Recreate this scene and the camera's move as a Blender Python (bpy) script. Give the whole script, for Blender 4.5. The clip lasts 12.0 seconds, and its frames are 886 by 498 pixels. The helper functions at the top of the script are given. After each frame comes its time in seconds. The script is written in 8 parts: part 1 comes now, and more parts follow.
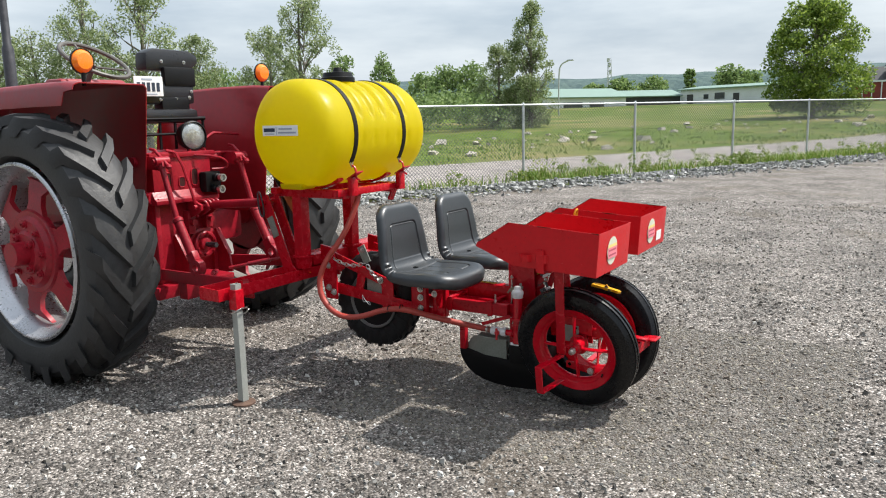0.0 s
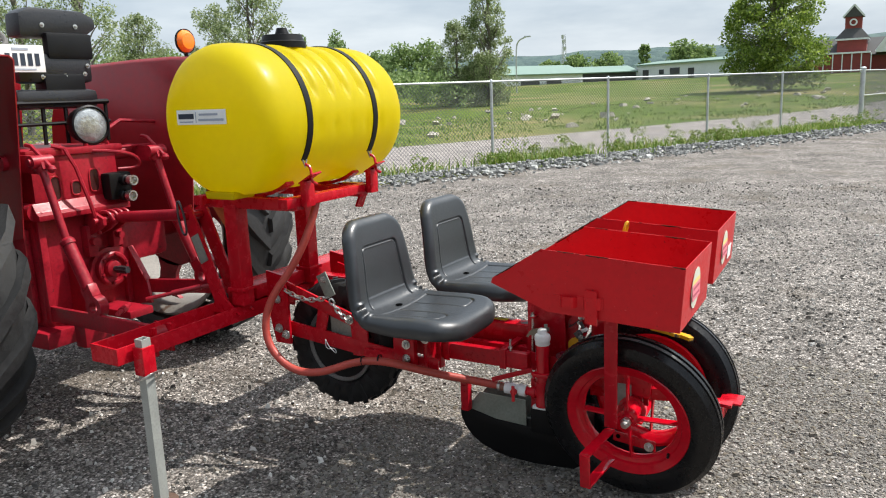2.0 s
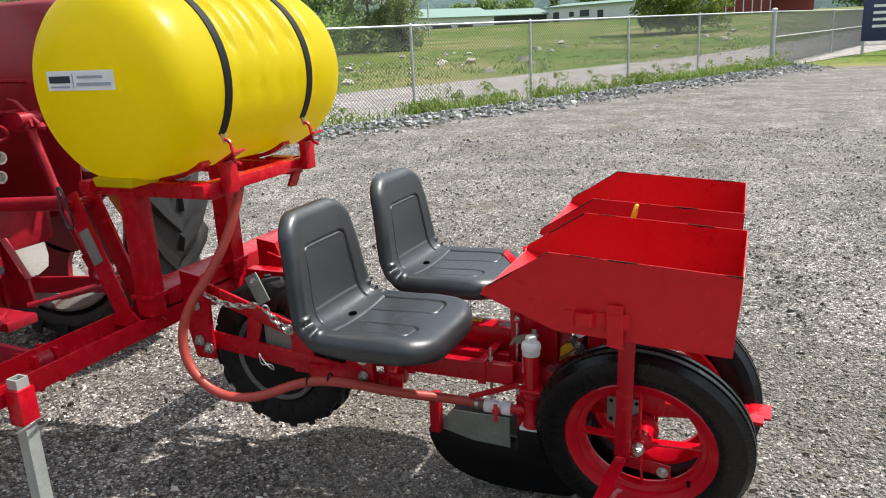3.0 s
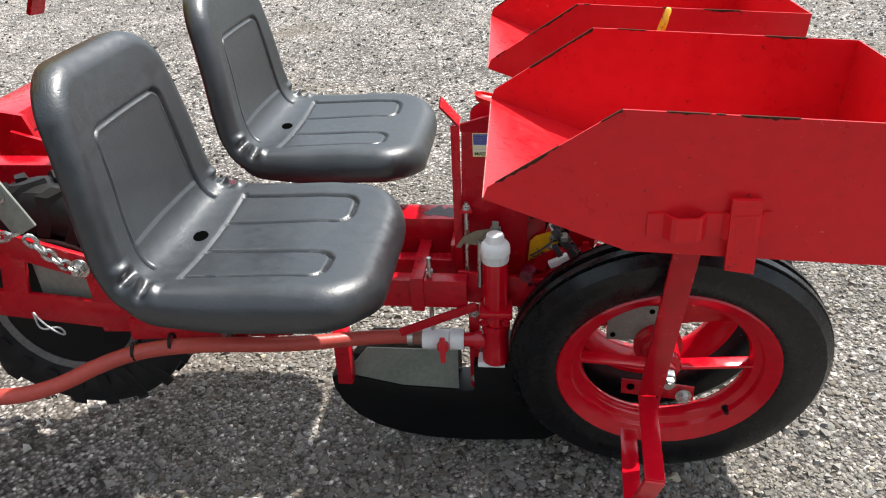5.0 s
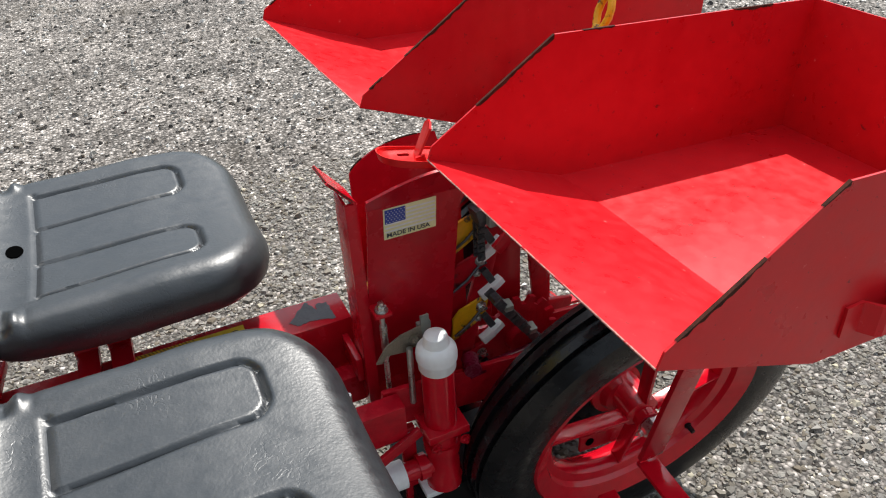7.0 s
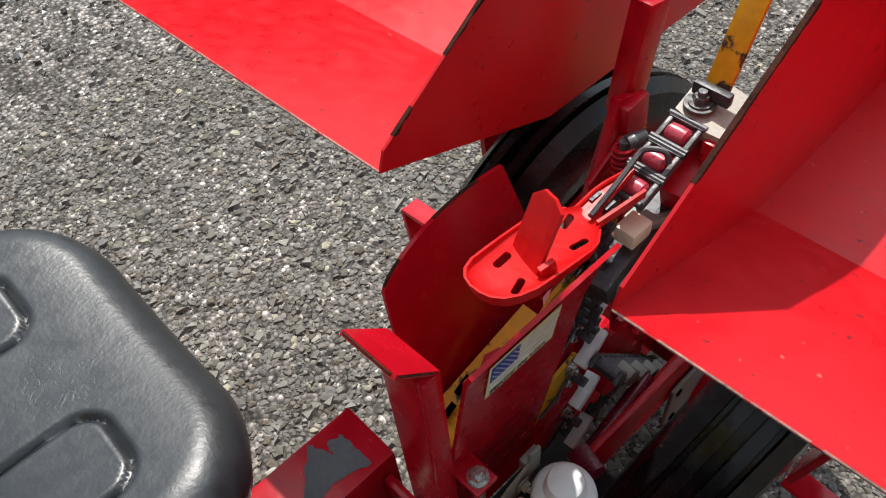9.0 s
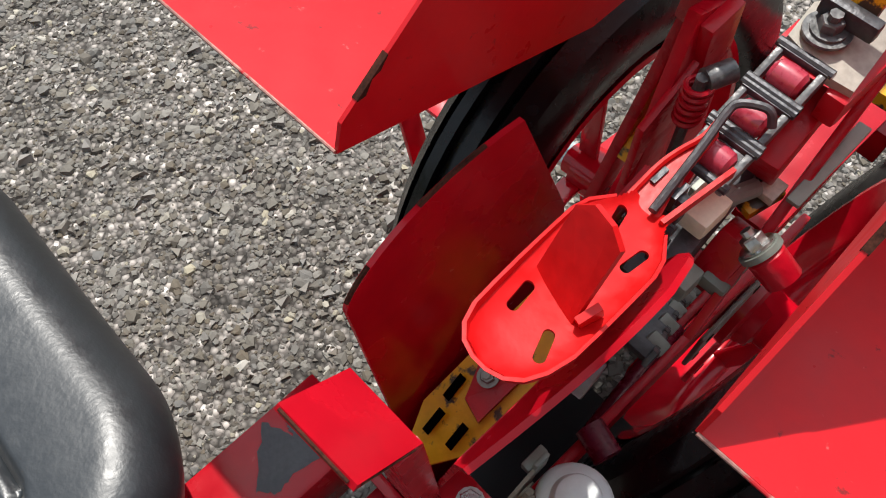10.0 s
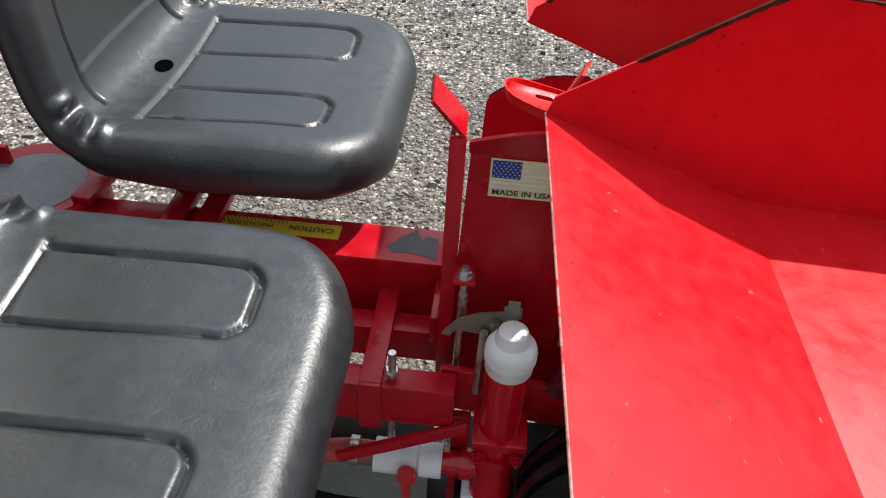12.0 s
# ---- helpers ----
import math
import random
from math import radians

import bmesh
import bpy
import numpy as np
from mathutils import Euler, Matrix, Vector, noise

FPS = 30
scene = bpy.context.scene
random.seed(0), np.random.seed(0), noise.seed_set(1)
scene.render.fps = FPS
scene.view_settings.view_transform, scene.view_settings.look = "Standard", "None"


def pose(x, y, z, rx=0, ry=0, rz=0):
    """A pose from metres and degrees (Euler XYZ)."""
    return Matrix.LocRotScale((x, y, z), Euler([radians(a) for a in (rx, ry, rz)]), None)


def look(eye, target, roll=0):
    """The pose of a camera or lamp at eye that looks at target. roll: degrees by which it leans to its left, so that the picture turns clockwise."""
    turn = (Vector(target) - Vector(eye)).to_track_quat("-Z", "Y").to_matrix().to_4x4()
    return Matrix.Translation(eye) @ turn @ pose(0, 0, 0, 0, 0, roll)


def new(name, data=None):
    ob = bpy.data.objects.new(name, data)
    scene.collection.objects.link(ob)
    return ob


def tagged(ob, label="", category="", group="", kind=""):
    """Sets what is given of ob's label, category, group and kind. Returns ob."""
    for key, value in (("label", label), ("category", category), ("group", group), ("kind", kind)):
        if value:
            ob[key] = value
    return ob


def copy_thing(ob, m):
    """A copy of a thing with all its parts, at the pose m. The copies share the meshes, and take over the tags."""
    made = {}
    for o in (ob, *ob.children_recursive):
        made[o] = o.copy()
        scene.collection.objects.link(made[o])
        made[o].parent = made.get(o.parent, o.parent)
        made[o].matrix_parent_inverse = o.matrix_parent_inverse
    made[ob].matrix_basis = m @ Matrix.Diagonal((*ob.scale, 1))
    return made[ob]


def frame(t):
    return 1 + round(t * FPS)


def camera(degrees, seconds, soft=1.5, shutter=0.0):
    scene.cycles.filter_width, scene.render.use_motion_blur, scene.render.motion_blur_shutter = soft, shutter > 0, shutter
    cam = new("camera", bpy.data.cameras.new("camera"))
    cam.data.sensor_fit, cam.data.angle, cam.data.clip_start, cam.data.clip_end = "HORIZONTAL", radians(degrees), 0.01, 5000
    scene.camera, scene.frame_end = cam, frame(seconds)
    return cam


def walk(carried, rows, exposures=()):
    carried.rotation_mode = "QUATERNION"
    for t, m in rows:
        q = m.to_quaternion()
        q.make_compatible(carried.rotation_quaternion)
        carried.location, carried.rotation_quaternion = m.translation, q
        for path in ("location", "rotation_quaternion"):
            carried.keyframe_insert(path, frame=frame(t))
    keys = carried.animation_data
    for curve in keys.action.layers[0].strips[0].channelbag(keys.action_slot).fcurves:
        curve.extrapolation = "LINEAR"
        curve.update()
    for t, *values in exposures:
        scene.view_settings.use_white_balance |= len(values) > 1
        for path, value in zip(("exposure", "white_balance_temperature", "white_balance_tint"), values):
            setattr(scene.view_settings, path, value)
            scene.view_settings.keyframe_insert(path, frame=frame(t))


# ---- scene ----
cam = camera(59.9, 12.0, soft=1.1)
PATH = [
    (0, (1.711, -3.386, 1.535), (0.621, -1.744, 1.194), -1.4),
    (0.5, (1.589, -3.137, 1.553), (0.508, -1.494, 1.192), -1.4),
    (1, (1.401, -2.927, 1.539), (0.332, -1.278, 1.17), -1.5),
    (1.5, (1.146, -2.716, 1.521), (0.099, -1.052, 1.151), -1.8),
    (2, (0.936, -2.445, 1.529), (-0.061, -0.756, 1.133), -2.3),
    (2.5, (0.72, -2.201, 1.548), (-0.189, -0.475, 1.105), -2.7),
    (3, (0.501, -1.978, 1.559), (-0.293, -0.224, 1.02), -2.8),
    (3.5, (0.354, -1.728, 1.518), (-0.312, 0.036, 0.851), -2.9),
    (3.7, (0.298, -1.605, 1.474), (-0.318, 0.159, 0.762), -3.0),
    (5.3, (-0.187, -1.057, 1.36), (-0.311, 0.664, 0.35), -2.7),
    (5.5, (-0.222, -0.957, 1.362), (-0.268, 0.759, 0.336), -2.7),
    (6, (-0.323, -0.811, 1.321), (-0.148, 0.878, 0.264), -2.5),
    (6.5, (-0.465, -0.702, 1.322), (-0.049, 0.925, 0.236), -2.8),
    (7, (-0.517, -0.591, 1.345), (0.138, 0.933, 0.228), -3.0),
    (7.2, (-0.509, -0.521, 1.339), (0.25, 0.955, 0.222), -3.2),
    (8.8, (-0.467, -0.018, 1.318), (0.399, 1.03, -0.15), -5.5),
    (9, (-0.436, 0.046, 1.298), (0.37, 1.035, -0.243), -6.3),
    (9.5, (-0.356, 0.164, 1.246), (0.293, 0.968, -0.466), -7.2),
    (10, (-0.301, 0.195, 1.208), (0.228, 0.883, -0.594), -6.1),
    (10.5, (-0.298, 0.168, 1.194), (0.191, 0.924, -0.592), -4.3),
    (11, (-0.332, 0.038, 1.218), (0.133, 1.058, -0.438), -2.4),
    (11.5, (-0.355, -0.183, 1.233), (-0.062, 1.15, -0.23), 0.0),
    (12, (-0.247, -0.417, 1.249), (-0.333, 1.116, -0.033), 3.6),
]
walk(cam, [(t, look(eye, target, roll)) for t, eye, target, roll in PATH], exposures=[(0, 0.39), (2.5, 0.45), (3.5, 0.52), (5.3, 0.84), (6.3, 0.70), (7.2, 0.38), (8.8, 0.10), (10.3, 0.19), (11, 0.38), (11.5, 0.50), (12, 0.42)])
# ---------------------------------------------------------------- light
SUN_FROM = Vector((0.47, 0.45, 1.0)).normalized()
world = bpy.data.worlds.new("sky")
scene.world = world
world.use_nodes = True
_nt = world.node_tree
_nt.nodes.clear()
_out = _nt.nodes.new("ShaderNodeOutputWorld")
_bg = _nt.nodes.new("ShaderNodeBackground")
_sky = _nt.nodes.new("ShaderNodeTexSky")
_sky.sky_type = "NISHITA"
_sky.sun_disc = False
_sky.sun_elevation = math.asin(SUN_FROM.z)
_sky.sun_rotation = math.atan2(SUN_FROM.x, SUN_FROM.y)
_sky.dust_density = 4.0
_sky.air_density = 1.4
_bg.inputs["Strength"].default_value = 0.116
# thin grey cloud sheet over the blue
_tc = _nt.nodes.new("ShaderNodeTexCoord")
_map = _nt.nodes.new("ShaderNodeMapping")
_map.inputs["Scale"].default_value = (2.0, 2.0, 9.0)
_no = _nt.nodes.new("ShaderNodeTexNoise")
_no.inputs["Scale"].default_value = 1.6
_no.inputs["Detail"].default_value = 6.0
_no.inputs["Roughness"].default_value = 0.55
_cr = _nt.nodes.new("ShaderNodeValToRGB")
_cr.color_ramp.elements[0].position = 0.36
_cr.color_ramp.elements[0].color = (4.5, 5.35, 6.3, 1)
_cr.color_ramp.elements[1].position = 0.62
_cr.color_ramp.elements[1].color = (6.9, 7.6, 8.25, 1)
_mx = _nt.nodes.new("ShaderNodeMix")
_mx.data_type = "RGBA"
_mx.inputs[0].default_value = 0.82
_nt.links.new(_tc.outputs["Generated"], _map.inputs["Vector"])
_nt.links.new(_map.outputs["Vector"], _no.inputs["Vector"])
_nt.links.new(_no.outputs["Fac"], _cr.inputs["Fac"])
_nt.links.new(_sky.outputs["Color"], _mx.inputs[6])
# thin cloud glows round the hidden sun and is duller away from it
_dot = _nt.nodes.new("ShaderNodeVectorMath")
_dot.operation = "DOT_PRODUCT"
_dot.inputs[1].default_value = SUN_FROM
_nt.links.new(_tc.outputs["Generated"], _dot.inputs[0])
_halo = _nt.nodes.new("ShaderNodeMapRange")
_halo.interpolation_type = "SMOOTHSTEP"
_halo.inputs[1].default_value, _halo.inputs[2].default_value, _halo.inputs[3].default_value, _halo.inputs[4].default_value = 0.45, 1.0, 0.84, 1.80
_nt.links.new(_dot.outputs["Value"], _halo.inputs[0])
_lit = _nt.nodes.new("ShaderNodeVectorMath")
_lit.operation = "SCALE"
_nt.links.new(_cr.outputs["Color"], _lit.inputs[0])
_nt.links.new(_halo.outputs[0], _lit.inputs["Scale"])
_nt.links.new(_lit.outputs[0], _mx.inputs[7])
_nt.links.new(_mx.outputs[2], _bg.inputs["Color"])
_nt.links.new(_bg.outputs["Background"], _out.inputs["Surface"])

_sl = bpy.data.lights.new("sun", "SUN")
_sl.energy, _sl.angle, _sl.color = 4.6, radians(0.7), (1.0, 0.96, 0.9)
sun = new("sun", _sl)
sun.matrix_world = look(SUN_FROM * 50, (0, 0, 0))
scene.view_settings.exposure = 0.0


# ---------------------------------------------------------------- materials
def mat(name, base, rough=0.5, metal=0.0, var=0.12, scale=8.0, bump=0.0, bump_scale=60.0, coat=0.0, spots=None, spec=0.5, worn=None):
    """Principled paint, metal or plastic: two scales of colour variation, fine relief, optional dirt spots and chipped wear."""
    m = bpy.data.materials.new(name)
    m.use_nodes = True
    nt = m.node_tree
    b = nt.nodes["Principled BSDF"]
    tc = nt.nodes.new("ShaderNodeTexCoord")
    n1 = nt.nodes.new("ShaderNodeTexNoise")
    n1.inputs["Scale"].default_value, n1.inputs["Detail"].default_value = scale, 5.0
    n2 = nt.nodes.new("ShaderNodeTexNoise")
    n2.inputs["Scale"].default_value, n2.inputs["Detail"].default_value = scale * 11, 3.0
    nt.links.new(tc.outputs["Object"], n1.inputs["Vector"])
    nt.links.new(tc.outputs["Object"], n2.inputs["Vector"])
    add = nt.nodes.new("ShaderNodeMath")
    add.operation = "ADD"
    nt.links.new(n1.outputs["Fac"], add.inputs[0])
    nt.links.new(n2.outputs["Fac"], add.inputs[1])
    rmp = nt.nodes.new("ShaderNodeMapRange")
    rmp.inputs[1].default_value, rmp.inputs[2].default_value = 0.7, 1.3
    rmp.inputs[3].default_value, rmp.inputs[4].default_value = 1 - var, 1 + var
    nt.links.new(add.outputs[0], rmp.inputs[0])
    sc = nt.nodes.new("ShaderNodeVectorMath")
    sc.operation = "SCALE"
    sc.inputs[0].default_value = base
    nt.links.new(rmp.outputs[0], sc.inputs["Scale"])
    col = sc.outputs[0]
    rr = nt.nodes.new("ShaderNodeMapRange")
    rr.inputs[1].default_value, rr.inputs[2].default_value = 0.7, 1.3
    rr.inputs[3].default_value, rr.inputs[4].default_value = max(rough - 0.08, 0.03), min(rough + 0.1, 1)
    nt.links.new(add.outputs[0], rr.inputs[0])
    for extra in (spots, worn):
        if not extra:
            continue
        colour, where, size = extra
        n3 = nt.nodes.new("ShaderNodeTexNoise")
        n3.inputs["Scale"].default_value, n3.inputs["Detail"].default_value, n3.inputs["Roughness"].default_value = size, 6.0, 0.65
        nt.links.new(tc.outputs["Object"], n3.inputs["Vector"])
        cr = nt.nodes.new("ShaderNodeMapRange")
        cr.inputs[1].default_value, cr.inputs[2].default_value = where, where + 0.05
        nt.links.new(n3.outputs["Fac"], cr.inputs[0])
        mx = nt.nodes.new("ShaderNodeMix")
        mx.data_type = "RGBA"
        mx.inputs[7].default_value = (*colour, 1)
        nt.links.new(cr.outputs[0], mx.inputs[0])
        nt.links.new(col, mx.inputs[6])
        col = mx.outputs[2]
    nt.links.new(col, b.inputs["Base Color"])
    nt.links.new(rr.outputs[0], b.inputs["Roughness"])
    b.inputs["Metallic"].default_value = metal
    b.inputs["Specular IOR Level"].default_value = spec
    b.inputs["Coat Weight"].default_value = coat
    b.inputs["Coat Roughness"].default_value = 0.12
    if bump:
        n4 = nt.nodes.new("ShaderNodeTexNoise")
        n4.inputs["Scale"].default_value, n4.inputs["Detail"].default_value = bump_scale, 4.0
        nt.links.new(tc.outputs["Object"], n4.inputs["Vector"])
        bp = nt.nodes.new("ShaderNodeBump")
        bp.inputs["Strength"].default_value, bp.inputs["Distance"].default_value = bump, 0.004
        nt.links.new(n4.outputs["Fac"], bp.inputs["Height"])
        nt.links.new(bp.outputs[0], b.inputs["Normal"])
    return m


RED = mat("red_paint", (0.43, 0.004, 0.013), 0.24, var=0.16, scale=3, bump=0.10, bump_scale=45, spec=0.32)
RED_CAST = mat("red_paint_cast", (0.42, 0.003, 0.013), 0.32, var=0.25, scale=5, bump=0.3, bump_scale=80, spec=0.3, spots=((0.09, 0.02, 0.02), 0.66, 14))
TRACTOR_RED = mat("tractor_red", (0.25, 0.007, 0.013), 0.36, var=0.2, scale=2, bump=0.15, bump_scale=30, spec=0.5)
TRACTOR_CAST = mat("tractor_cast_red", (0.29, 0.007, 0.018), 0.38, var=0.3, scale=6, bump=0.18, bump_scale=70, spec=0.4, spots=((0.11, 0.010, 0.011), 0.64, 30))
RUBBER = mat("tyre_rubber", (0.012, 0.012, 0.013), 0.55, var=0.3, scale=6, bump=0.25, bump_scale=90, spec=0.3)
RUBBER_NEW = mat("polished_rubber", (0.006, 0.006, 0.007), 0.27, var=0.25, scale=5, bump=0.2, bump_scale=40, spec=0.30, spots=((0.018, 0.017, 0.016), 0.66, 14), worn=((0.16, 0.155, 0.15), 0.70, 90))
RED_GLOSS = mat("gloss_red_enamel", (0.52, 0.003, 0.014), 0.16, var=0.12, scale=5, bump=0.07, bump_scale=22, spec=0.42, coat=0.08)
RUBBER_DUSTY = mat("dusty_rubber", (0.025, 0.0245, 0.025), 0.55, var=0.35, scale=4, bump=0.4, bump_scale=60, spots=((0.03, 0.03, 0.03), 0.56, 3))
# near-black for flat pieces that paint the shade inside holes and slots
HOLE_SHADE = mat("hole_shade", (0.0015, 0.0015, 0.0015), 0.9, var=0.1, spec=0.0)
BLACK_VINYL = mat("black_vinyl", (0.012, 0.012, 0.014), 0.35, var=0.15, scale=7, bump=0.2, bump_scale=90)
TANK_YELLOW = mat("tank_yellow", (0.64, 0.54, 0.0), 0.36, var=0.05, scale=3, bump=0.08, bump_scale=30, spec=0.35)
def let_light_through(m, colour, share):
    """Thin moulded plastic: part of the light passes the wall."""
    nt = m.node_tree
    tr = nt.nodes.new("ShaderNodeBsdfTranslucent")
    tr.inputs["Color"].default_value = (*colour, 1)
    mx = nt.nodes.new("ShaderNodeMixShader")
    mx.inputs[0].default_value = share
    nt.links.new(nt.nodes["Principled BSDF"].outputs[0], mx.inputs[1])
    nt.links.new(tr.outputs[0], mx.inputs[2])
    nt.links.new(mx.outputs[0], nt.nodes["Material Output"].inputs["Surface"])


let_light_through(TANK_YELLOW, (0.88, 0.76, 0.0), 0.52)
GALV = mat("galvanised_steel", (0.50, 0.52, 0.52), 0.42, metal=0.7, var=0.2, scale=9, bump=0.1, bump_scale=120)
STEEL = mat("bright_steel", (0.52, 0.52, 0.50), 0.3, metal=0.95, var=0.25, scale=20, bump=0.1, bump_scale=200)
DARK_STEEL = mat("worn_dark_steel", (0.07, 0.07, 0.075), 0.45, metal=0.6, var=0.35, scale=20, bump=0.3, bump_scale=120)
GREY_SHEET = mat("dull_grey_sheet", (0.23, 0.25, 0.22), 0.5, metal=0.35, var=0.2, scale=9, bump=0.08, bump_scale=50)
BLACK = mat("black_plastic", (0.006, 0.006, 0.0065), 0.42, var=0.2, scale=10, spec=0.2)
DUSTY_RIM = mat("dusty_rim", (0.20, 0.185, 0.165), 0.65, metal=0.1, var=0.25, scale=6, bump=0.1, spots=((0.10, 0.06, 0.04), 0.62, 9))
SILVER_RIM = mat("silver_rim", (0.50, 0.50, 0.52), 0.30, metal=0.7, var=0.15, scale=6, spots=((0.25, 0.22, 0.2), 0.66, 7))
YELLOW_PAINT = mat("chipped_yellow_paint", (0.72, 0.36, 0.005), 0.4, var=0.12, scale=12, bump=0.15, bump_scale=80, worn=((0.05, 0.03, 0.02), 0.535, 34))
WHITE_PLASTIC = mat("white_pvc", (0.78, 0.80, 0.80), 0.4, var=0.05, scale=14, spots=((0.5, 0.48, 0.42), 0.68, 30))
HOSE = mat("red_rubber_hose", (0.42, 0.058, 0.042), 0.45, var=0.14, scale=10, bump=0.1, bump_scale=60)
ORANGE = mat("amber_lens", (0.95, 0.22, 0.01), 0.2, var=0.06, scale=20, coat=0.4)
LENS = mat("lamp_lens", (0.34, 0.36, 0.36), 0.10, metal=0.4, var=0.45, scale=30, bump=0.9, bump_scale=60, coat=0.8)
LABEL_WHITE = mat("label_white", (0.78, 0.78, 0.76), 0.5, var=0.05, scale=20)
LABEL_GREY = mat("label_print_grey", (0.33, 0.36, 0.42), 0.5, var=0.05, scale=20)
LABEL_INK = mat("label_ink", (0.02, 0.03, 0.05), 0.5, var=0.05, scale=20)
LABEL_YELLOW = mat("caution_yellow", (0.80, 0.56, 0.02), 0.45, var=0.06, scale=20)
LABEL_CREAM = mat("label_cream", (0.80, 0.76, 0.42), 0.45, var=0.05, scale=20)
LABEL_BLUE = mat("label_blue", (0.02, 0.05, 0.30), 0.45, var=0.05, scale=20)
LABEL_PALE = mat("label_pale", (0.62, 0.62, 0.50), 0.5, var=0.08, scale=20)
LABEL_STRAW = mat("label_straw", (0.74, 0.60, 0.20), 0.5, var=0.08, scale=20)
LABEL_PLUM = mat("label_plum", (0.40, 0.06, 0.10), 0.5, var=0.1, scale=20)
LABEL_PINK = mat("label_pink", (0.72, 0.22, 0.26), 0.45, var=0.05, scale=20)


def vinyl_mat():
    """Dark moulded vinyl: faint mottling, fine grain and shallow curved creases."""
    m = mat("seat_vinyl", (0.0138, 0.0162, 0.0192), 0.38, var=0.22, scale=6, bump=0.09, bump_scale=230, spec=0.80)
    nt = m.node_tree
    b = nt.nodes["Principled BSDF"]
    tc = nt.nodes.new("ShaderNodeTexCoord")
    warp = nt.nodes.new("ShaderNodeTexNoise")
    warp.inputs["Scale"].default_value, warp.inputs["Detail"].default_value, warp.inputs["Distortion"].default_value = 60, 2.0, 0.9
    nt.links.new(tc.outputs["Object"], warp.inputs["Vector"])
    ridge = nt.nodes.new("ShaderNodeMath")
    ridge.operation = "SUBTRACT"
    ridge.inputs[1].default_value = 0.5
    nt.links.new(warp.outputs["Fac"], ridge.inputs[0])
    fold = nt.nodes.new("ShaderNodeMath")
    fold.operation = "ABSOLUTE"
    nt.links.new(ridge.outputs[0], fold.inputs[0])
    line = nt.nodes.new("ShaderNodeMapRange")
    line.inputs[1].default_value, line.inputs[2].default_value = 0.0, 0.03
    nt.links.new(fold.outputs[0], line.inputs[0])
    where = nt.nodes.new("ShaderNodeTexNoise")
    where.inputs["Scale"].default_value = 5.0
    nt.links.new(tc.outputs["Object"], where.inputs["Vector"])
    amount = nt.nodes.new("ShaderNodeMapRange")
    amount.inputs[1].default_value, amount.inputs[2].default_value, amount.inputs[3].default_value, amount.inputs[4].default_value = 0.52, 0.72, 0.0, 0.34
    nt.links.new(where.outputs["Fac"], amount.inputs[0])
    bp = nt.nodes.new("ShaderNodeBump")
    bp.inputs["Distance"].default_value = 0.0016
    nt.links.new(amount.outputs[0], bp.inputs["Strength"])
    nt.links.new(line.outputs[0], bp.inputs["Height"])
    nt.links.new(b.inputs["Normal"].links[0].from_socket, bp.inputs["Normal"])
    nt.links.new(bp.outputs[0], b.inputs["Normal"])
    return m


VINYL = vinyl_mat()


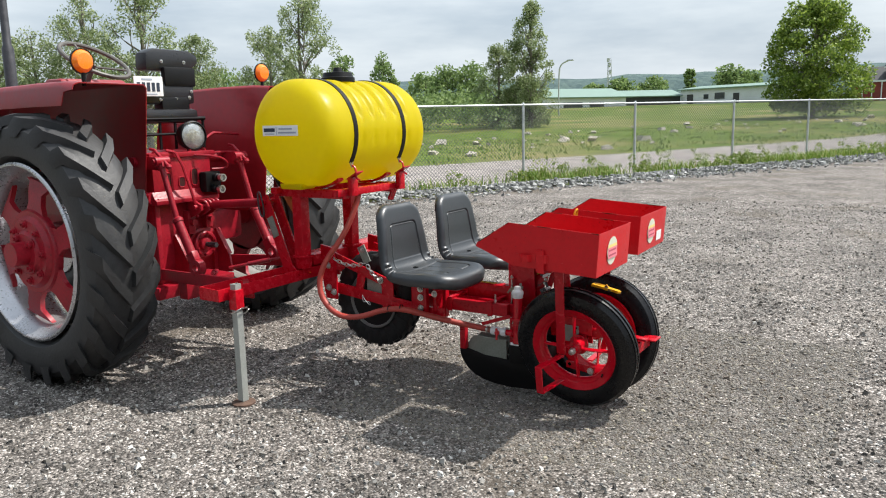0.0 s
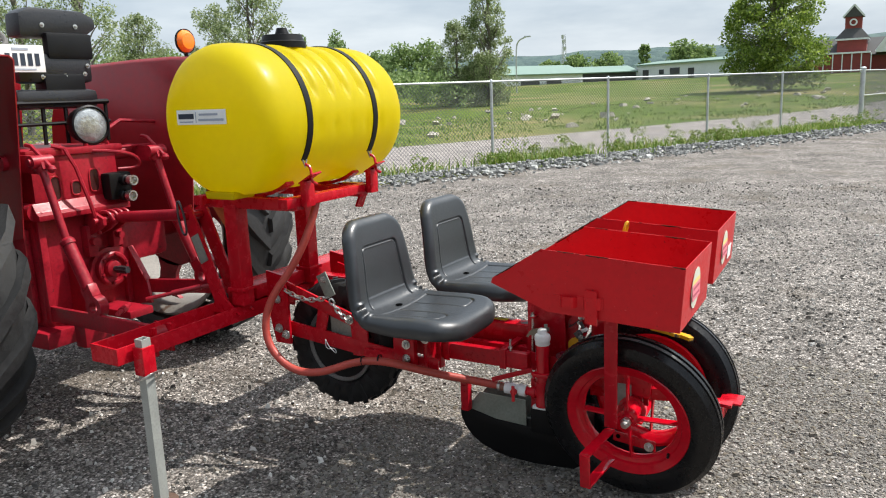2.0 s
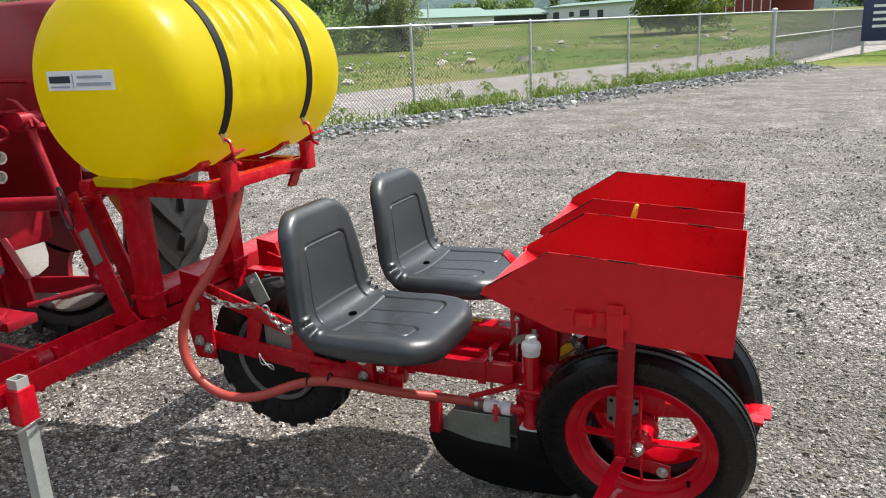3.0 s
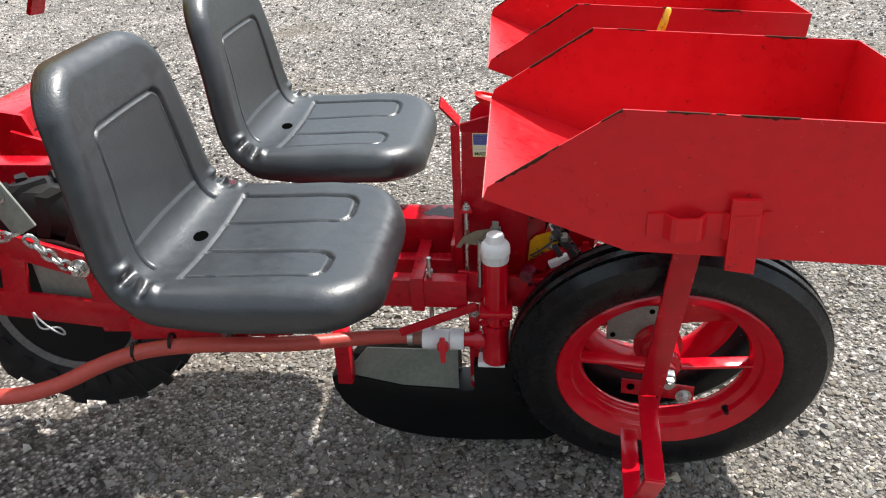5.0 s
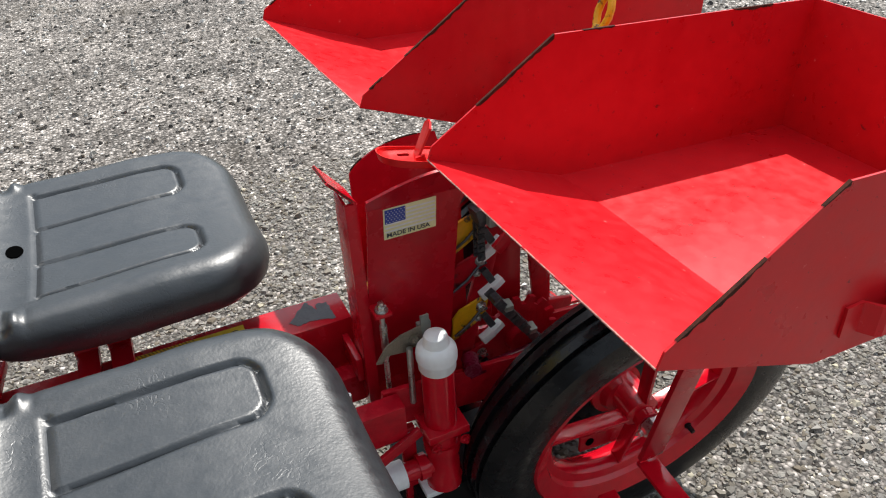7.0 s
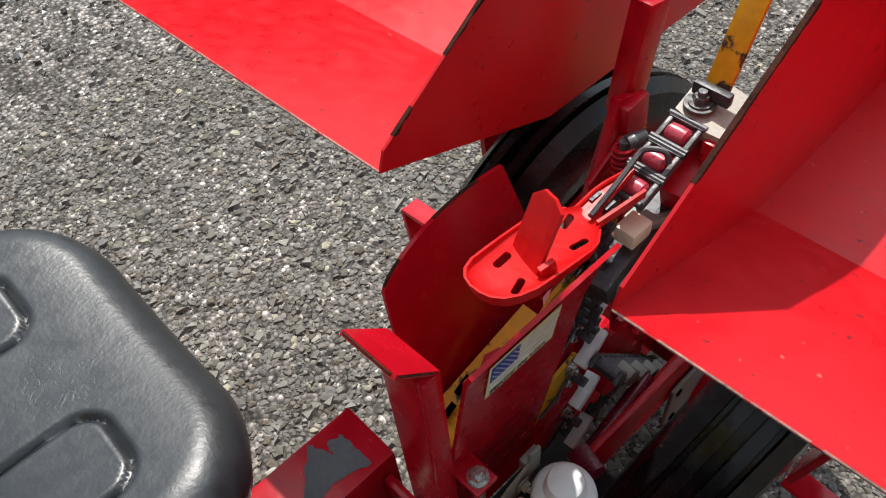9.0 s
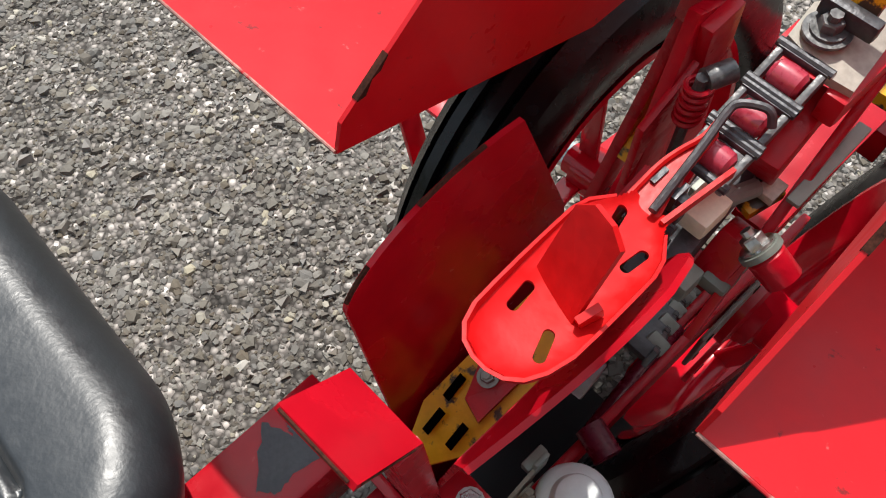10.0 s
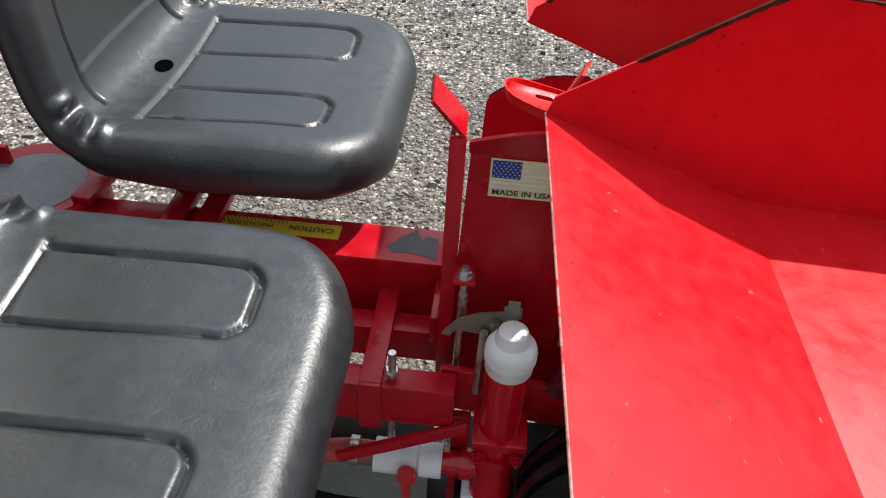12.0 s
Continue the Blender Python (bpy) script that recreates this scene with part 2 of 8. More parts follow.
def ground_mat(name, stops, scale, bump, rough=0.9, big=None, cavity=0.0):
    """Loose stone or turf: cell colours from a ramp, a slow stain over them, relief from the same cells."""
    m = bpy.data.materials.new(name)
    m.use_nodes = True
    nt = m.node_tree
    b = nt.nodes["Principled BSDF"]
    b.inputs["Roughness"].default_value = rough
    b.inputs["Specular IOR Level"].default_value = 0.15
    tc = nt.nodes.new("ShaderNodeTexCoord")
    vo = nt.nodes.new("ShaderNodeTexVoronoi")
    vo.inputs["Scale"].default_value = scale
    nt.links.new(tc.outputs["Object"], vo.inputs["Vector"])
    sep = nt.nodes.new("ShaderNodeSeparateColor")
    nt.links.new(vo.outputs["Color"], sep.inputs[0])
    cr = nt.nodes.new("ShaderNodeValToRGB")
    cr.color_ramp.elements[0].position, cr.color_ramp.elements[0].color = stops[0][0], (*stops[0][1], 1)
    cr.color_ramp.elements[1].position, cr.color_ramp.elements[1].color = stops[-1][0], (*stops[-1][1], 1)
    for p, c in stops[1:-1]:
        e = cr.color_ramp.elements.new(p)
        e.color = (*c, 1)
    nt.links.new(sep.outputs[0], cr.inputs["Fac"])
    no = nt.nodes.new("ShaderNodeTexNoise")
    no.inputs["Scale"].default_value, no.inputs["Detail"].default_value, no.inputs["Roughness"].default_value = 1.3, 11.0, 0.68
    nt.links.new(tc.outputs["Object"], no.inputs["Vector"])
    mr = nt.nodes.new("ShaderNodeMapRange")
    mr.inputs[1].default_value, mr.inputs[2].default_value, mr.inputs[3].default_value, mr.inputs[4].default_value = 0.33, 0.67, 0.62, 1.34
    nt.links.new(no.outputs["Fac"], mr.inputs[0])
    sc = nt.nodes.new("ShaderNodeVectorMath")
    sc.operation = "SCALE"
    nt.links.new(cr.outputs["Color"], sc.inputs[0])
    nt.links.new(mr.outputs[0], sc.inputs["Scale"])
    col = sc.outputs[0]
    if cavity:
        # larger stones lying among the fine ones
        v2 = nt.nodes.new("ShaderNodeTexVoronoi")
        v2.inputs["Scale"].default_value = scale * 0.22
        nt.links.new(tc.outputs["Object"], v2.inputs["Vector"])
        s2 = nt.nodes.new("ShaderNodeSeparateColor")
        nt.links.new(v2.outputs["Color"], s2.inputs[0])
        r2 = nt.nodes.new("ShaderNodeMapRange")
        r2.inputs[3].default_value, r2.inputs[4].default_value = 0.72, 1.30
        nt.links.new(s2.outputs[1], r2.inputs[0])
        c2 = nt.nodes.new("ShaderNodeVectorMath")
        c2.operation = "SCALE"
        nt.links.new(col, c2.inputs[0])
        nt.links.new(r2.outputs[0], c2.inputs["Scale"])
        col = c2.outputs[0]
        # gaps between stones darkened, stone middles lightened: shade put into the colour
        gap = nt.nodes.new("ShaderNodeMapRange")
        gap.inputs[1].default_value, gap.inputs[2].default_value, gap.inputs[3].default_value, gap.inputs[4].default_value = 0.30, 0.62, 1.0 + cavity * 0.25, 1.0 - cavity
        nt.links.new(vo.outputs["Distance"], gap.inputs[0])
        sg = nt.nodes.new("ShaderNodeVectorMath")
        sg.operation = "SCALE"
        nt.links.new(col, sg.inputs[0])
        nt.links.new(gap.outputs[0], sg.inputs["Scale"])
        col = sg.outputs[0]
    if big:
        colour, low, high, size = big
        nb = nt.nodes.new("ShaderNodeTexNoise")
        nb.inputs["Scale"].default_value, nb.inputs["Detail"].default_value = size, 5.0
        nt.links.new(tc.outputs["Object"], nb.inputs["Vector"])
        mb = nt.nodes.new("ShaderNodeMapRange")
        mb.inputs[1].default_value, mb.inputs[2].default_value = low, high
        nt.links.new(nb.outputs["Fac"], mb.inputs[0])
        mx = nt.nodes.new("ShaderNodeMix")
        mx.data_type = "RGBA"
        mx.inputs[7].default_value = (*colour, 1)
        nt.links.new(mb.outputs[0], mx.inputs[0])
        nt.links.new(col, mx.inputs[6])
        col = mx.outputs[2]
    nt.links.new(col, b.inputs["Base Color"])
    bp = nt.nodes.new("ShaderNodeBump")
    bp.inputs["Strength"].default_value, bp.inputs["Distance"].default_value = bump, 0.5 / scale
    bp.invert = True
    nt.links.new(vo.outputs["Distance"], bp.inputs["Height"])
    nt.links.new(bp.outputs[0], b.inputs["Normal"])
    return m


GRAVEL_RAMP = ((0.0, (0.120, 0.112, 0.102)), (0.4, (0.190, 0.178, 0.163)), (0.75, (0.252, 0.236, 0.217)), (0.95, (0.34, 0.320, 0.295)), (1.0, (0.50, 0.48, 0.45)))
GRAVEL = ground_mat("gravel_bed", tuple((p, (c[0] * f * 0.99, c[1] * f * 0.95, c[2] * f * 0.935)) for (p, c), f in zip(GRAVEL_RAMP, (0.58, 0.95, 1.16, 1.34, 1.48))), 84, 1.0, big=((0.105, 0.085, 0.062), 0.55, 0.80, 0.8), cavity=0.52)
ROAD_GRAVEL = ground_mat("pale_road_gravel", ((0.0, (0.16, 0.14, 0.13)), (0.5, (0.30, 0.27, 0.25)), (1.0, (0.45, 0.41, 0.38))), 30, 0.6)
TURF = ground_mat("field_grass", ((0.0, (0.038, 0.075, 0.007)), (0.5, (0.080, 0.136, 0.010)), (1.0, (0.150, 0.180, 0.026))), 9, 0.5, big=((0.22, 0.19, 0.075), 0.47, 0.66, 0.11))
WIRE = mat("weathered_wire", (0.13, 0.135, 0.135), 0.55, metal=0.3, var=0.15, scale=3)


def island_mat(name, stops, rough=0.85, bump=0.0, through_light=0.0):
    """For joined small pieces: each loose piece takes its own colour from the ramp."""
    m = bpy.data.materials.new(name)
    m.use_nodes = True
    nt = m.node_tree
    b = nt.nodes["Principled BSDF"]
    b.inputs["Roughness"].default_value = rough
    g = nt.nodes.new("ShaderNodeNewGeometry")
    cr = nt.nodes.new("ShaderNodeValToRGB")
    cr.color_ramp.elements[0].position, cr.color_ramp.elements[0].color = stops[0][0], (*stops[0][1], 1)
    cr.color_ramp.elements[1].position, cr.color_ramp.elements[1].color = stops[-1][0], (*stops[-1][1], 1)
    for p, c in stops[1:-1]:
        e = cr.color_ramp.elements.new(p)
        e.color = (*c, 1)
    nt.links.new(g.outputs["Random Per Island"], cr.inputs["Fac"])
    nt.links.new(cr.outputs["Color"], b.inputs["Base Color"])
    if through_light:
        tr = nt.nodes.new("ShaderNodeBsdfTranslucent")
        mx = nt.nodes.new("ShaderNodeMixShader")
        mx.inputs[0].default_value = through_light
        nt.links.new(cr.outputs["Color"], tr.inputs["Color"])
        nt.links.new(b.outputs[0], mx.inputs[1])
        nt.links.new(tr.outputs[0], mx.inputs[2])
        nt.links.new(mx.outputs[0], nt.nodes["Material Output"].inputs["Surface"])
    if bump:
        tc = nt.nodes.new("ShaderNodeTexCoord")
        n4 = nt.nodes.new("ShaderNodeTexNoise")
        n4.inputs["Scale"].default_value, n4.inputs["Detail"].default_value = 40, 4.0
        nt.links.new(tc.outputs["Object"], n4.inputs["Vector"])
        bp = nt.nodes.new("ShaderNodeBump")
        bp.inputs["Strength"].default_value, bp.inputs["Distance"].default_value = bump, 0.01
        nt.links.new(n4.outputs["Fac"], bp.inputs["Height"])
        nt.links.new(bp.outputs[0], b.inputs["Normal"])
    return m


STONE = island_mat("gravel_stone", ((0.0, (0.140, 0.126, 0.112)), (0.14, (0.190, 0.162, 0.130)), (0.28, (0.190, 0.178, 0.163)), (0.45, (0.236, 0.208, 0.174)), (0.60, (0.218, 0.208, 0.196)), (0.78, (0.252, 0.232, 0.207)), (0.96, (0.30, 0.28, 0.255)), (1.0, (0.46, 0.44, 0.41))))
STONE.node_tree.nodes["Principled BSDF"].inputs["Specular IOR Level"].default_value = 0.2
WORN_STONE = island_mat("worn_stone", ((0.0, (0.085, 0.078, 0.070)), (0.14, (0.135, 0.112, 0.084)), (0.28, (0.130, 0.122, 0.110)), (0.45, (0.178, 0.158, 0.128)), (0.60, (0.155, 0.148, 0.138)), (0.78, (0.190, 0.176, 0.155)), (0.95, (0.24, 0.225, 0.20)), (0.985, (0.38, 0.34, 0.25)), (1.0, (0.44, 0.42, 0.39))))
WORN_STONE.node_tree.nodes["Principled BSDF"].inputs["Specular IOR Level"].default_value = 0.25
PEBBLE = island_mat("yard_pebble", ((0.0, (0.055, 0.052, 0.05)), (0.25, (0.13, 0.12, 0.105)), (0.5, (0.25, 0.234, 0.21)), (0.75, (0.38, 0.36, 0.33)), (0.9, (0.52, 0.50, 0.465)), (1.0, (0.70, 0.68, 0.64))))
PEBBLE.node_tree.nodes["Principled BSDF"].inputs["Specular IOR Level"].default_value = 0.3
STAND_ZINC = mat("dull_zinc", (0.36, 0.37, 0.345), 0.5, metal=0.25, var=0.15, scale=12, bump=0.1, bump_scale=90)
RIPRAP = island_mat("grey_rock", ((0.0, (0.10, 0.105, 0.10)), (0.6, (0.24, 0.24, 0.23)), (1.0, (0.42, 0.42, 0.40))), bump=0.5)
LEAF_DARK = island_mat("leaf_maple", ((0.0, (0.065, 0.115, 0.014)), (0.5, (0.155, 0.235, 0.034)), (1.0, (0.33, 0.41, 0.08))), 0.5, 0, 0.5)
LEAF_BIRCH = island_mat("leaf_birch", ((0.0, (0.12, 0.165, 0.065)), (0.5, (0.24, 0.30, 0.13)), (1.0, (0.46, 0.50, 0.29))), 0.5, 0, 0.5)
LEAF_FAR = island_mat("leaf_far", ((0.0, (0.11, 0.18, 0.06)), (0.5, (0.19, 0.27, 0.09)), (1.0, (0.30, 0.39, 0.15))), 0.7, 0, 0.45)
GRASS_BLADE = island_mat("grass_blade", ((0.0, (0.09, 0.17, 0.02)), (0.6, (0.18, 0.27, 0.04)), (1.0, (0.36, 0.36, 0.14))), 0.6, 0, 0.4)
BARK = mat("grey_bark", (0.16, 0.14, 0.12), 0.9, var=0.4, scale=6, bump=0.6, bump_scale=20)
WHITE_WALL = mat("white_cladding", (0.62, 0.64, 0.66), 0.6, var=0.08, scale=0.5)
GREEN_ROOF = mat("green_roof", (0.16, 0.24, 0.20), 0.6, var=0.1, scale=0.6)
DARK_WALL = mat("dark_boarding", (0.05, 0.05, 0.05), 0.8, var=0.3, scale=0.6)
BARN_RED = mat("barn_red_boards", (0.20, 0.035, 0.03), 0.75, var=0.2, scale=1.2)
GLASS_DARK = mat("dark_glass", (0.03, 0.035, 0.04), 0.15, var=0.1, scale=2)
# distance haze is mixed into the woods' blue-green colour
HAZY_HILL = ground_mat("hazed_woods", ((0.0, (0.055, 0.088, 0.088)), (0.5, (0.075, 0.112, 0.108)), (1.0, (0.095, 0.138, 0.125))), 0.12, 0.2)


# ---------------------------------------------------------------- mesh helpers
def box(bm, x0, x1, y0, y1, z0, z1, bev=0.0):
    v = [bm.verts.new(p) for p in ((x0, y0, z0), (x1, y0, z0), (x1, y1, z0), (x0, y1, z0), (x0, y0, z1), (x1, y0, z1), (x1, y1, z1), (x0, y1, z1))]
    f = [bm.faces.new([v[i] for i in q]) for q in ((3, 2, 1, 0), (4, 5, 6, 7), (0, 1, 5, 4), (1, 2, 6, 5), (2, 3, 7, 6), (3, 0, 4, 7))]
    if bev:
        bmesh.ops.bevel(bm, geom=list({e for q in f for e in q.edges}), offset=bev, segments=2, affect="EDGES", profile=0.6)
    return v


def bar(bm, p0, p1, w, h, up=(0, 0, 1), bev=0.0):
    """A rectangular bar from p0 to p1, w wide across and h along up."""
    p0, p1 = Vector(p0), Vector(p1)
    d = (p1 - p0).normalized()
    u = Vector(up)
    u = (u - d * u.dot(d)).normalized()
    s = d.cross(u)
    v = []
    for p in (p0, p1):
        for a, b in ((-1, -1), (1, -1), (1, 1), (-1, 1)):
            v.append(bm.verts.new(p + s * (a * w / 2) + u * (b * h / 2)))
    f = [bm.faces.new([v[i] for i in q]) for q in ((3, 2, 1, 0), (4, 5, 6, 7), (0, 1, 5, 4), (1, 2, 6, 5), (2, 3, 7, 6), (3, 0, 4, 7))]
    bmesh.ops.recalc_face_normals(bm, faces=f)
    if bev:
        bmesh.ops.bevel(bm, geom=list({e for q in f for e in q.edges}), offset=bev, segments=2, affect="EDGES", profile=0.6)


def prism(bm, poly, a, b, axis="y", bev=0.0):
    """The polygon, given in the other two axes, drawn out from a to b."""
    def at(p, t):
        return {"y": (p[0], t, p[1]), "x": (t, p[0], p[1]), "z": (p[0], p[1], t)}[axis]
    lo = [bm.verts.new(at(p, a)) for p in poly]
    hi = [bm.verts.new(at(p, b)) for p in poly]
    n = len(poly)
    f = [bm.faces.new(lo), bm.faces.new(hi[::-1])]
    f += [bm.faces.new((lo[i], hi[i], hi[(i + 1) % n], lo[(i + 1) % n])) for i in range(n)]
    bmesh.ops.recalc_face_normals(bm, faces=f)
    if bev:
        bmesh.ops.bevel(bm, geom=list({e for q in f for e in q.edges}), offset=bev, segments=2, affect="EDGES", profile=0.6)


def lathe(bm, profile, origin, axis, n=32, closed=False):
    """Turns a profile of (radius, along) round an axis through origin."""
    axis = Vector(axis).normalized()
    side = axis.orthogonal().normalized()
    other = axis.cross(side)
    origin = Vector(origin)
    rings = []
    for r, h in profile:
        if r < 1e-6:
            rings.append([bm.verts.new(origin + axis * h)])
        else:
            rings.append([bm.verts.new(origin + axis * h + (side * math.cos(2 * math.pi * k / n) + other * math.sin(2 * math.pi * k / n)) * r) for k in range(n)])
    pairs = list(zip(rings, rings[1:]))
    if closed:
        pairs.append((rings[-1], rings[0]))
    faces = []
    for a, b in pairs:
        for k in range(n):
            q = [a[k % len(a)], a[(k + 1) % n % len(a)], b[(k + 1) % n % len(b)], b[k % len(b)]]
            q = list(dict.fromkeys(q))
            if len(q) > 2:
                faces.append(bm.faces.new(q))
    bmesh.ops.recalc_face_normals(bm, faces=faces)
    return faces


def cyl(bm, p0, p1, r, n=16, r2=None):
    p0, p1 = Vector(p0), Vector(p1)
    h = (p1 - p0).length
    lathe(bm, [(0, 0), (r, 0), (r if r2 is None else r2, h), (0, h)], p0, p1 - p0, n)


def tube(bm, pts, r, n=10, smooth=0):
    """A round tube along the points; smooth: times that the line is rounded first."""
    pts = [Vector(p) for p in pts]
    for _ in range(smooth):
        out = [pts[0]]
        for a, b in zip(pts, pts[1:]):
            out += [a.lerp(b, 0.25), a.lerp(b, 0.75)]
        pts = out + [pts[-1]]
    up = None
    rings = []
    for i, p in enumerate(pts):
        d = (pts[min(i + 1, len(pts) - 1)] - pts[max(i - 1, 0)]).normalized()
        up = d.orthogonal().normalized() if up is None else (up - d * up.dot(d)).normalized()
        s = d.cross(up)
        rings.append([bm.verts.new(p + (up * math.cos(2 * math.pi * k / n) + s * math.sin(2 * math.pi * k / n)) * r) for k in range(n)])
    f = [bm.faces.new((a[k], a[(k + 1) % n], b[(k + 1) % n], b[k])) for a, b in zip(rings, rings[1:]) for k in range(n)]
    f += [bm.faces.new(rings[0]), bm.faces.new(rings[-1][::-1])]
    bmesh.ops.recalc_face_normals(bm, faces=f)


def plate(bm, pts, t, normal=None):
    """A flat plate of any outline given in space, of thickness t, along its normal."""
    pts = [Vector(p) for p in pts]
    nrm = Vector(normal).normalized() if normal else (pts[1] - pts[0]).cross(pts[2] - pts[1]).normalized()
    a = [bm.verts.new(p - nrm * t / 2) for p in pts]
    b = [bm.verts.new(p + nrm * t / 2) for p in pts]
    n = len(pts)
    f = [bm.faces.new(a[::-1]), bm.faces.new(b)] + [bm.faces.new((a[i], a[(i + 1) % n], b[(i + 1) % n], b[i])) for i in range(n)]
    bmesh.ops.recalc_face_normals(bm, faces=f)


def hexnut(bm, p, axis, r, h):
    lathe(bm, [(0, 0), (r, 0), (r, h * 0.85), (r * 0.88, h), (0, h)], p, axis, 6)


def bolt(bm, p, axis, r=0.011):
    """A washer, a hexagonal head and the end of its thread."""
    axis = Vector(axis).normalized()
    p = Vector(p)
    lathe(bm, [(0, 0), (r * 1.5, 0), (r * 1.5, r * 0.25), (0, r * 0.25)], p, axis, 16)
    hexnut(bm, p + axis * r * 0.25, axis, r, r * 0.9)
    cyl(bm, p + axis * r, p + axis * r * 1.7, r * 0.5, 10)


def mesh_of(name, bm, material, smooth=35):
    me = bpy.data.meshes.new(name)
    bm.to_mesh(me)
    bm.free()
    me.materials.append(material)
    if smooth:
        me.shade_smooth()
        me.set_sharp_from_angle(angle=radians(smooth))
    return me


def raw(name, verts, faces, material, smooth=False):
    me = bpy.data.meshes.new(name)
    me.from_pydata(verts, [], faces)
    me.materials.append(material)
    if smooth:
        me.shade_smooth()
    me.update()
    return me


def thing(name, place, label, category, group="", kind=""):
    ob = new(name)
    ob.location = place
    ob.empty_display_size = 0.1
    return tagged(ob, label, category, group, kind)


def origin_of(ob):
    p = Vector(ob.location)
    while ob.parent:
        ob = ob.parent
        p += Vector(ob.location)
    return p


def part(name, bm, material, parent, label="", smooth=35):
    """Links a bmesh drawn in world metres as one mesh under a thing or a part."""
    bmesh.ops.translate(bm, verts=bm.verts, vec=-origin_of(parent))
    ob = new(name, mesh_of(name, bm, material, smooth))
    ob.parent = parent
    return tagged(ob, label)


def make(fn, *args, **kw):
    bm = bmesh.new()
    fn(bm, *args, **kw)
    return bm


def text_mesh(words, size, m, name="lettering"):
    """Words in the built-in font as a flat mesh in x and y, from the left."""
    cu = bpy.data.curves.new(name, "FONT")
    cu.body, cu.size, cu.align_x, cu.offset = words, size, "LEFT", size * 0.022
    tmp = bpy.data.objects.new(name, cu)
    scene.collection.objects.link(tmp)
    dg = bpy.context.evaluated_depsgraph_get()
    me = bpy.data.meshes.new_from_object(tmp.evaluated_get(dg))
    bpy.data.objects.remove(tmp)
    me.materials.clear()
    me.materials.append(m)
    me.name = name
    return me


# ---------------------------------------------------------------- ground, road, fence
FENCE_AT, FENCE_ALONG = Vector((-6.0, 11.9)), Vector((0.435, 0.900)).normalized()
FENCE_OUT = Vector((-FENCE_ALONG.y, FENCE_ALONG.x))


def rise(x, y):
    """The field climbs gently away from the yard."""
    r = math.hypot(x - 2, y + 3)
    return min(max(r - 42, 0) * 0.024, 3.0) + max(r - 400, 0) * 0.004


def on_fence(s, d=0.0, z=0.0):
    p = FENCE_AT + FENCE_ALONG * s + FENCE_OUT * d
    return (p.x, p.y, z)


def ground_sheet():
    rings = [0, 8, 16, 24, 32, 42, 55, 70, 90, 115, 150, 200, 280, 400, 700, 1200, 2500]
    n = 72
    verts, faces = [(2, -3, -0.03)], []
    for r in rings[1:]:
        for k in range(n):
            x, y = 2 + r * math.sin(2 * math.pi * k / n), -3 + r * math.cos(2 * math.pi * k / n)
            verts.append((x, y, rise(x, y) - 0.03))
    for k in range(n):
        faces.append((0, 1 + (k + 1) % n, 1 + k))
    for i in range(len(rings) - 2):
        a, b = 1 + i * n, 1 + (i + 1) * n
        for k in range(n):
            faces.append((a + k, a + (k + 1) % n, b + (k + 1) % n, b + k))
    return raw("ground", verts, faces, TURF, True)


tagged(new("ground", ground_sheet()), "green and straw-coloured rough grass field", "grass", kind="structure")

_y = [on_fence(-60, -0.7)[:2], on_fence(15.0, -0.7)[:2], (9, 25.5), (60, 30), (60, -60), (-60, -60)]
yard = new("pavement", raw("pavement", [(x, y, 0) for x, y in _y], [(0, 1, 2, 3, 4, 5)][:1], GRAVEL))
tagged(yard, "grey crushed gravel yard with darker damp patches", "gravel yard", kind="structure")
yard.data.flip_normals()
_v, _q = [], []
for _k in range(31):
    _s = -70 + 4.0 * _k
    for _d in (float(np.interp(_s, (14, 50), (0.5, 4.0))), float(np.interp(_s, (10, 50), (7.8, 11.0)))):
        _x, _y, _z = on_fence(_s, _d)
        _v.append((_x, _y, rise(_x, _y) - 0.012))
    if _k:
        _q.append((2 * _k - 2, 2 * _k - 1, 2 * _k + 1, 2 * _k))
road = new("road", raw("road", _v, _q, ROAD_GRAVEL))
tagged(road, "pale pinkish gravel track behind the fence", "gravel road", kind="structure")
road.data.flip_normals()


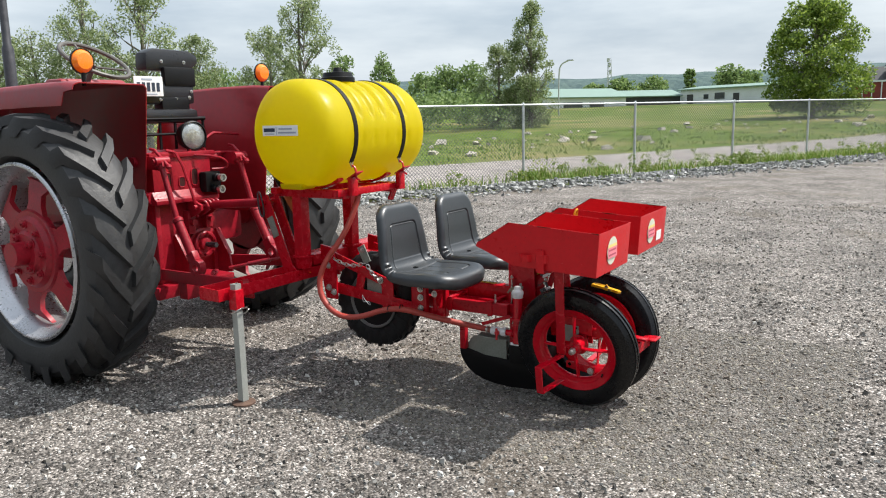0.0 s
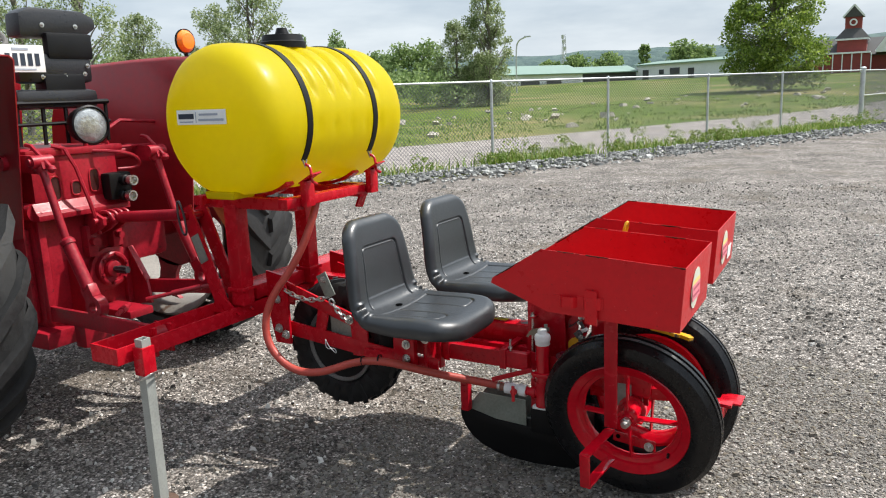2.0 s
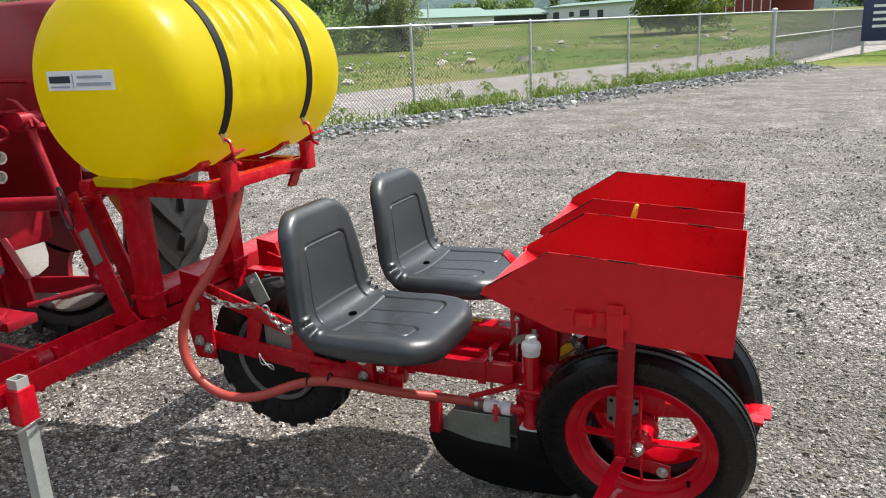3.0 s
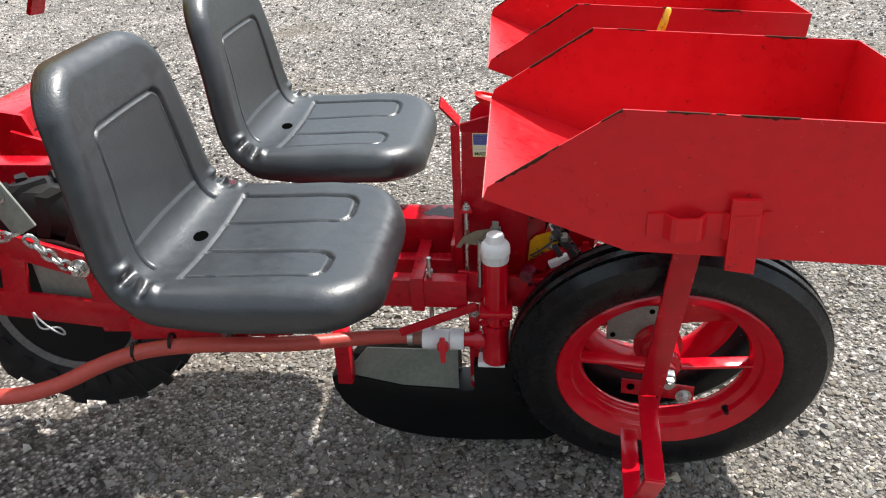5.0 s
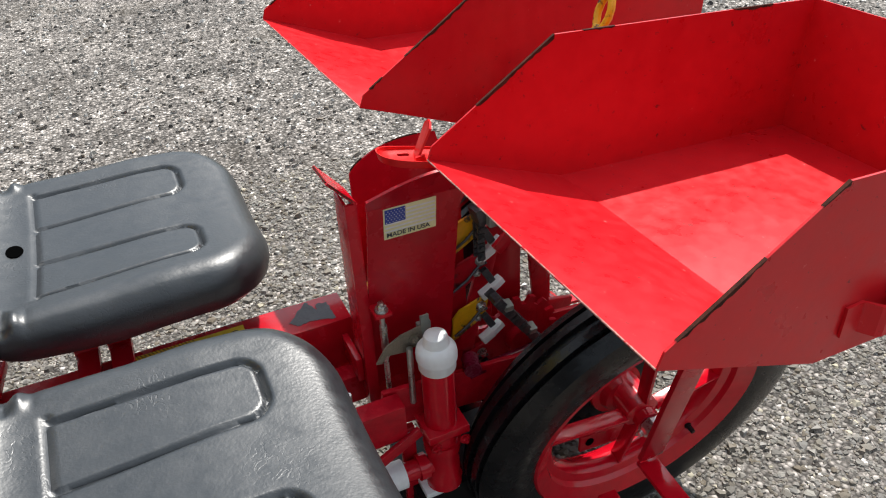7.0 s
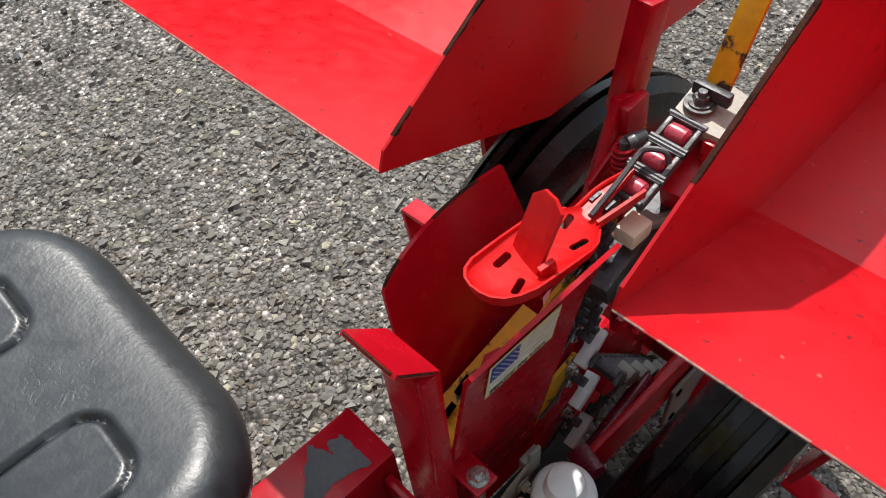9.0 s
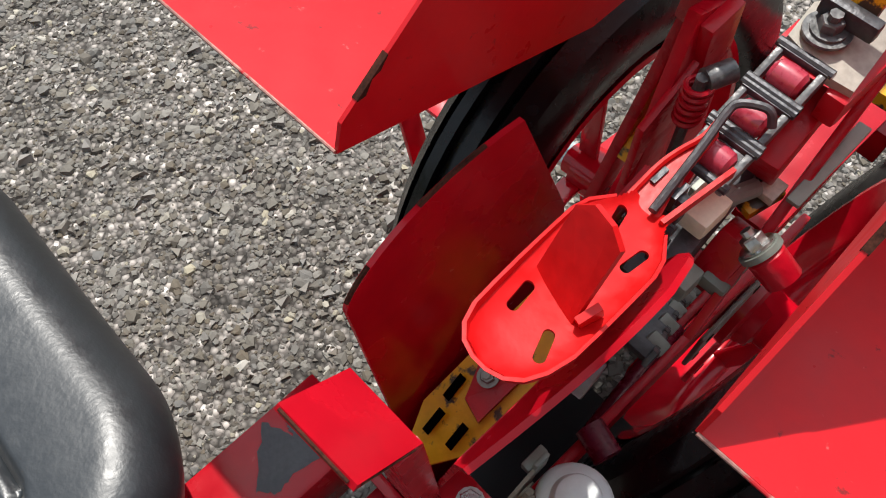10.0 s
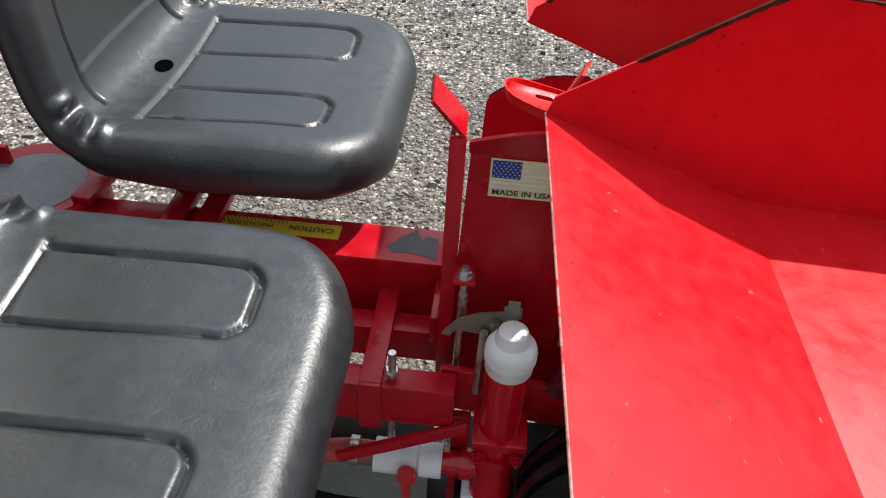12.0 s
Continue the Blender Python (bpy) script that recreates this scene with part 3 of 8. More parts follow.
def scatter_stones(name, places, sizes, material, seed, flat=0.65):
    """Many irregular stones in one mesh, each an uneven block of 8 corners."""
    rng = np.random.default_rng(seed)
    n = len(places)
    unit = np.array([(-1, -1, -1), (1, -1, -1), (1, 1, -1), (-1, 1, -1), (-1, -1, 1), (1, -1, 1), (1, 1, 1), (-1, 1, 1)], float) * 0.5
    v = unit[None] * (1 + rng.uniform(-0.45, 0.2, (n, 8, 3)))
    v[:, 4:, :2] *= rng.uniform(0.35, 0.8, (n, 1, 1))
    v[:, :4, :2] *= rng.uniform(0.7, 1.0, (n, 4, 1))
    v *= sizes[:, None, None] * np.stack([rng.uniform(0.8, 1.4, n), rng.uniform(0.7, 1.1, n), rng.uniform(flat * 0.7, flat * 1.2, n)], -1)[:, None]
    a, t = rng.uniform(0, 6.283, n), rng.normal(0, 0.35, n)
    ca, sa, ct, st = np.cos(a), np.sin(a), np.cos(t), np.sin(t)
    x, y, z = v[..., 0], v[..., 1], v[..., 2]
    y, z = y * ct[:, None] - z * st[:, None], y * st[:, None] + z * ct[:, None]
    x, y = x * ca[:, None] - y * sa[:, None], x * sa[:, None] + y * ca[:, None]
    v = np.stack([x, y, z], -1) + places[:, None]
    q = np.array([(3, 2, 1, 0), (4, 5, 6, 7), (0, 1, 5, 4), (1, 2, 6, 5), (2, 3, 7, 6), (3, 0, 4, 7)])
    f = (q[None] + 8 * np.arange(n)[:, None, None]).reshape(-1, 4)
    me = bpy.data.meshes.new(name)
    me.from_pydata(v.reshape(-1, 3).tolist(), [], f.tolist())
    me.materials.append(material)
    return me


def scatter_chips(name, places, sizes, material, seed, tall=0.55):
    """Many small angular chips in one mesh, each a skewed three-sided block open below."""
    rng = np.random.default_rng(seed)
    n = len(places)
    a = rng.uniform(0, 6.283, (n, 1)) + np.array([0.0, 2.1, 4.2])[None] + rng.uniform(-0.5, 0.5, (n, 3))
    r = rng.uniform(0.42, 0.72, (n, 3))
    low = np.stack([np.cos(a) * r, np.sin(a) * r, rng.uniform(-0.35, -0.2, (n, 3))], -1)
    high = np.stack([np.cos(a + 0.3) * r * rng.uniform(0.35, 0.95, (n, 3)), np.sin(a + 0.3) * r * rng.uniform(0.35, 0.95, (n, 3)), rng.uniform(0.10, tall, (n, 3))], -1)
    v = np.concatenate([low, high], 1) * sizes[:, None, None]
    v[..., 0] *= rng.uniform(0.8, 1.45, (n, 1))
    v += places[:, None]
    f = [(0, 1, 4, 3), (1, 2, 5, 4), (2, 0, 3, 5)]
    i = 6 * np.arange(n)[:, None]
    me = bpy.data.meshes.new(name)
    quads = (i[:, None] + np.array(f)[None]).reshape(-1, 4).tolist()
    me.from_pydata(v.reshape(-1, 3).tolist(), [], quads + (i + np.array([[3, 4, 5]])).tolist())
    me.materials.append(material)
    return me


def scatter_domes(name, places, sizes, material, seed):
    """Many small worn stones in one mesh, each a lumpy six-sided dome open below."""
    rng = np.random.default_rng(seed)
    n = len(places)
    a = np.arange(6)[None] * math.pi / 3 + rng.uniform(-0.45, 0.45, (n, 6))
    low, mid = rng.uniform(0.72, 1.28, (n, 6)), rng.uniform(0.45, 0.95, (n, 6))
    rows = [np.stack([np.cos(a) * low, np.sin(a) * low, np.full((n, 6), -0.3)], -1),
            np.stack([np.cos(a) * mid, np.sin(a) * mid, rng.uniform(0.16, 0.46, (n, 6))], -1),
            np.stack([rng.uniform(-0.3, 0.3, (n, 1)), rng.uniform(-0.3, 0.3, (n, 1)), rng.uniform(0.34, 0.56, (n, 1))], -1)]
    v = np.concatenate(rows, 1)
    v[..., 2] += v[..., 0] * rng.uniform(-0.28, 0.28, (n, 1))
    v[..., 0] *= rng.uniform(0.75, 1.35, (n, 1))
    turn = rng.uniform(0, 6.283, (n, 1))
    x, y = v[..., 0] * np.cos(turn) - v[..., 1] * np.sin(turn), v[..., 0] * np.sin(turn) + v[..., 1] * np.cos(turn)
    v = np.stack([x, y, v[..., 2]], -1) * sizes[:, None, None] + places[:, None]
    quads = np.array([(k, (k + 1) % 6, 6 + (k + 1) % 6, 6 + k) for k in range(6)])
    caps = np.array([(6 + k, 6 + (k + 1) % 6, 12) for k in range(6)])
    i = 13 * np.arange(n)[:, None, None]
    me = bpy.data.meshes.new(name)
    me.from_pydata(v.reshape(-1, 3).tolist(), [], (quads[None] + i).reshape(-1, 4).tolist() + (caps[None] + i).reshape(-1, 3).tolist())
    me.materials.append(material)
    return me


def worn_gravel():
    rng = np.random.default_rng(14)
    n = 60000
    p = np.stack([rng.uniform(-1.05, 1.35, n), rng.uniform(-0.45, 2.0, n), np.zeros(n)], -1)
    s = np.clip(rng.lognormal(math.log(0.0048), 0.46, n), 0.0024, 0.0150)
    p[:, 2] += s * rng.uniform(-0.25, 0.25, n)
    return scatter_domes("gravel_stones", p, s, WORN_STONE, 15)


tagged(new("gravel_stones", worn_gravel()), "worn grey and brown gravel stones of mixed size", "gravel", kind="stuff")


def loose_gravel():
    rng = np.random.default_rng(4)
    n1, n2 = 6000, 22000
    p1 = np.stack([rng.uniform(-1.1, 1.5, n1), rng.uniform(-0.7, 2.2, n1), np.zeros(n1)], -1)
    s1 = np.clip(rng.lognormal(math.log(0.0075), 0.38, n1), 0.0035, 0.0165)
    p2 = np.stack([rng.normal(0.2, 2.2, n2), rng.normal(0.6, 2.4, n2), np.zeros(n2)], -1)
    s2 = np.clip(rng.lognormal(math.log(0.0125), 0.42, n2), 0.006, 0.032)
    p, s = np.concatenate([p1, p2]), np.concatenate([s1, s2])
    p[:, 2] += s * rng.uniform(0.0, 0.3, len(s))
    return scatter_chips("loose_gravel", p, s, STONE, 5, 0.34)


tagged(new("loose_gravel", loose_gravel()), "loose angular grey crushed stones on the yard", "gravel", kind="stuff")


def open_yard_pebbles():
    """Mixed dark and pale pebbles over the open yard, thinning out with distance."""
    rng = np.random.default_rng(6)
    n = 150000
    q, a = rng.uniform(0, 1, n) ** 0.80 * 13.0, rng.uniform(-2.2, 2.0, n)
    p = np.stack([0.9 + q * np.sin(a), -2.7 + q * np.cos(a), np.zeros(n)], -1)
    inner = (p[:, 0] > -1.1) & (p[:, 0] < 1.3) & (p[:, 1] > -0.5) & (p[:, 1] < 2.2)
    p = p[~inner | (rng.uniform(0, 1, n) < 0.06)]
    s = np.clip(rng.lognormal(math.log(0.0118), 0.42, len(p)), 0.005, 0.036)
    p[:, 2] += s * rng.uniform(0.0, 0.3, len(s))
    return scatter_chips("pebbles", p, s, PEBBLE, 7)


tagged(new("pebbles", open_yard_pebbles()), "scattered pale and dark pebbles on the gravel yard", "gravel", kind="stuff")


def rock_strip():
    rng = np.random.default_rng(8)
    n = 13000
    s, d = rng.uniform(-22, 15, n), -0.55 + rng.normal(0, 0.38, n)
    xy = np.array(FENCE_AT)[None] + s[:, None] * np.array(FENCE_ALONG) + d[:, None] * np.array(FENCE_OUT)
    size = np.clip(rng.lognormal(math.log(0.058), 0.42, n), 0.03, 0.20)
    z = 0.02 + 0.11 * np.exp(-(((d + 0.55) / 0.45) ** 2)) * rng.uniform(0.2, 1, n)
    return scatter_stones("rock_border", np.column_stack([xy, z]), size, RIPRAP, 9, 0.42)


tagged(new("rock_border", rock_strip()), "border of pale grey broken rocks along the fence", "rocks", kind="stuff")


def blades(name, centres, per, height, spread, material, seed, width=0.012):
    """Tufts of bent two-piece grass blades in one mesh."""
    rng = np.random.default_rng(seed)
    c = np.repeat(np.asarray(centres, float), per, axis=0)
    n = len(c)
    a = rng.uniform(0, 6.283, n)
    h = height * rng.uniform(0.4, 1.15, n)
    base = c + np.column_stack([rng.normal(0, spread, n), rng.normal(0, spread, n), np.zeros(n)])
    lean = np.column_stack([np.cos(a), np.sin(a), np.zeros(n)])
    side = np.column_stack([-np.sin(a), np.cos(a), np.zeros(n)]) * (width * rng.uniform(0.6, 1.4, n))[:, None]
    up = np.array([0, 0, 1.0])
    mid = base + lean * (h * 0.15)[:, None] + up * (h * 0.6)[:, None]
    top = base + lean * (h * rng.uniform(0.3, 0.7, n))[:, None] + up * h[:, None]
    v = np.stack([base - side, base + side, mid + side * 0.8, mid - side * 0.8, top], 1)
    i = 5 * np.arange(n)[:, None]
    me = bpy.data.meshes.new(name)
    quads, tris = (i + np.array([[0, 1, 2, 3]])).tolist(), (i + np.array([[3, 2, 4]])).tolist()
    me.from_pydata(v.reshape(-1, 3).tolist(), [], quads + tris)
    me.materials.append(material)
    return me


_rng = np.random.default_rng(12)
_s = _rng.uniform(-10, 15, 620)
_keep = np.sin(_s * 1.7) + np.sin(_s * 0.63 + 1) + _rng.normal(0, 0.7, 620) + (_s > 0) * 0.7 > 1.0
_c = [on_fence(s, d) for s, d in zip(_s[_keep], _rng.normal(0.12, 0.22, 620)[_keep])]
tagged(new("fence_grass", blades("fence_grass", _c, 22, 0.30, 0.20, GRASS_BLADE, 13, 0.012)), "sparse long grass growing through the wire fence", "grass", kind="stuff")
_c = [on_fence(s, d) for s, d in zip(_rng.uniform(-20, 40, 600), _rng.uniform(8, 26, 600))]
_c = [(x, y, rise(x, y) - 0.03) for x, y, _ in _c]
tagged(new("field_grass", blades("field_grass", _c, 12, 0.13, 0.40, GRASS_BLADE, 14, 0.03)), "tufts of long field grass, partly dry", "grass", kind="stuff")


def field_rocks():
    rng = np.random.default_rng(21)
    n = 90
    d, s = rng.normal(20, 5, n), rng.uniform(-6, 56, n)
    xy = np.array(FENCE_AT)[None] + s[:, None] * np.array(FENCE_ALONG) + d[:, None] * np.array(FENCE_OUT)
    z = np.array([rise(x, y) + 0.05 for x, y in xy])
    return scatter_stones("field_boulders", np.column_stack([xy, z]), np.clip(rng.lognormal(math.log(0.34), 0.5, n), 0.15, 1.0), mat("pale_boulder", (0.44, 0.40, 0.34), 0.9, var=0.3, scale=2, bump=0.6, bump_scale=6), 22, 0.42)


tagged(new("field_boulders", field_rocks()), "low pale boulders and rubble scattered in the grass", "boulders", kind="stuff")

FENCE_H = 1.72
fence = thing("chain_link_fence", on_fence(0), "galvanised chain-link fence with round posts and top rail", "fence", kind="structure")


def fence_run(p0, p1, posts, corner_r=0.0):
    """Posts with domed caps, a top rail on loop caps, a bottom wire and woven diagonals between p0 and p1."""
    p0, p1 = Vector((*p0, 0)), Vector((*p1, 0))
    along = (p1 - p0).normalized()
    length = (p1 - p0).length
    for s in posts:
        bm = bmesh.new()
        p = p0 + along * s
        r = corner_r if corner_r and abs(s - posts[-1]) < 1e-6 else 0.03
        h = FENCE_H + (0.06 if r > 0.03 else 0)
        lathe(bm, [(0, 0), (r, 0), (r, h), (r * 1.25, h), (r * 1.25, h + 0.03), (r * 0.6, h + 0.06), (0, h + 0.065)], p, (0, 0, 1), 14)
        for z in (0.3, 0.75, 1.2):
            lathe(bm, [(r, z), (r + 0.006, z), (r + 0.006, z + 0.02), (r, z + 0.02)], p, (0, 0, 1), 12)
        part("post", bm, GALV, fence)
    part("top_rail", make(cyl, p0 + Vector((0, 0, FENCE_H + 0.012)), p1 + Vector((0, 0, FENCE_H + 0.012)), 0.021, 12), GALV, fence)
    verts, faces = [], []
    pitch, h, r = 0.082, FENCE_H - 0.02, 0.0048
    side = Vector((-along.y, along.x, 0))
    base = p0 - origin_of(fence)
    k = -int(h / pitch) - 1
    while k * pitch < length:
        for sgn in (1, -1):
            s0, s1 = (k * pitch, k * pitch + h) if sgn > 0 else (k * pitch + h, k * pitch)
            z0, z1 = 0.05, h
            t0, t1 = 0.0, 1.0
            lo, hi = min(s0, s1), max(s0, s1)
            if hi <= 0 or lo >= length:
                continue
            ta, tb = (0 - s0) / (s1 - s0), (length - s0) / (s1 - s0)
            t0, t1 = max(0, min(ta, tb)), min(1, max(ta, tb))
            a = base + along * (s0 + (s1 - s0) * t0) + Vector((0, 0, z0 + (z1 - z0) * t0)) + side * 0.028
            b = base + along * (s0 + (s1 - s0) * t1) + Vector((0, 0, z0 + (z1 - z0) * t1)) + side * 0.028
            d = (b - a).normalized()
            n1 = side * r * 1.2
            n2 = d.cross(side) * r * 1.2
            i = len(verts)
            for p in (a, b):
                verts += [tuple(p + n1), tuple(p - n1 * 0.5 + n2 * 0.87), tuple(p - n1 * 0.5 - n2 * 0.87)]
            faces += [(i, i + 1, i + 4, i + 3), (i + 1, i + 2, i + 5, i + 4), (i + 2, i, i + 3, i + 5)]
        k += 1
    ob = new("wire_mesh", raw("wire_mesh", verts, faces, WIRE))
    ob.parent = fence
    tagged(ob, "woven diamond wire mesh")
    part("tension_wire", make(cyl, p0 + Vector((0, 0, 0.06)), p1 + Vector((0, 0, 0.06)), 0.003, 6), GALV, fence)


CORNER = (-0.05, 25.6)
_f0 = on_fence(-20.4)[:2]
_len = (Vector(CORNER) - Vector(_f0)).length
fence_run(_f0, CORNER, [20.4 - 3.4 * k for k in range(6, 0, -1)] + [20.4, 23.85, 27.55, 30.9, _len], 0.075)
fence_run(CORNER, (3.6, 41.5), [9.2, 16.3])
part("mid_rail", make(cyl, (CORNER[0], CORNER[1], 0.95), (3.6, 41.5, 0.95), 0.02, 10), GALV, fence)
fence_run((3.6, 41.5), (45, 45), [3.4 * k for k in range(1, 12)])


# ---------------------------------------------------------------- far things
def leaf_cloud(name, centres, radii, per, leaf, material, seed, hang=0.0):
    """Leaf clumps: in each ball of the crown, small bent leaves turned every way."""
    rng = np.random.default_rng(seed)
    c = np.repeat(np.asarray(centres, float), per, axis=0)
    r = np.repeat(np.asarray(radii, float), per)
    n = len(c)
    d = rng.normal(size=(n, 3))
    d /= np.linalg.norm(d, axis=1)[:, None]
    p = c + d * (r * rng.uniform(0.35, 1.0, n) ** 0.6)[:, None] * np.array([1, 1, 0.85])
    p[:, 2] -= hang * rng.uniform(0, 1, n) * r
    a = rng.normal(size=(n, 3))
    a /= np.linalg.norm(a, axis=1)[:, None]
    b = np.cross(a, rng.normal(size=(n, 3)))
    b /= np.linalg.norm(b, axis=1)[:, None] + 1e-9
    s = leaf * rng.uniform(0.6, 1.3, n)[:, None]
    v = np.stack([p - a * s, p + b * s * 0.55, p + a * s, p - b * s * 0.55], 1)
    me = bpy.data.meshes.new(name)
    me.from_pydata(v.reshape(-1, 3).tolist(), [], (4 * np.arange(n)[:, None] + np.arange(4)[None]).tolist())
    me.materials.append(material)
    return me


def branch(bm, p0, p1, r0, r1, bend, rng, n=7, steps=5):
    pts = []
    p0, p1 = Vector(p0), Vector(p1)
    off = Vector(rng.normal(0, bend, 3))
    rings = []
    for i in range(steps + 1):
        t = i / steps
        pts.append(p0.lerp(p1, t) + off * math.sin(math.pi * t))
    for i, p in enumerate(pts):
        d = (pts[min(i + 1, steps)] - pts[max(i - 1, 0)]).normalized()
        u = d.orthogonal().normalized()
        s = d.cross(u)
        r = r0 + (r1 - r0) * i / steps
        rings.append([bm.verts.new(p + (u * math.cos(6.2832 * k / n) + s * math.sin(6.2832 * k / n)) * r) for k in range(n)])
    for a, b in zip(rings, rings[1:]):
        for k in range(n):
            bm.faces.new((a[k], a[(k + 1) % n], b[(k + 1) % n], b[k]))
    bm.faces.new(rings[-1])
    return pts[-1]


def tree(name, label, x, y, height, radius, material, seed, start=0.2, clumps=90, per=70, leaf=0.11, taper=0.6, hang=0.0, clump_r=0.16, group="trees behind the fence"):
    """A tapered trunk, limbs to the clumps of an uneven crown, and the leaves."""
    rng = np.random.default_rng(seed)
    z = rise(x, y) - 0.05
    t = thing(name, (x, y, z), label, "tree", group)
    bm = bmesh.new()
    top = Vector((x + rng.normal(0, 0.02) * height, y, z + height * 0.93))
    branch(bm, (x, y, z), top, height * 0.022, height * 0.004, height * 0.015, rng, 9, 8)
    centres, radii = [], []
    for _ in range(clumps):
        f = rng.uniform(start, 1.0)
        wide = radius * (1 - abs((f - 0.42) / 0.62) ** 2.0 * taper) * (0.35 if f > 0.97 else 1)
        a, q = rng.uniform(0, 6.283), math.sqrt(rng.uniform(0.02, 1)) * rng.uniform(0.75, 1.08)
        c = Vector((x + math.cos(a) * wide * q, y + math.sin(a) * wide * q, z + height * f * 0.96 - wide * q * 0.08))
        centres.append(c)
        radii.append(radius * clump_r * rng.uniform(0.7, 1.5))
        if rng.uniform() < 0.45:
            g = max(f - 0.22, 0.08)
            branch(bm, (x, y, z + height * g), c, height * 0.006, height * 0.0015, height * 0.02, rng, 5, 4)
    part("trunk", bm, BARK, t)
    ob = new("crown", leaf_cloud("crown", [c - Vector((x, y, z)) for c in centres], radii, per, leaf, material, seed + 1, hang))
    ob.parent = t
    return t


def from_start(az, dist):
    """A place at that bearing, degrees from +y to the right, from where the walk begins."""
    return 1.7 + dist * math.sin(radians(az)), -3.4 + dist * math.cos(radians(az))


_birch = "slender light green birch with drooping airy foliage"
tree("birch_tree", _birch, *from_start(-26.9, 62), 10.0, 2.0, LEAF_BIRCH, 31, 0.04, 150, 120, 0.085, 0.9, 0.7, 0.19)
tree("birch_tree", _birch, *from_start(-29.2, 64), 6.9, 1.9, LEAF_BIRCH, 33, 0.05, 110, 130, 0.085, 0.7, 0.6, 0.2)
tree("maple_tree", "broad rounded maple with dense bright green leaves", *from_start(-8.0, 72), 9.7, 4.5, LEAF_DARK, 35, 0.08, 260, 110, 0.135, 0.72, 0.0, 0.15)
for _i, (_az, _d, _h, _r) in enumerate(((-43.2, 48, 9.0, 2.4), (-45.6, 52, 7.6, 2.2), (-54.0, 46, 9.4, 2.6), (-57.6, 50, 9.0, 2.8), (-60.6, 52, 7.0, 2.6), (-50.6, 55, 7.0, 2.2), (-62.8, 54, 7.2, 2.5), (-66, 55, 8, 3), (-70, 55, 8, 3))):
    tree("poplar_tree", "young pale green poplar with thin airy crown", *from_start(_az, _d), _h, _r, LEAF_BIRCH, 40 + 3 * _i, 0.15, 90, 110, 0.075, 0.75, 0.3, 0.19)
for _i, (_az, _d, _h, _r) in enumerate(((-37.6, 75, 6.8, 1.5), (-40.6, 85, 7.4, 1.8), (-15.9, 210, 9, 1.7), (-13.2, 230, 10.5, 5.0), (-12, 235, 8.5, 4), (-20.5, 210, 6.6, 4.5), (-18.3, 215, 7, 5), (-22.4, 215, 6, 4), (-33, 95, 6, 2.6), (-31.2, 95, 6.5, 2.6), (-34.6, 100, 5.4, 2.5), (-27.5, 80, 4, 2.2), (3.4, 190, 9, 6), (6, 200, 9, 6))):
    tree("far_tree", "dark green tree standing by the distant buildings", *from_start(_az, _d), _h, _r, LEAF_FAR, 80 + 3 * _i, 0.1, 60, 45, 0.022 * _r + 0.0016 * _d, 0.6, 0.0, 0.3, "distant trees")


def wood_edge():
    rng = np.random.default_rng(5)
    c, r = [], []
    for _ in range(420):
        az = rng.uniform(-74, -28)
        d = rng.uniform(56, 74)
        x, y = from_start(az, d)
        h = rng.uniform(0.2, 1) * (4.6 if az < -44 else 2.6)
        c.append((x, y, rise(x, y) + h))
        r.append(rng.uniform(0.6, 1.3))
    return leaf_cloud("shrub_belt", c, r, 60, 0.16, LEAF_FAR, 6)


def fence_weeds():
    """Leafy weeds in uneven clumps along the fence foot."""
    rng = np.random.default_rng(17)
    c, r = [], []
    for _ in range(150):
        s = rng.uniform(-9, 15)
        if math.sin(s * 0.9 + 0.6) + 0.7 * math.sin(s * 2.3) + rng.normal(0, 0.5) + 0.09 * s < 0.1:
            continue
        tall = rng.uniform(0.12, 0.55)
        for _ in range(4):
            x, y, _z = on_fence(s + rng.normal(0, 0.22), 0.15 + rng.normal(0, 0.2))
            c.append((x, y, rng.uniform(0.05, tall)))
            r.append(rng.uniform(0.07, 0.17))
    return leaf_cloud("fence_weeds", c, r, 52, 0.025, GRASS_BLADE, 18)


tagged(new("fence_weeds", fence_weeds()), "leafy green weeds in clumps at the foot of the fence", "weeds", kind="stuff")
tagged(new("shrub_belt", wood_edge()), "belt of green shrubs and young trees beyond the field", "shrubs", kind="stuff")


def ridge(name, dist, base, height, az0, az1, seed, material):
    """A wooded ridge far away: a long uneven bank with depth."""
    rng = np.random.default_rng(seed)
    n = 90
    az = np.linspace(az0, az1, n)
    w = sum(np.sin(az * f + p) / (1 + 0.15 * f) for f, p in ((0.11, 1), (0.37, 2), (0.9, 0.3), (2.3, 4))) * 0.035
    verts, faces = [], []
    for i in range(n):
        top = height * (1 + w[i]) + rng.normal(0, height * 0.015)
        for r, z in ((dist, base), (dist + 60, base + top * 0.75), (dist + 130, base + top), (dist + 400, base)):
            x, y = from_start(az[i], r)
            verts.append((x, y, z))
    for i in range(n - 1):
        for k in range(3):
            a = 4 * i + k
            faces.append((a, a + 4, a + 5, a + 1))
    return raw(name, verts, faces, material, True)


tagged(new("backdrop", ridge("backdrop", 1100, 3, 53, -95, 60, 3, HAZY_HILL)), "wooded ridge on the horizon, haze mixed into its colour", "hills", kind="structure")


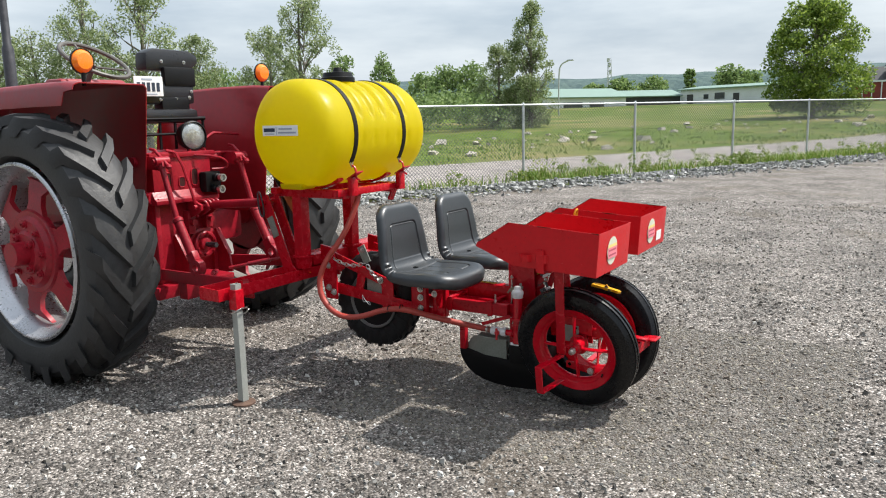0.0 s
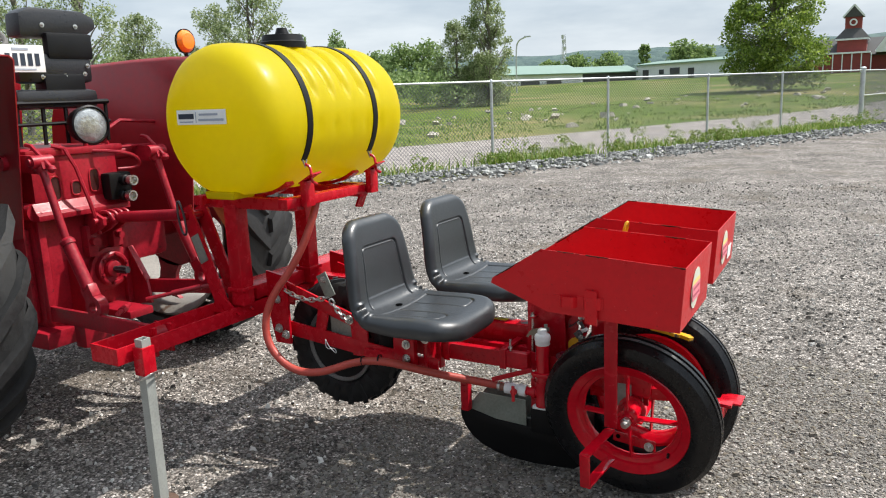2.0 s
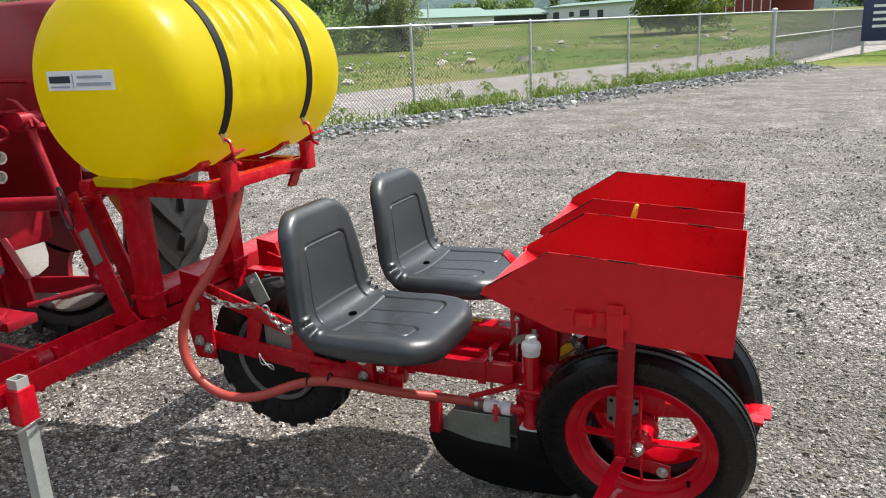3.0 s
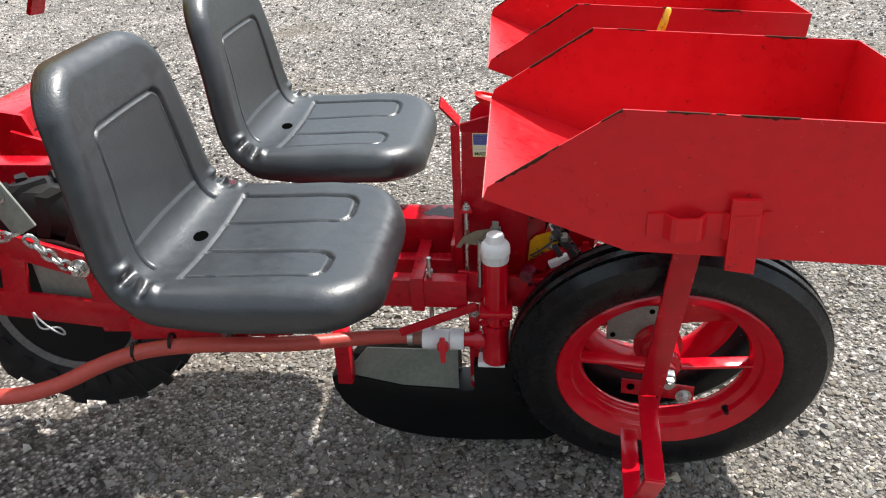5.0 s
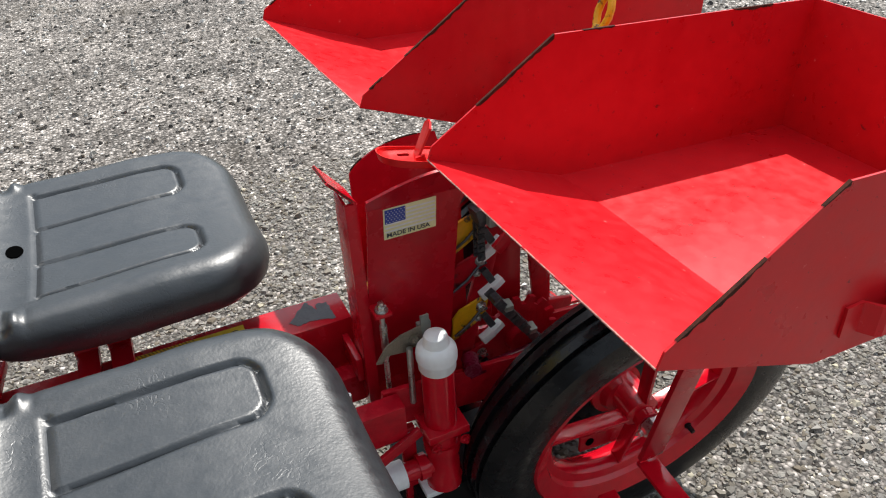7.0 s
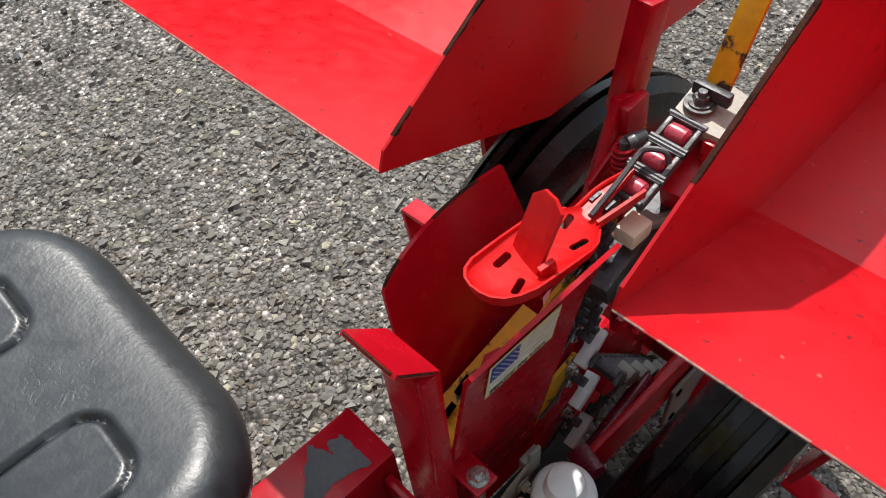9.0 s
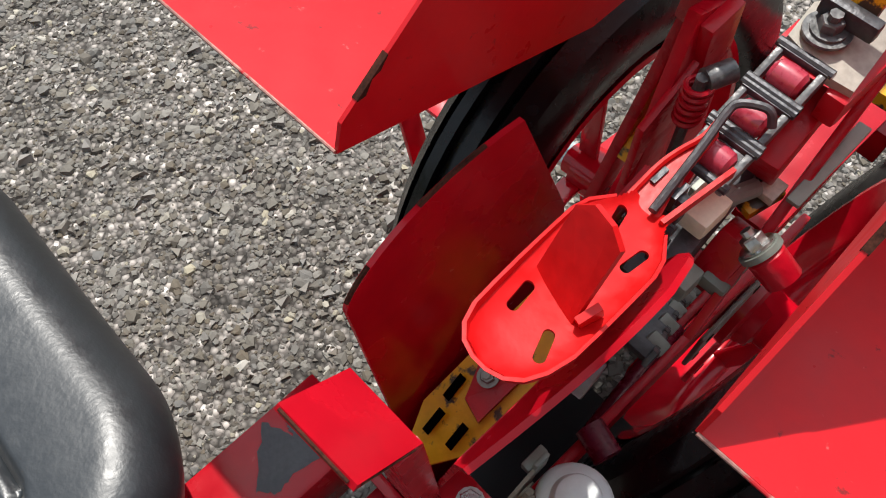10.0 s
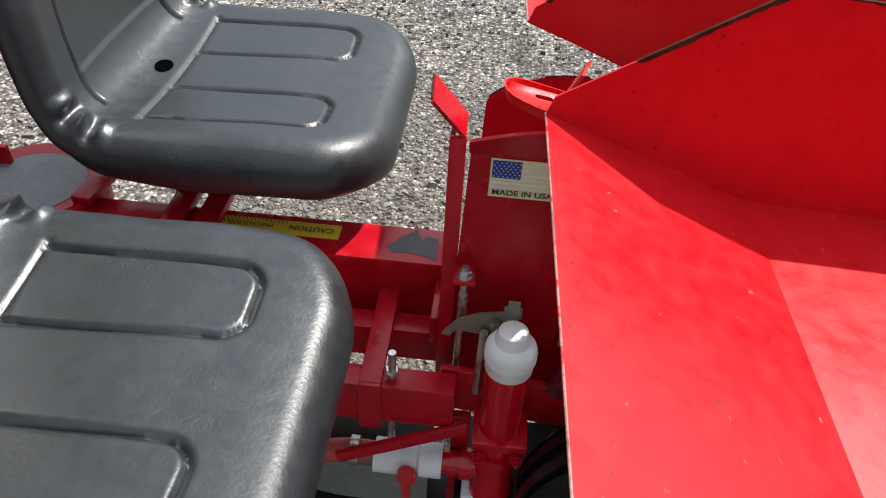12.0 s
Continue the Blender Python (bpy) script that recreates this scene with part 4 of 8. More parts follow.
def building(name, label, az0, az1, dist0, dist1, eave, top, deep, wall, roof, openings, category="building", gable=False):
    """A shed with walls, a pitched roof with overhang, and dark doors and windows set in its front."""
    x0, y0 = from_start(az0, dist0)
    x1, y1 = from_start(az1, dist1)
    u = Vector((x1 - x0, y1 - y0, 0))
    length = u.length
    u.normalize()
    n = Vector((-u.y, u.x, 0))
    if n.y < 0:
        n = -n
    z = rise(x0, y0) - 0.3
    o = Vector((x0, y0, z))
    t = thing(name, o, label, category)

    def at(a, b, h):
        return o + u * a + n * b + Vector((0, 0, h))
    bm = bmesh.new()
    for a0, b0, a1, b1 in ((0, 0, length, 0), (length, 0, length, deep), (length, deep, 0, deep), (0, deep, 0, 0)):
        bar(bm, at(a0, b0, eave / 2), at(a1, b1, eave / 2), 0.25, eave)
    for a in (0.0, length):
        plate(bm, [at(a, 0, eave), at(a, deep, eave), at(a, deep / 2, top)], 0.25)
    part("wall", bm, wall, t)
    bm = bmesh.new()
    for b0, b1 in ((-0.7, deep / 2), (deep + 0.7, deep / 2)):
        h0 = eave - 0.15
        plate(bm, [at(-0.6, b0, h0), at(length + 0.6, b0, h0), at(length + 0.6, b1, top + 0.12), at(-0.6, b1, top + 0.12)], 0.2)
    part("roof", bm, roof, t)
    for a, w, h0, h1 in openings:
        bm = bmesh.new()
        bar(bm, at(a, -0.14, (h0 + h1) / 2), at(a + w, -0.14, (h0 + h1) / 2), 0.12, h1 - h0)
        part("window" if h0 > 0.3 else "door", bm, GLASS_DARK if h0 > 0.3 else DARK_WALL, t)
    return t


building("white_shed", "long low white shed with pale green roof", -16.4, -10.6, 165, 150, 3.0, 3.4, 12, WHITE_WALL, GREEN_ROOF, ((9, 2.4, 0.8, 2.0), (1.8, 1.6, 0, 1.9), (13.5, 1.4, 0, 1.8), (6.2, 1.2, 0.9, 1.8)))
building("green_roofed_stable", "open dark stable under a green metal roof", -20.2, -16.5, 160, 165, 2.0, 3.0, 9, DARK_WALL, GREEN_ROOF, ((1, 2, 0, 2),))
building("white_stable", "white stable with green roof and dark doors", -25.8, -20.2, 140, 150, 2.3, 3.7, 10, WHITE_WALL, GREEN_ROOF, ((3.6, 4.0, 0, 1.3), (9.2, 3.2, 0, 1.3)))
building("low_shed", "low green-roofed shed half hidden by trees", -35.5, -33.2, 130, 130, 1.8, 2.6, 8, DARK_WALL, GREEN_ROOF, ())
_barn = building("red_barn", "dark red boarded barn with white trim and clock cupola", -5.6, 0.6, 140, 140, 2.9, 5.4, 10, BARN_RED, DARK_WALL, ())
_bx, _by = from_start(-3.05, 139)
_bz = rise(_bx, _by) - 0.1
part("tower", make(box, _bx - 2.0, _bx + 2.0, _by - 1, _by + 4, _bz, _bz + 4.9), BARN_RED, _barn)
part("tower_trim", make(box, _bx - 2.3, _bx + 2.3, _by - 1.2, _by + 4.2, _bz + 4.9, _bz + 5.15), WHITE_WALL, _barn)
_bm = bmesh.new()
lathe(_bm, [(0, 0), (3.4, 0), (1.5, 1.6), (0, 1.6)], (_bx, _by + 1.5, _bz + 5.15), (0, 0, 1), 4)
part("tower_roof", _bm, DARK_WALL, _barn, smooth=0)
part("cupola", make(box, _bx - 1.15, _bx + 1.15, _by + 0.4, _by + 2.6, _bz + 6.4, _bz + 8.6), BARN_RED, _barn)
_bm = bmesh.new()
prism(_bm, [(_bx - 1.5, _bz + 8.4), (_bx + 1.5, _bz + 8.4), (_bx, _bz + 10.2)], _by + 0.2, _by + 2.8)
part("cupola_roof", _bm, DARK_WALL, _barn, smooth=0)
_bm = bmesh.new()
bar(_bm, (_bx - 1.5, _by + 0.15, _bz + 8.4), (_bx, _by + 0.15, _bz + 10.2), 0.12, 0.25)
bar(_bm, (_bx + 1.5, _by + 0.15, _bz + 8.4), (_bx, _by + 0.15, _bz + 10.2), 0.12, 0.25)
part("cupola_trim", _bm, WHITE_WALL, _barn)
part("round_window", make(lathe, [(0.34, 0), (0.55, 0), (0.55, 0.15), (0.34, 0.15)], (_bx, _by + 0.38, _bz + 7.6), (0, -1, 0), 20, True), WHITE_WALL, _barn)
part("porch_roof", make(box, _bx - 5.2, _bx + 2.6, _by - 2.2, _by - 0.9, _bz + 2.85, _bz + 3.1), WHITE_WALL, _barn)
for _k in range(7):
    part("white_trim", make(box, _bx - 5.1 + _k * 1.3, _bx - 4.95 + _k * 1.3, _by - 2.1, _by - 1.95, _bz - 0.2, _bz + 2.85), WHITE_WALL, _barn)
part("porch_wall", make(box, _bx - 5.1, _bx + 2.6, _by - 1.9, _by - 1.75, _bz - 0.2, _bz + 2.85), BARN_RED, _barn)
_bm = bmesh.new()
bar(_bm, (_bx + 3.3, _by - 1.6, _bz + 3.0), (_bx + 5.3, _by - 1.6, _bz + 6.0), 0.15, 0.3)
bar(_bm, (_bx + 7.3, _by - 1.6, _bz + 3.0), (_bx + 5.3, _by - 1.6, _bz + 6.0), 0.15, 0.3)
part("gable_trim", _bm, WHITE_WALL, _barn)
_bm = bmesh.new()
prism(_bm, [(_bx + 3.3, _bz + 2.9), (_bx + 7.3, _bz + 2.9), (_bx + 5.3, _bz + 5.9)], _by - 1.4, _by + 3)
part("gable", _bm, WHITE_WALL, _barn, smooth=0)

_lx, _ly = from_start(-24.9, 95)
_lamp = thing("street_lamp", (_lx, _ly, rise(_lx, _ly)), "tall grey steel street lamp with curved arm", "street lamp")
_lz = rise(_lx, _ly)
part("pole", make(tube, [(_lx, _ly, _lz - 0.2), (_lx, _ly, _lz + 5.0), (_lx + 0.25, _ly, _lz + 6.0), (_lx + 1.3, _ly, _lz + 6.4)], 0.09, 8, 2), GALV, _lamp)
part("lamp_head", make(box, _lx + 1.1, _lx + 1.9, _ly - 0.15, _ly + 0.15, _lz + 6.32, _lz + 6.48, 0.04), GALV, _lamp)
_tx, _ty = from_start(-21.35, 700)
_mast = thing("radio_mast", (_tx, _ty, rise(_tx, _ty)), "distant grey lattice radio mast with antennas", "mast")
_tz = rise(_tx, _ty)
_bm = bmesh.new()
for _a in range(3):
    _c, _q = 3.0 * math.cos(_a * 2.094), 3.0 * math.sin(_a * 2.094)
    cyl(_bm, (_tx + _c, _ty + _q, _tz), (_tx + _c * 0.5, _ty + _q * 0.5, _tz + 42), 0.28, 6)
for _k in range(14):
    _r0 = 3.0 * (1 - _k / 28)
    for _a in range(3):
        _p = [(_tx + _r0 * math.cos(b * 2.094), _ty + _r0 * math.sin(b * 2.094), _tz + 3.1 * (_k + (b - _a))) for b in (_a, _a + 1)]
        cyl(_bm, _p[0], _p[1], 0.16, 5)
part("lattice", _bm, GALV, _mast)
for _k, _h in enumerate((30, 36, 40)):
    part("antenna", make(lathe, [(0, 0), (1.2, 0), (1.4, 3), (0, 3)], (_tx + 1.6 - _k, _ty - 1.5, _tz + _h), (0, 0, 1), 8), GALV, _mast)

# unseen dark wall added behind the camera, to dim faces and reflections turned there
_sw = thing("unseen_wall", (-1.0, -10.5, 0), "long dark boarded wall, unseen, added behind the camera to dim reflections", "wall", kind="structure")
for _k in range(60):
    part("board", make(box, -16 + 0.5 * _k, -15.51 + 0.5 * _k, -10.8, -10.5 + 0.012 * (_k % 2), -0.1, 3.4), DARK_WALL, _sw)
_sg = thing("notice_board", (4.2, 33.0, 0), "dark blue notice board on posts behind the yard", "sign board")
for _k in (0, 2.4):
    part("post", make(box, 3.0 + _k, 3.1 + _k, 33.0, 33.1, -0.05, 2.2), GALV, _sg)
part("board", make(box, 2.95, 5.55, 32.92, 32.97, 0.5, 2.15, 0.01), mat("dark_blue_board", (0.02, 0.03, 0.09), 0.5, var=0.2, scale=2), _sg)
for _k in range(4):
    part("printed_line", make(box, 3.3, 5.2 - 0.25 * _k, 32.905, 32.915, 1.75 - 0.25 * _k, 1.85 - 0.25 * _k), LABEL_WHITE, _sg)


# ---------------------------------------------------------------- tractor
TR = thing("tractor", (-3.08, 0.0, 0.0), "old dark red farm tractor with black seat, seen from behind", "tractor")
AX, AZ = -3.08, 0.785


def tyre_profile(r, rim, w, flat=0.86):
    """Half-round tyre section as (radius, along), closed."""
    h = w / 2
    return [(rim, -h * 0.55), (rim + (r - rim) * 0.2, -h * 0.9), (rim + (r - rim) * 0.5, -h), (rim + (r - rim) * 0.8, -h * 0.93), (r * 0.985, -h * flat * 0.8), (r, -h * 0.35),
            (r, h * 0.35), (r * 0.985, h * flat * 0.8), (rim + (r - rim) * 0.8, h * 0.93), (rim + (r - rim) * 0.5, h), (rim + (r - rim) * 0.2, h * 0.9), (rim, h * 0.55)]


def lug(bm, c, r, w, ang, sgn, depth=0.035, thick=0.05, sweep=0.30):
    """One slanted tractor tread bar from the middle of the tyre to its shoulder, tapering down the sidewall."""
    pts = ((0.02, 0.0, 0.0), (0.30, sweep * 0.45, 0.0), (0.46, sweep * 0.85, 0.016), (0.52, sweep * 1.0, 0.075))
    rows = []
    for k, (f, da, drop) in enumerate(pts):
        for top in (0, 1):
            row = []
            for e in (-1, 1):
                t = ang + da + e * thick * (0.62 if top else 0.95) / r
                rr = r - drop + (depth * (1 if k < 3 else 0.5) if top else -0.02)
                y = c[1] + sgn * f * w
                row.append(bm.verts.new((c[0] + rr * math.cos(t), y, c[2] + rr * math.sin(t))))
            rows.append(row)
    fs = []
    for i in range(0, len(rows) - 2, 2):
        lo0, hi0, lo1, hi1 = rows[i], rows[i + 1], rows[i + 2], rows[i + 3]
        fs += [bm.faces.new((hi0[0], hi1[0], hi1[1], hi0[1])), bm.faces.new((lo0[0], lo1[0], hi1[0], hi0[0])), bm.faces.new((hi0[1], hi1[1], lo1[1], lo0[1]))]
    fs += [bm.faces.new((rows[0][0], rows[1][0], rows[1][1], rows[0][1])), bm.faces.new((rows[-2][0], rows[-2][1], rows[-1][1], rows[-1][0]))]
    bmesh.ops.recalc_face_normals(bm, faces=fs)


def rear_wheel(x, y, out, size, width, rim, dish, rim_paint, rim_label):
    """Lugged tyre on a silver rim with a red dished centre of six openings, seen from its outer side out."""
    z, deep = size - 0.002, 0.034
    c = (x, y, z)
    bm = bmesh.new()
    r = size - deep
    lathe(bm, tyre_profile(r, rim - 0.005, width), c, (0, 1, 0), 72, True)
    tyre = part("rear_tyre", bm, RUBBER_DUSTY, TR, "dusty black tyre with deep slanted lugs")
    for k in range(22):
        a = 2 * math.pi * k / 22
        part("tread_lug", make(lug, c, r, width, a, out, deep, 0.058, 0.34), RUBBER_DUSTY, tyre)
        part("tread_lug", make(lug, c, r, width, a + math.pi / 22, -out, deep, 0.058, 0.34), RUBBER_DUSTY, tyre)
    bm = bmesh.new()
    h, q = width * 0.46, rim
    lathe(bm, [(q, h), (q + 0.010, h - 0.010), (q - 0.004, h - 0.022), (q - 0.034, h - 0.05), (q - 0.052, 0.04), (q - 0.055, -0.03), (q - 0.034, -h + 0.06), (q, -h), (q - 0.012, -h),
               (q - 0.05, -h + 0.05), (q - 0.075, -0.03), (q - 0.070, 0.04), (q - 0.052, h - 0.06), (q - 0.018, h - 0.025), (q - 0.010, h)], c, (0, out, 0), 64, True)
    part("rim", bm, rim_paint, TR, rim_label)
    bm = bmesh.new()
    f = rim / 0.59
    c = Vector((x, y + out * dish, z))
    o = Vector((0, out, 0))
    lathe(bm, [(0.0, 0.09), (0.13 * f, 0.09), (0.15 * f, 0.07), (0.22 * f, 0.07), (0.245 * f, 0.045), (0.275 * f, 0.045), (0.285 * f, 0.03), (0.285 * f, 0.0), (0, 0.0)], c, o, 40)
    centre = part("wheel_centre", bm, TRACTOR_CAST, TR, "red cast wheel centre with six openings")
    for k in range(6):
        a = 2 * math.pi * (k + 0.3) / 6
        u, v = Vector((math.cos(a), 0, math.sin(a))) * f, Vector((-math.sin(a), 0, math.cos(a))) * f
        outline = [c + u * 0.26 + v * 0.10, c + u * 0.33 + v * 0.072, c + u * 0.40 + v * 0.075, c + u * 0.46 + v * 0.12 - o * 0.03, c + u * 0.475 + v * 0.155 - o * 0.03,
                   c + u * 0.475 - v * 0.155 - o * 0.03, c + u * 0.46 - v * 0.12 - o * 0.03, c + u * 0.40 - v * 0.075, c + u * 0.33 - v * 0.072, c + u * 0.26 - v * 0.10]
        part("wheel_spoke", make(plate, [p + o * 0.015 for p in outline], 0.03, o), TRACTOR_CAST, centre)
    for k in range(8):
        a = 2 * math.pi * k / 8
        part("wheel_bolt", make(bolt, c + Vector((0.19 * f * math.cos(a), out * 0.07, 0.19 * f * math.sin(a))), o, 0.018), TRACTOR_CAST, TR)
    part("hub", make(cyl, c + o * 0.08, c + o * 0.17, 0.07, 24), TRACTOR_CAST, TR, "red wheel hub")
    for k in range(4):
        a = 0.6 + 2 * math.pi * k / 4
        part("hub_bolt", make(bolt, c + Vector((0.10 * math.cos(a), out * 0.085, 0.10 * math.sin(a))), o, 0.022), TRACTOR_CAST, TR)


rear_wheel(-2.78, -0.88, -1, 0.806, 0.38, 0.520, 0.075, SILVER_RIM, "silver painted steel rim with rust stains")
rear_wheel(AX, 1.0, 1, 0.785, 0.45, 0.59, -0.10, DUSTY_RIM, "dusty dull grey steel rim")


def fender(sy, lamp_x):
    """Flat-topped sheet fender with rolled lip over the tyre and a rear panel curving down inside."""
    yi, yo = 0.41 * sy, 0.94 * sy
    bm = bmesh.new()
    top = [(-4.35, 1.12), (-4.18, 1.45), (-3.95, 1.66), (-3.70, 1.745), (-3.2, 1.765), (-2.70, 1.775), (-2.42, 1.775), (-2.30, 1.765)]
    if sy > 0:
        top[:5] = [(-3.46, 1.28), (-3.43, 1.48), (-3.36, 1.64), (-3.25, 1.735), (-3.05, 1.765)]
    deep = [0.10, 0.10, 0.10, 0.105, 0.11, 0.115, 0.115, 0.03]
    skew = [0.0, 0.0, 0.0, 0.0, 0.0, 0.04, 0.14, 0.20] if sy < 0 else [0.0, 0.0, 0.0, 0.0, 0.0, -0.05, -0.15, -0.25]
    vs = []
    for (x, z), d, k in zip(top, deep, skew):
        vs.append([bm.verts.new(p) for p in ((x - k * 0.4, yi, z - 0.02), (x - k * 0.4, yi + 0.02 * sy, z), (x, yo - 0.045 * sy, z), (x, yo - 0.012 * sy, z - 0.012), (x, yo, z - 0.04), (x - (0.08 if d < 0.05 else 0), yo, z - d - 0.02))])
    for a, b in zip(vs, vs[1:]):
        for k in range(5):
            bm.faces.new((a[k], a[k + 1], b[k + 1], b[k]))
    # far panel's rear end is widened to cover a gap that is shade
    low = [(-4.0, 1.0), (-3.95, 0.95), (-3.8, 0.92), (-3.6, 0.92), (-3.2, 0.92), (-2.8, 0.90), (-2.50, 0.90 + 0.05 * (sy < 0)), (-2.30 - 0.16 * (sy < 0), 0.95 + 0.25 * (sy < 0))]
    if sy > 0:
        low[:5] = [(-3.40, 1.15), (-3.36, 1.05), (-3.28, 0.97), (-3.18, 0.93), (-3.02, 0.92)]
    inner = [bm.verts.new((x, yi, z)) for x, z in low]
    for i in range(len(vs) - 1):
        bm.faces.new((vs[i][0], vs[i + 1][0], inner[i + 1], inner[i]))
    bmesh.ops.recalc_face_normals(bm, faces=bm.faces)
    bmesh.ops.solidify(bm, geom=bm.faces[:], thickness=0.006)
    part("fender", bm, TRACTOR_RED, TR, "dark red sheet-metal fender", 50)
    lamp = part("turn_lamp", make(lathe, [(0, -0.03), (0.045, -0.03), (0.062, -0.012), (0.066, 0.0), (0.062, 0.012), (0.045, 0.03), (0, 0.034)], (lamp_x, 0.80 * sy, 1.885), (1, 0, 0), 24), ORANGE, TR, "round amber turn lamp")
    bm = bmesh.new()
    cyl(bm, (lamp_x, 0.80 * sy, 1.75), (lamp_x, 0.80 * sy, 1.83), 0.012, 8)
    lathe(bm, [(0.067, -0.006), (0.071, -0.006), (0.071, 0.006), (0.067, 0.006)], (lamp_x, 0.80 * sy, 1.885), (1, 0, 0), 24, True)
    ob = part("lamp_bracket", bm, BLACK, TR)


fender(-1, -2.40)
fender(1, -2.66)

# dark red that paints the shade inside the lift housing's openings
RECESS_SHADE = mat("recess_shade", (0.045, 0.008, 0.008), 0.4, var=0.4, scale=20, bump=0.3)
# rear housing: upper lift box with openings, a flanged ledge, and the lower axle box
_bm = bmesh.new()
box(_bm, -3.3, -2.50, -0.335, 0.125, 1.03, 1.315, 0.012)
part("lift_housing", _bm, TRACTOR_CAST, TR, "red cast lift housing with openings")
part("housing_lid", make(box, -3.2, -2.485, -0.36, 0.16, 1.312, 1.345, 0.008), TRACTOR_CAST, TR)
_bm = bmesh.new()
prism(_bm, [(-3.2, 1.02), (-2.455, 1.02), (-2.455, 1.045), (-2.475, 1.06), (-2.497, 1.10), (-2.505, 1.10), (-2.505, 1.045), (-3.2, 1.045)], -0.355, 0.145, bev=0.004)
part("housing_flange", _bm, TRACTOR_CAST, TR)
_bm = bmesh.new()
box(_bm, -3.3, -2.52, -0.345, 0.135, 0.48, 1.022, 0.02)
for _y in (-0.325, 0.115):
    box(_bm, -2.53, -2.495, _y - 0.018, _y + 0.018, 0.52, 1.02, 0.006)
part("axle_box", _bm, TRACTOR_CAST, TR, "red cast rear axle box with ribs")
_bm = bmesh.new()
box(_bm, -3.33, -2.77, -0.60, 0.62, 0.66, 0.90, 0.05)
cyl(_bm, (-3.08, 0.5, 0.785), (-3.08, 1.05, 0.785), 0.075, 24)
part("axle_tube", _bm, TRACTOR_CAST, TR)
for _y0, _z0, _w, _h in ((-0.226, 1.158, 0.026, 0.058), (-0.118, 1.150, 0.026, 0.034), (-0.015, 1.176, 0.028, 0.056)):
    _bm = bmesh.new()
    _o = []
    for _k in range(20):
        _a = 2 * math.pi * _k / 20
        _o.append((_y0 + _w * math.copysign(abs(math.cos(_a)) ** 0.6, math.cos(_a)), _z0 + _h * math.copysign(abs(math.sin(_a)) ** 0.6, math.sin(_a))))
    prism(_bm, _o, -2.503, -2.4985, "x")
    part("housing_opening", _bm, RECESS_SHADE, TR, "opening in the casting, its shade painted dark red")
    _bm = bmesh.new()
    tube(_bm, [(-2.498, a, b) for a, b in _o] + [(-2.498, *_o[0])], 0.0045, 6)
    part("opening_lip", _bm, TRACTOR_CAST, TR)
for _y in (-0.33, -0.26, -0.17, -0.07, 0.02, 0.10):
    part("flange_bolt", make(bolt, (-2.475, _y, 1.046), (0, 0, 1), 0.009), TRACTOR_CAST, TR)
for _y in (-0.30, -0.16, -0.02, 0.10):
    part("lid_bolt", make(bolt, (-2.52, _y, 1.345), (0, 0, 1), 0.010), TRACTOR_CAST, TR)
# shaft bearing: diamond flange, ring, bolts and the splined shaft
_bm = bmesh.new()
prism(_bm, [(0.005 + 0.108 * math.cos(a) * (1 + 0.22 * max(0, math.cos(2 * a - 1.2))), 0.722 + 0.108 * math.sin(a) * (1 + 0.22 * max(0, math.cos(2 * a - 1.2)))) for a in np.linspace(0, 2 * math.pi, 33)[:-1]], -2.522, -2.490, "x", 0.004)
part("bearing_flange", _bm, TRACTOR_CAST, TR)
_bm = bmesh.new()
lathe(_bm, [(0, 0), (0.088, 0), (0.088, 0.03), (0.080, 0.036), (0.068, 0.036), (0.062, 0.014), (0.045, 0.012), (0.040, 0.036), (0.030, 0.040), (0, 0.040)], (-2.490, 0.005, 0.722), (1, 0, 0), 36)
part("pto_cover", _bm, TRACTOR_CAST, TR, "round red drive cover with bolts")
for _k in range(6):
    _a = _k * 1.047 + 0.3
    part("cover_bolt", make(bolt, (-2.456, 0.005 + 0.074 * math.cos(_a), 0.722 + 0.074 * math.sin(_a)), (1, 0, 0), 0.008), TRACTOR_CAST, TR)
_bm = bmesh.new()
cyl(_bm, (-2.45, 0.005, 0.722), (-2.355, 0.005, 0.722), 0.015, 12)
for _k in range(6):
    _a = _k * 1.047
    bar(_bm, (-2.43, 0.005 + 0.016 * math.cos(_a), 0.722 + 0.016 * math.sin(_a)), (-2.357, 0.005 + 0.016 * math.cos(_a), 0.722 + 0.016 * math.sin(_a)), 0.007, 0.005)
part("pto_shaft", _bm, DARK_STEEL, TR, "splined steel drive shaft")
# guards beside the shaft and the lugs below
for _y in (-0.20, 0.135):
    _bm = bmesh.new()
    plate(_bm, [(-2.52, _y, 0.80), (-2.49, _y, 0.81), (-2.38, _y, 0.64), (-2.36, _y, 0.52), (-2.52, _y, 0.50)], 0.014)
    bar(_bm, (-2.49, _y, 0.812), (-2.38, _y, 0.642), 0.034, 0.010, (1, 0, 0.6), 0.002)
    part("shaft_guard", _bm, TRACTOR_CAST, TR)
# top-link bracket: stacked lugs, pins and springs on the ledge
_bm = bmesh.new()
for _y in (-0.085, -0.02, 0.045):
    prism(_bm, [(-2.50, 0.90), (-2.42, 0.93), (-2.36, 0.965), (-2.36, 1.0), (-2.42, 1.025), (-2.50, 1.022)], _y - 0.011, _y + 0.011, bev=0.004)
cyl(_bm, (-2.40, -0.12, 0.985), (-2.40, 0.085, 0.985), 0.016, 14)
part("link_bracket", _bm, TRACTOR_CAST, TR)
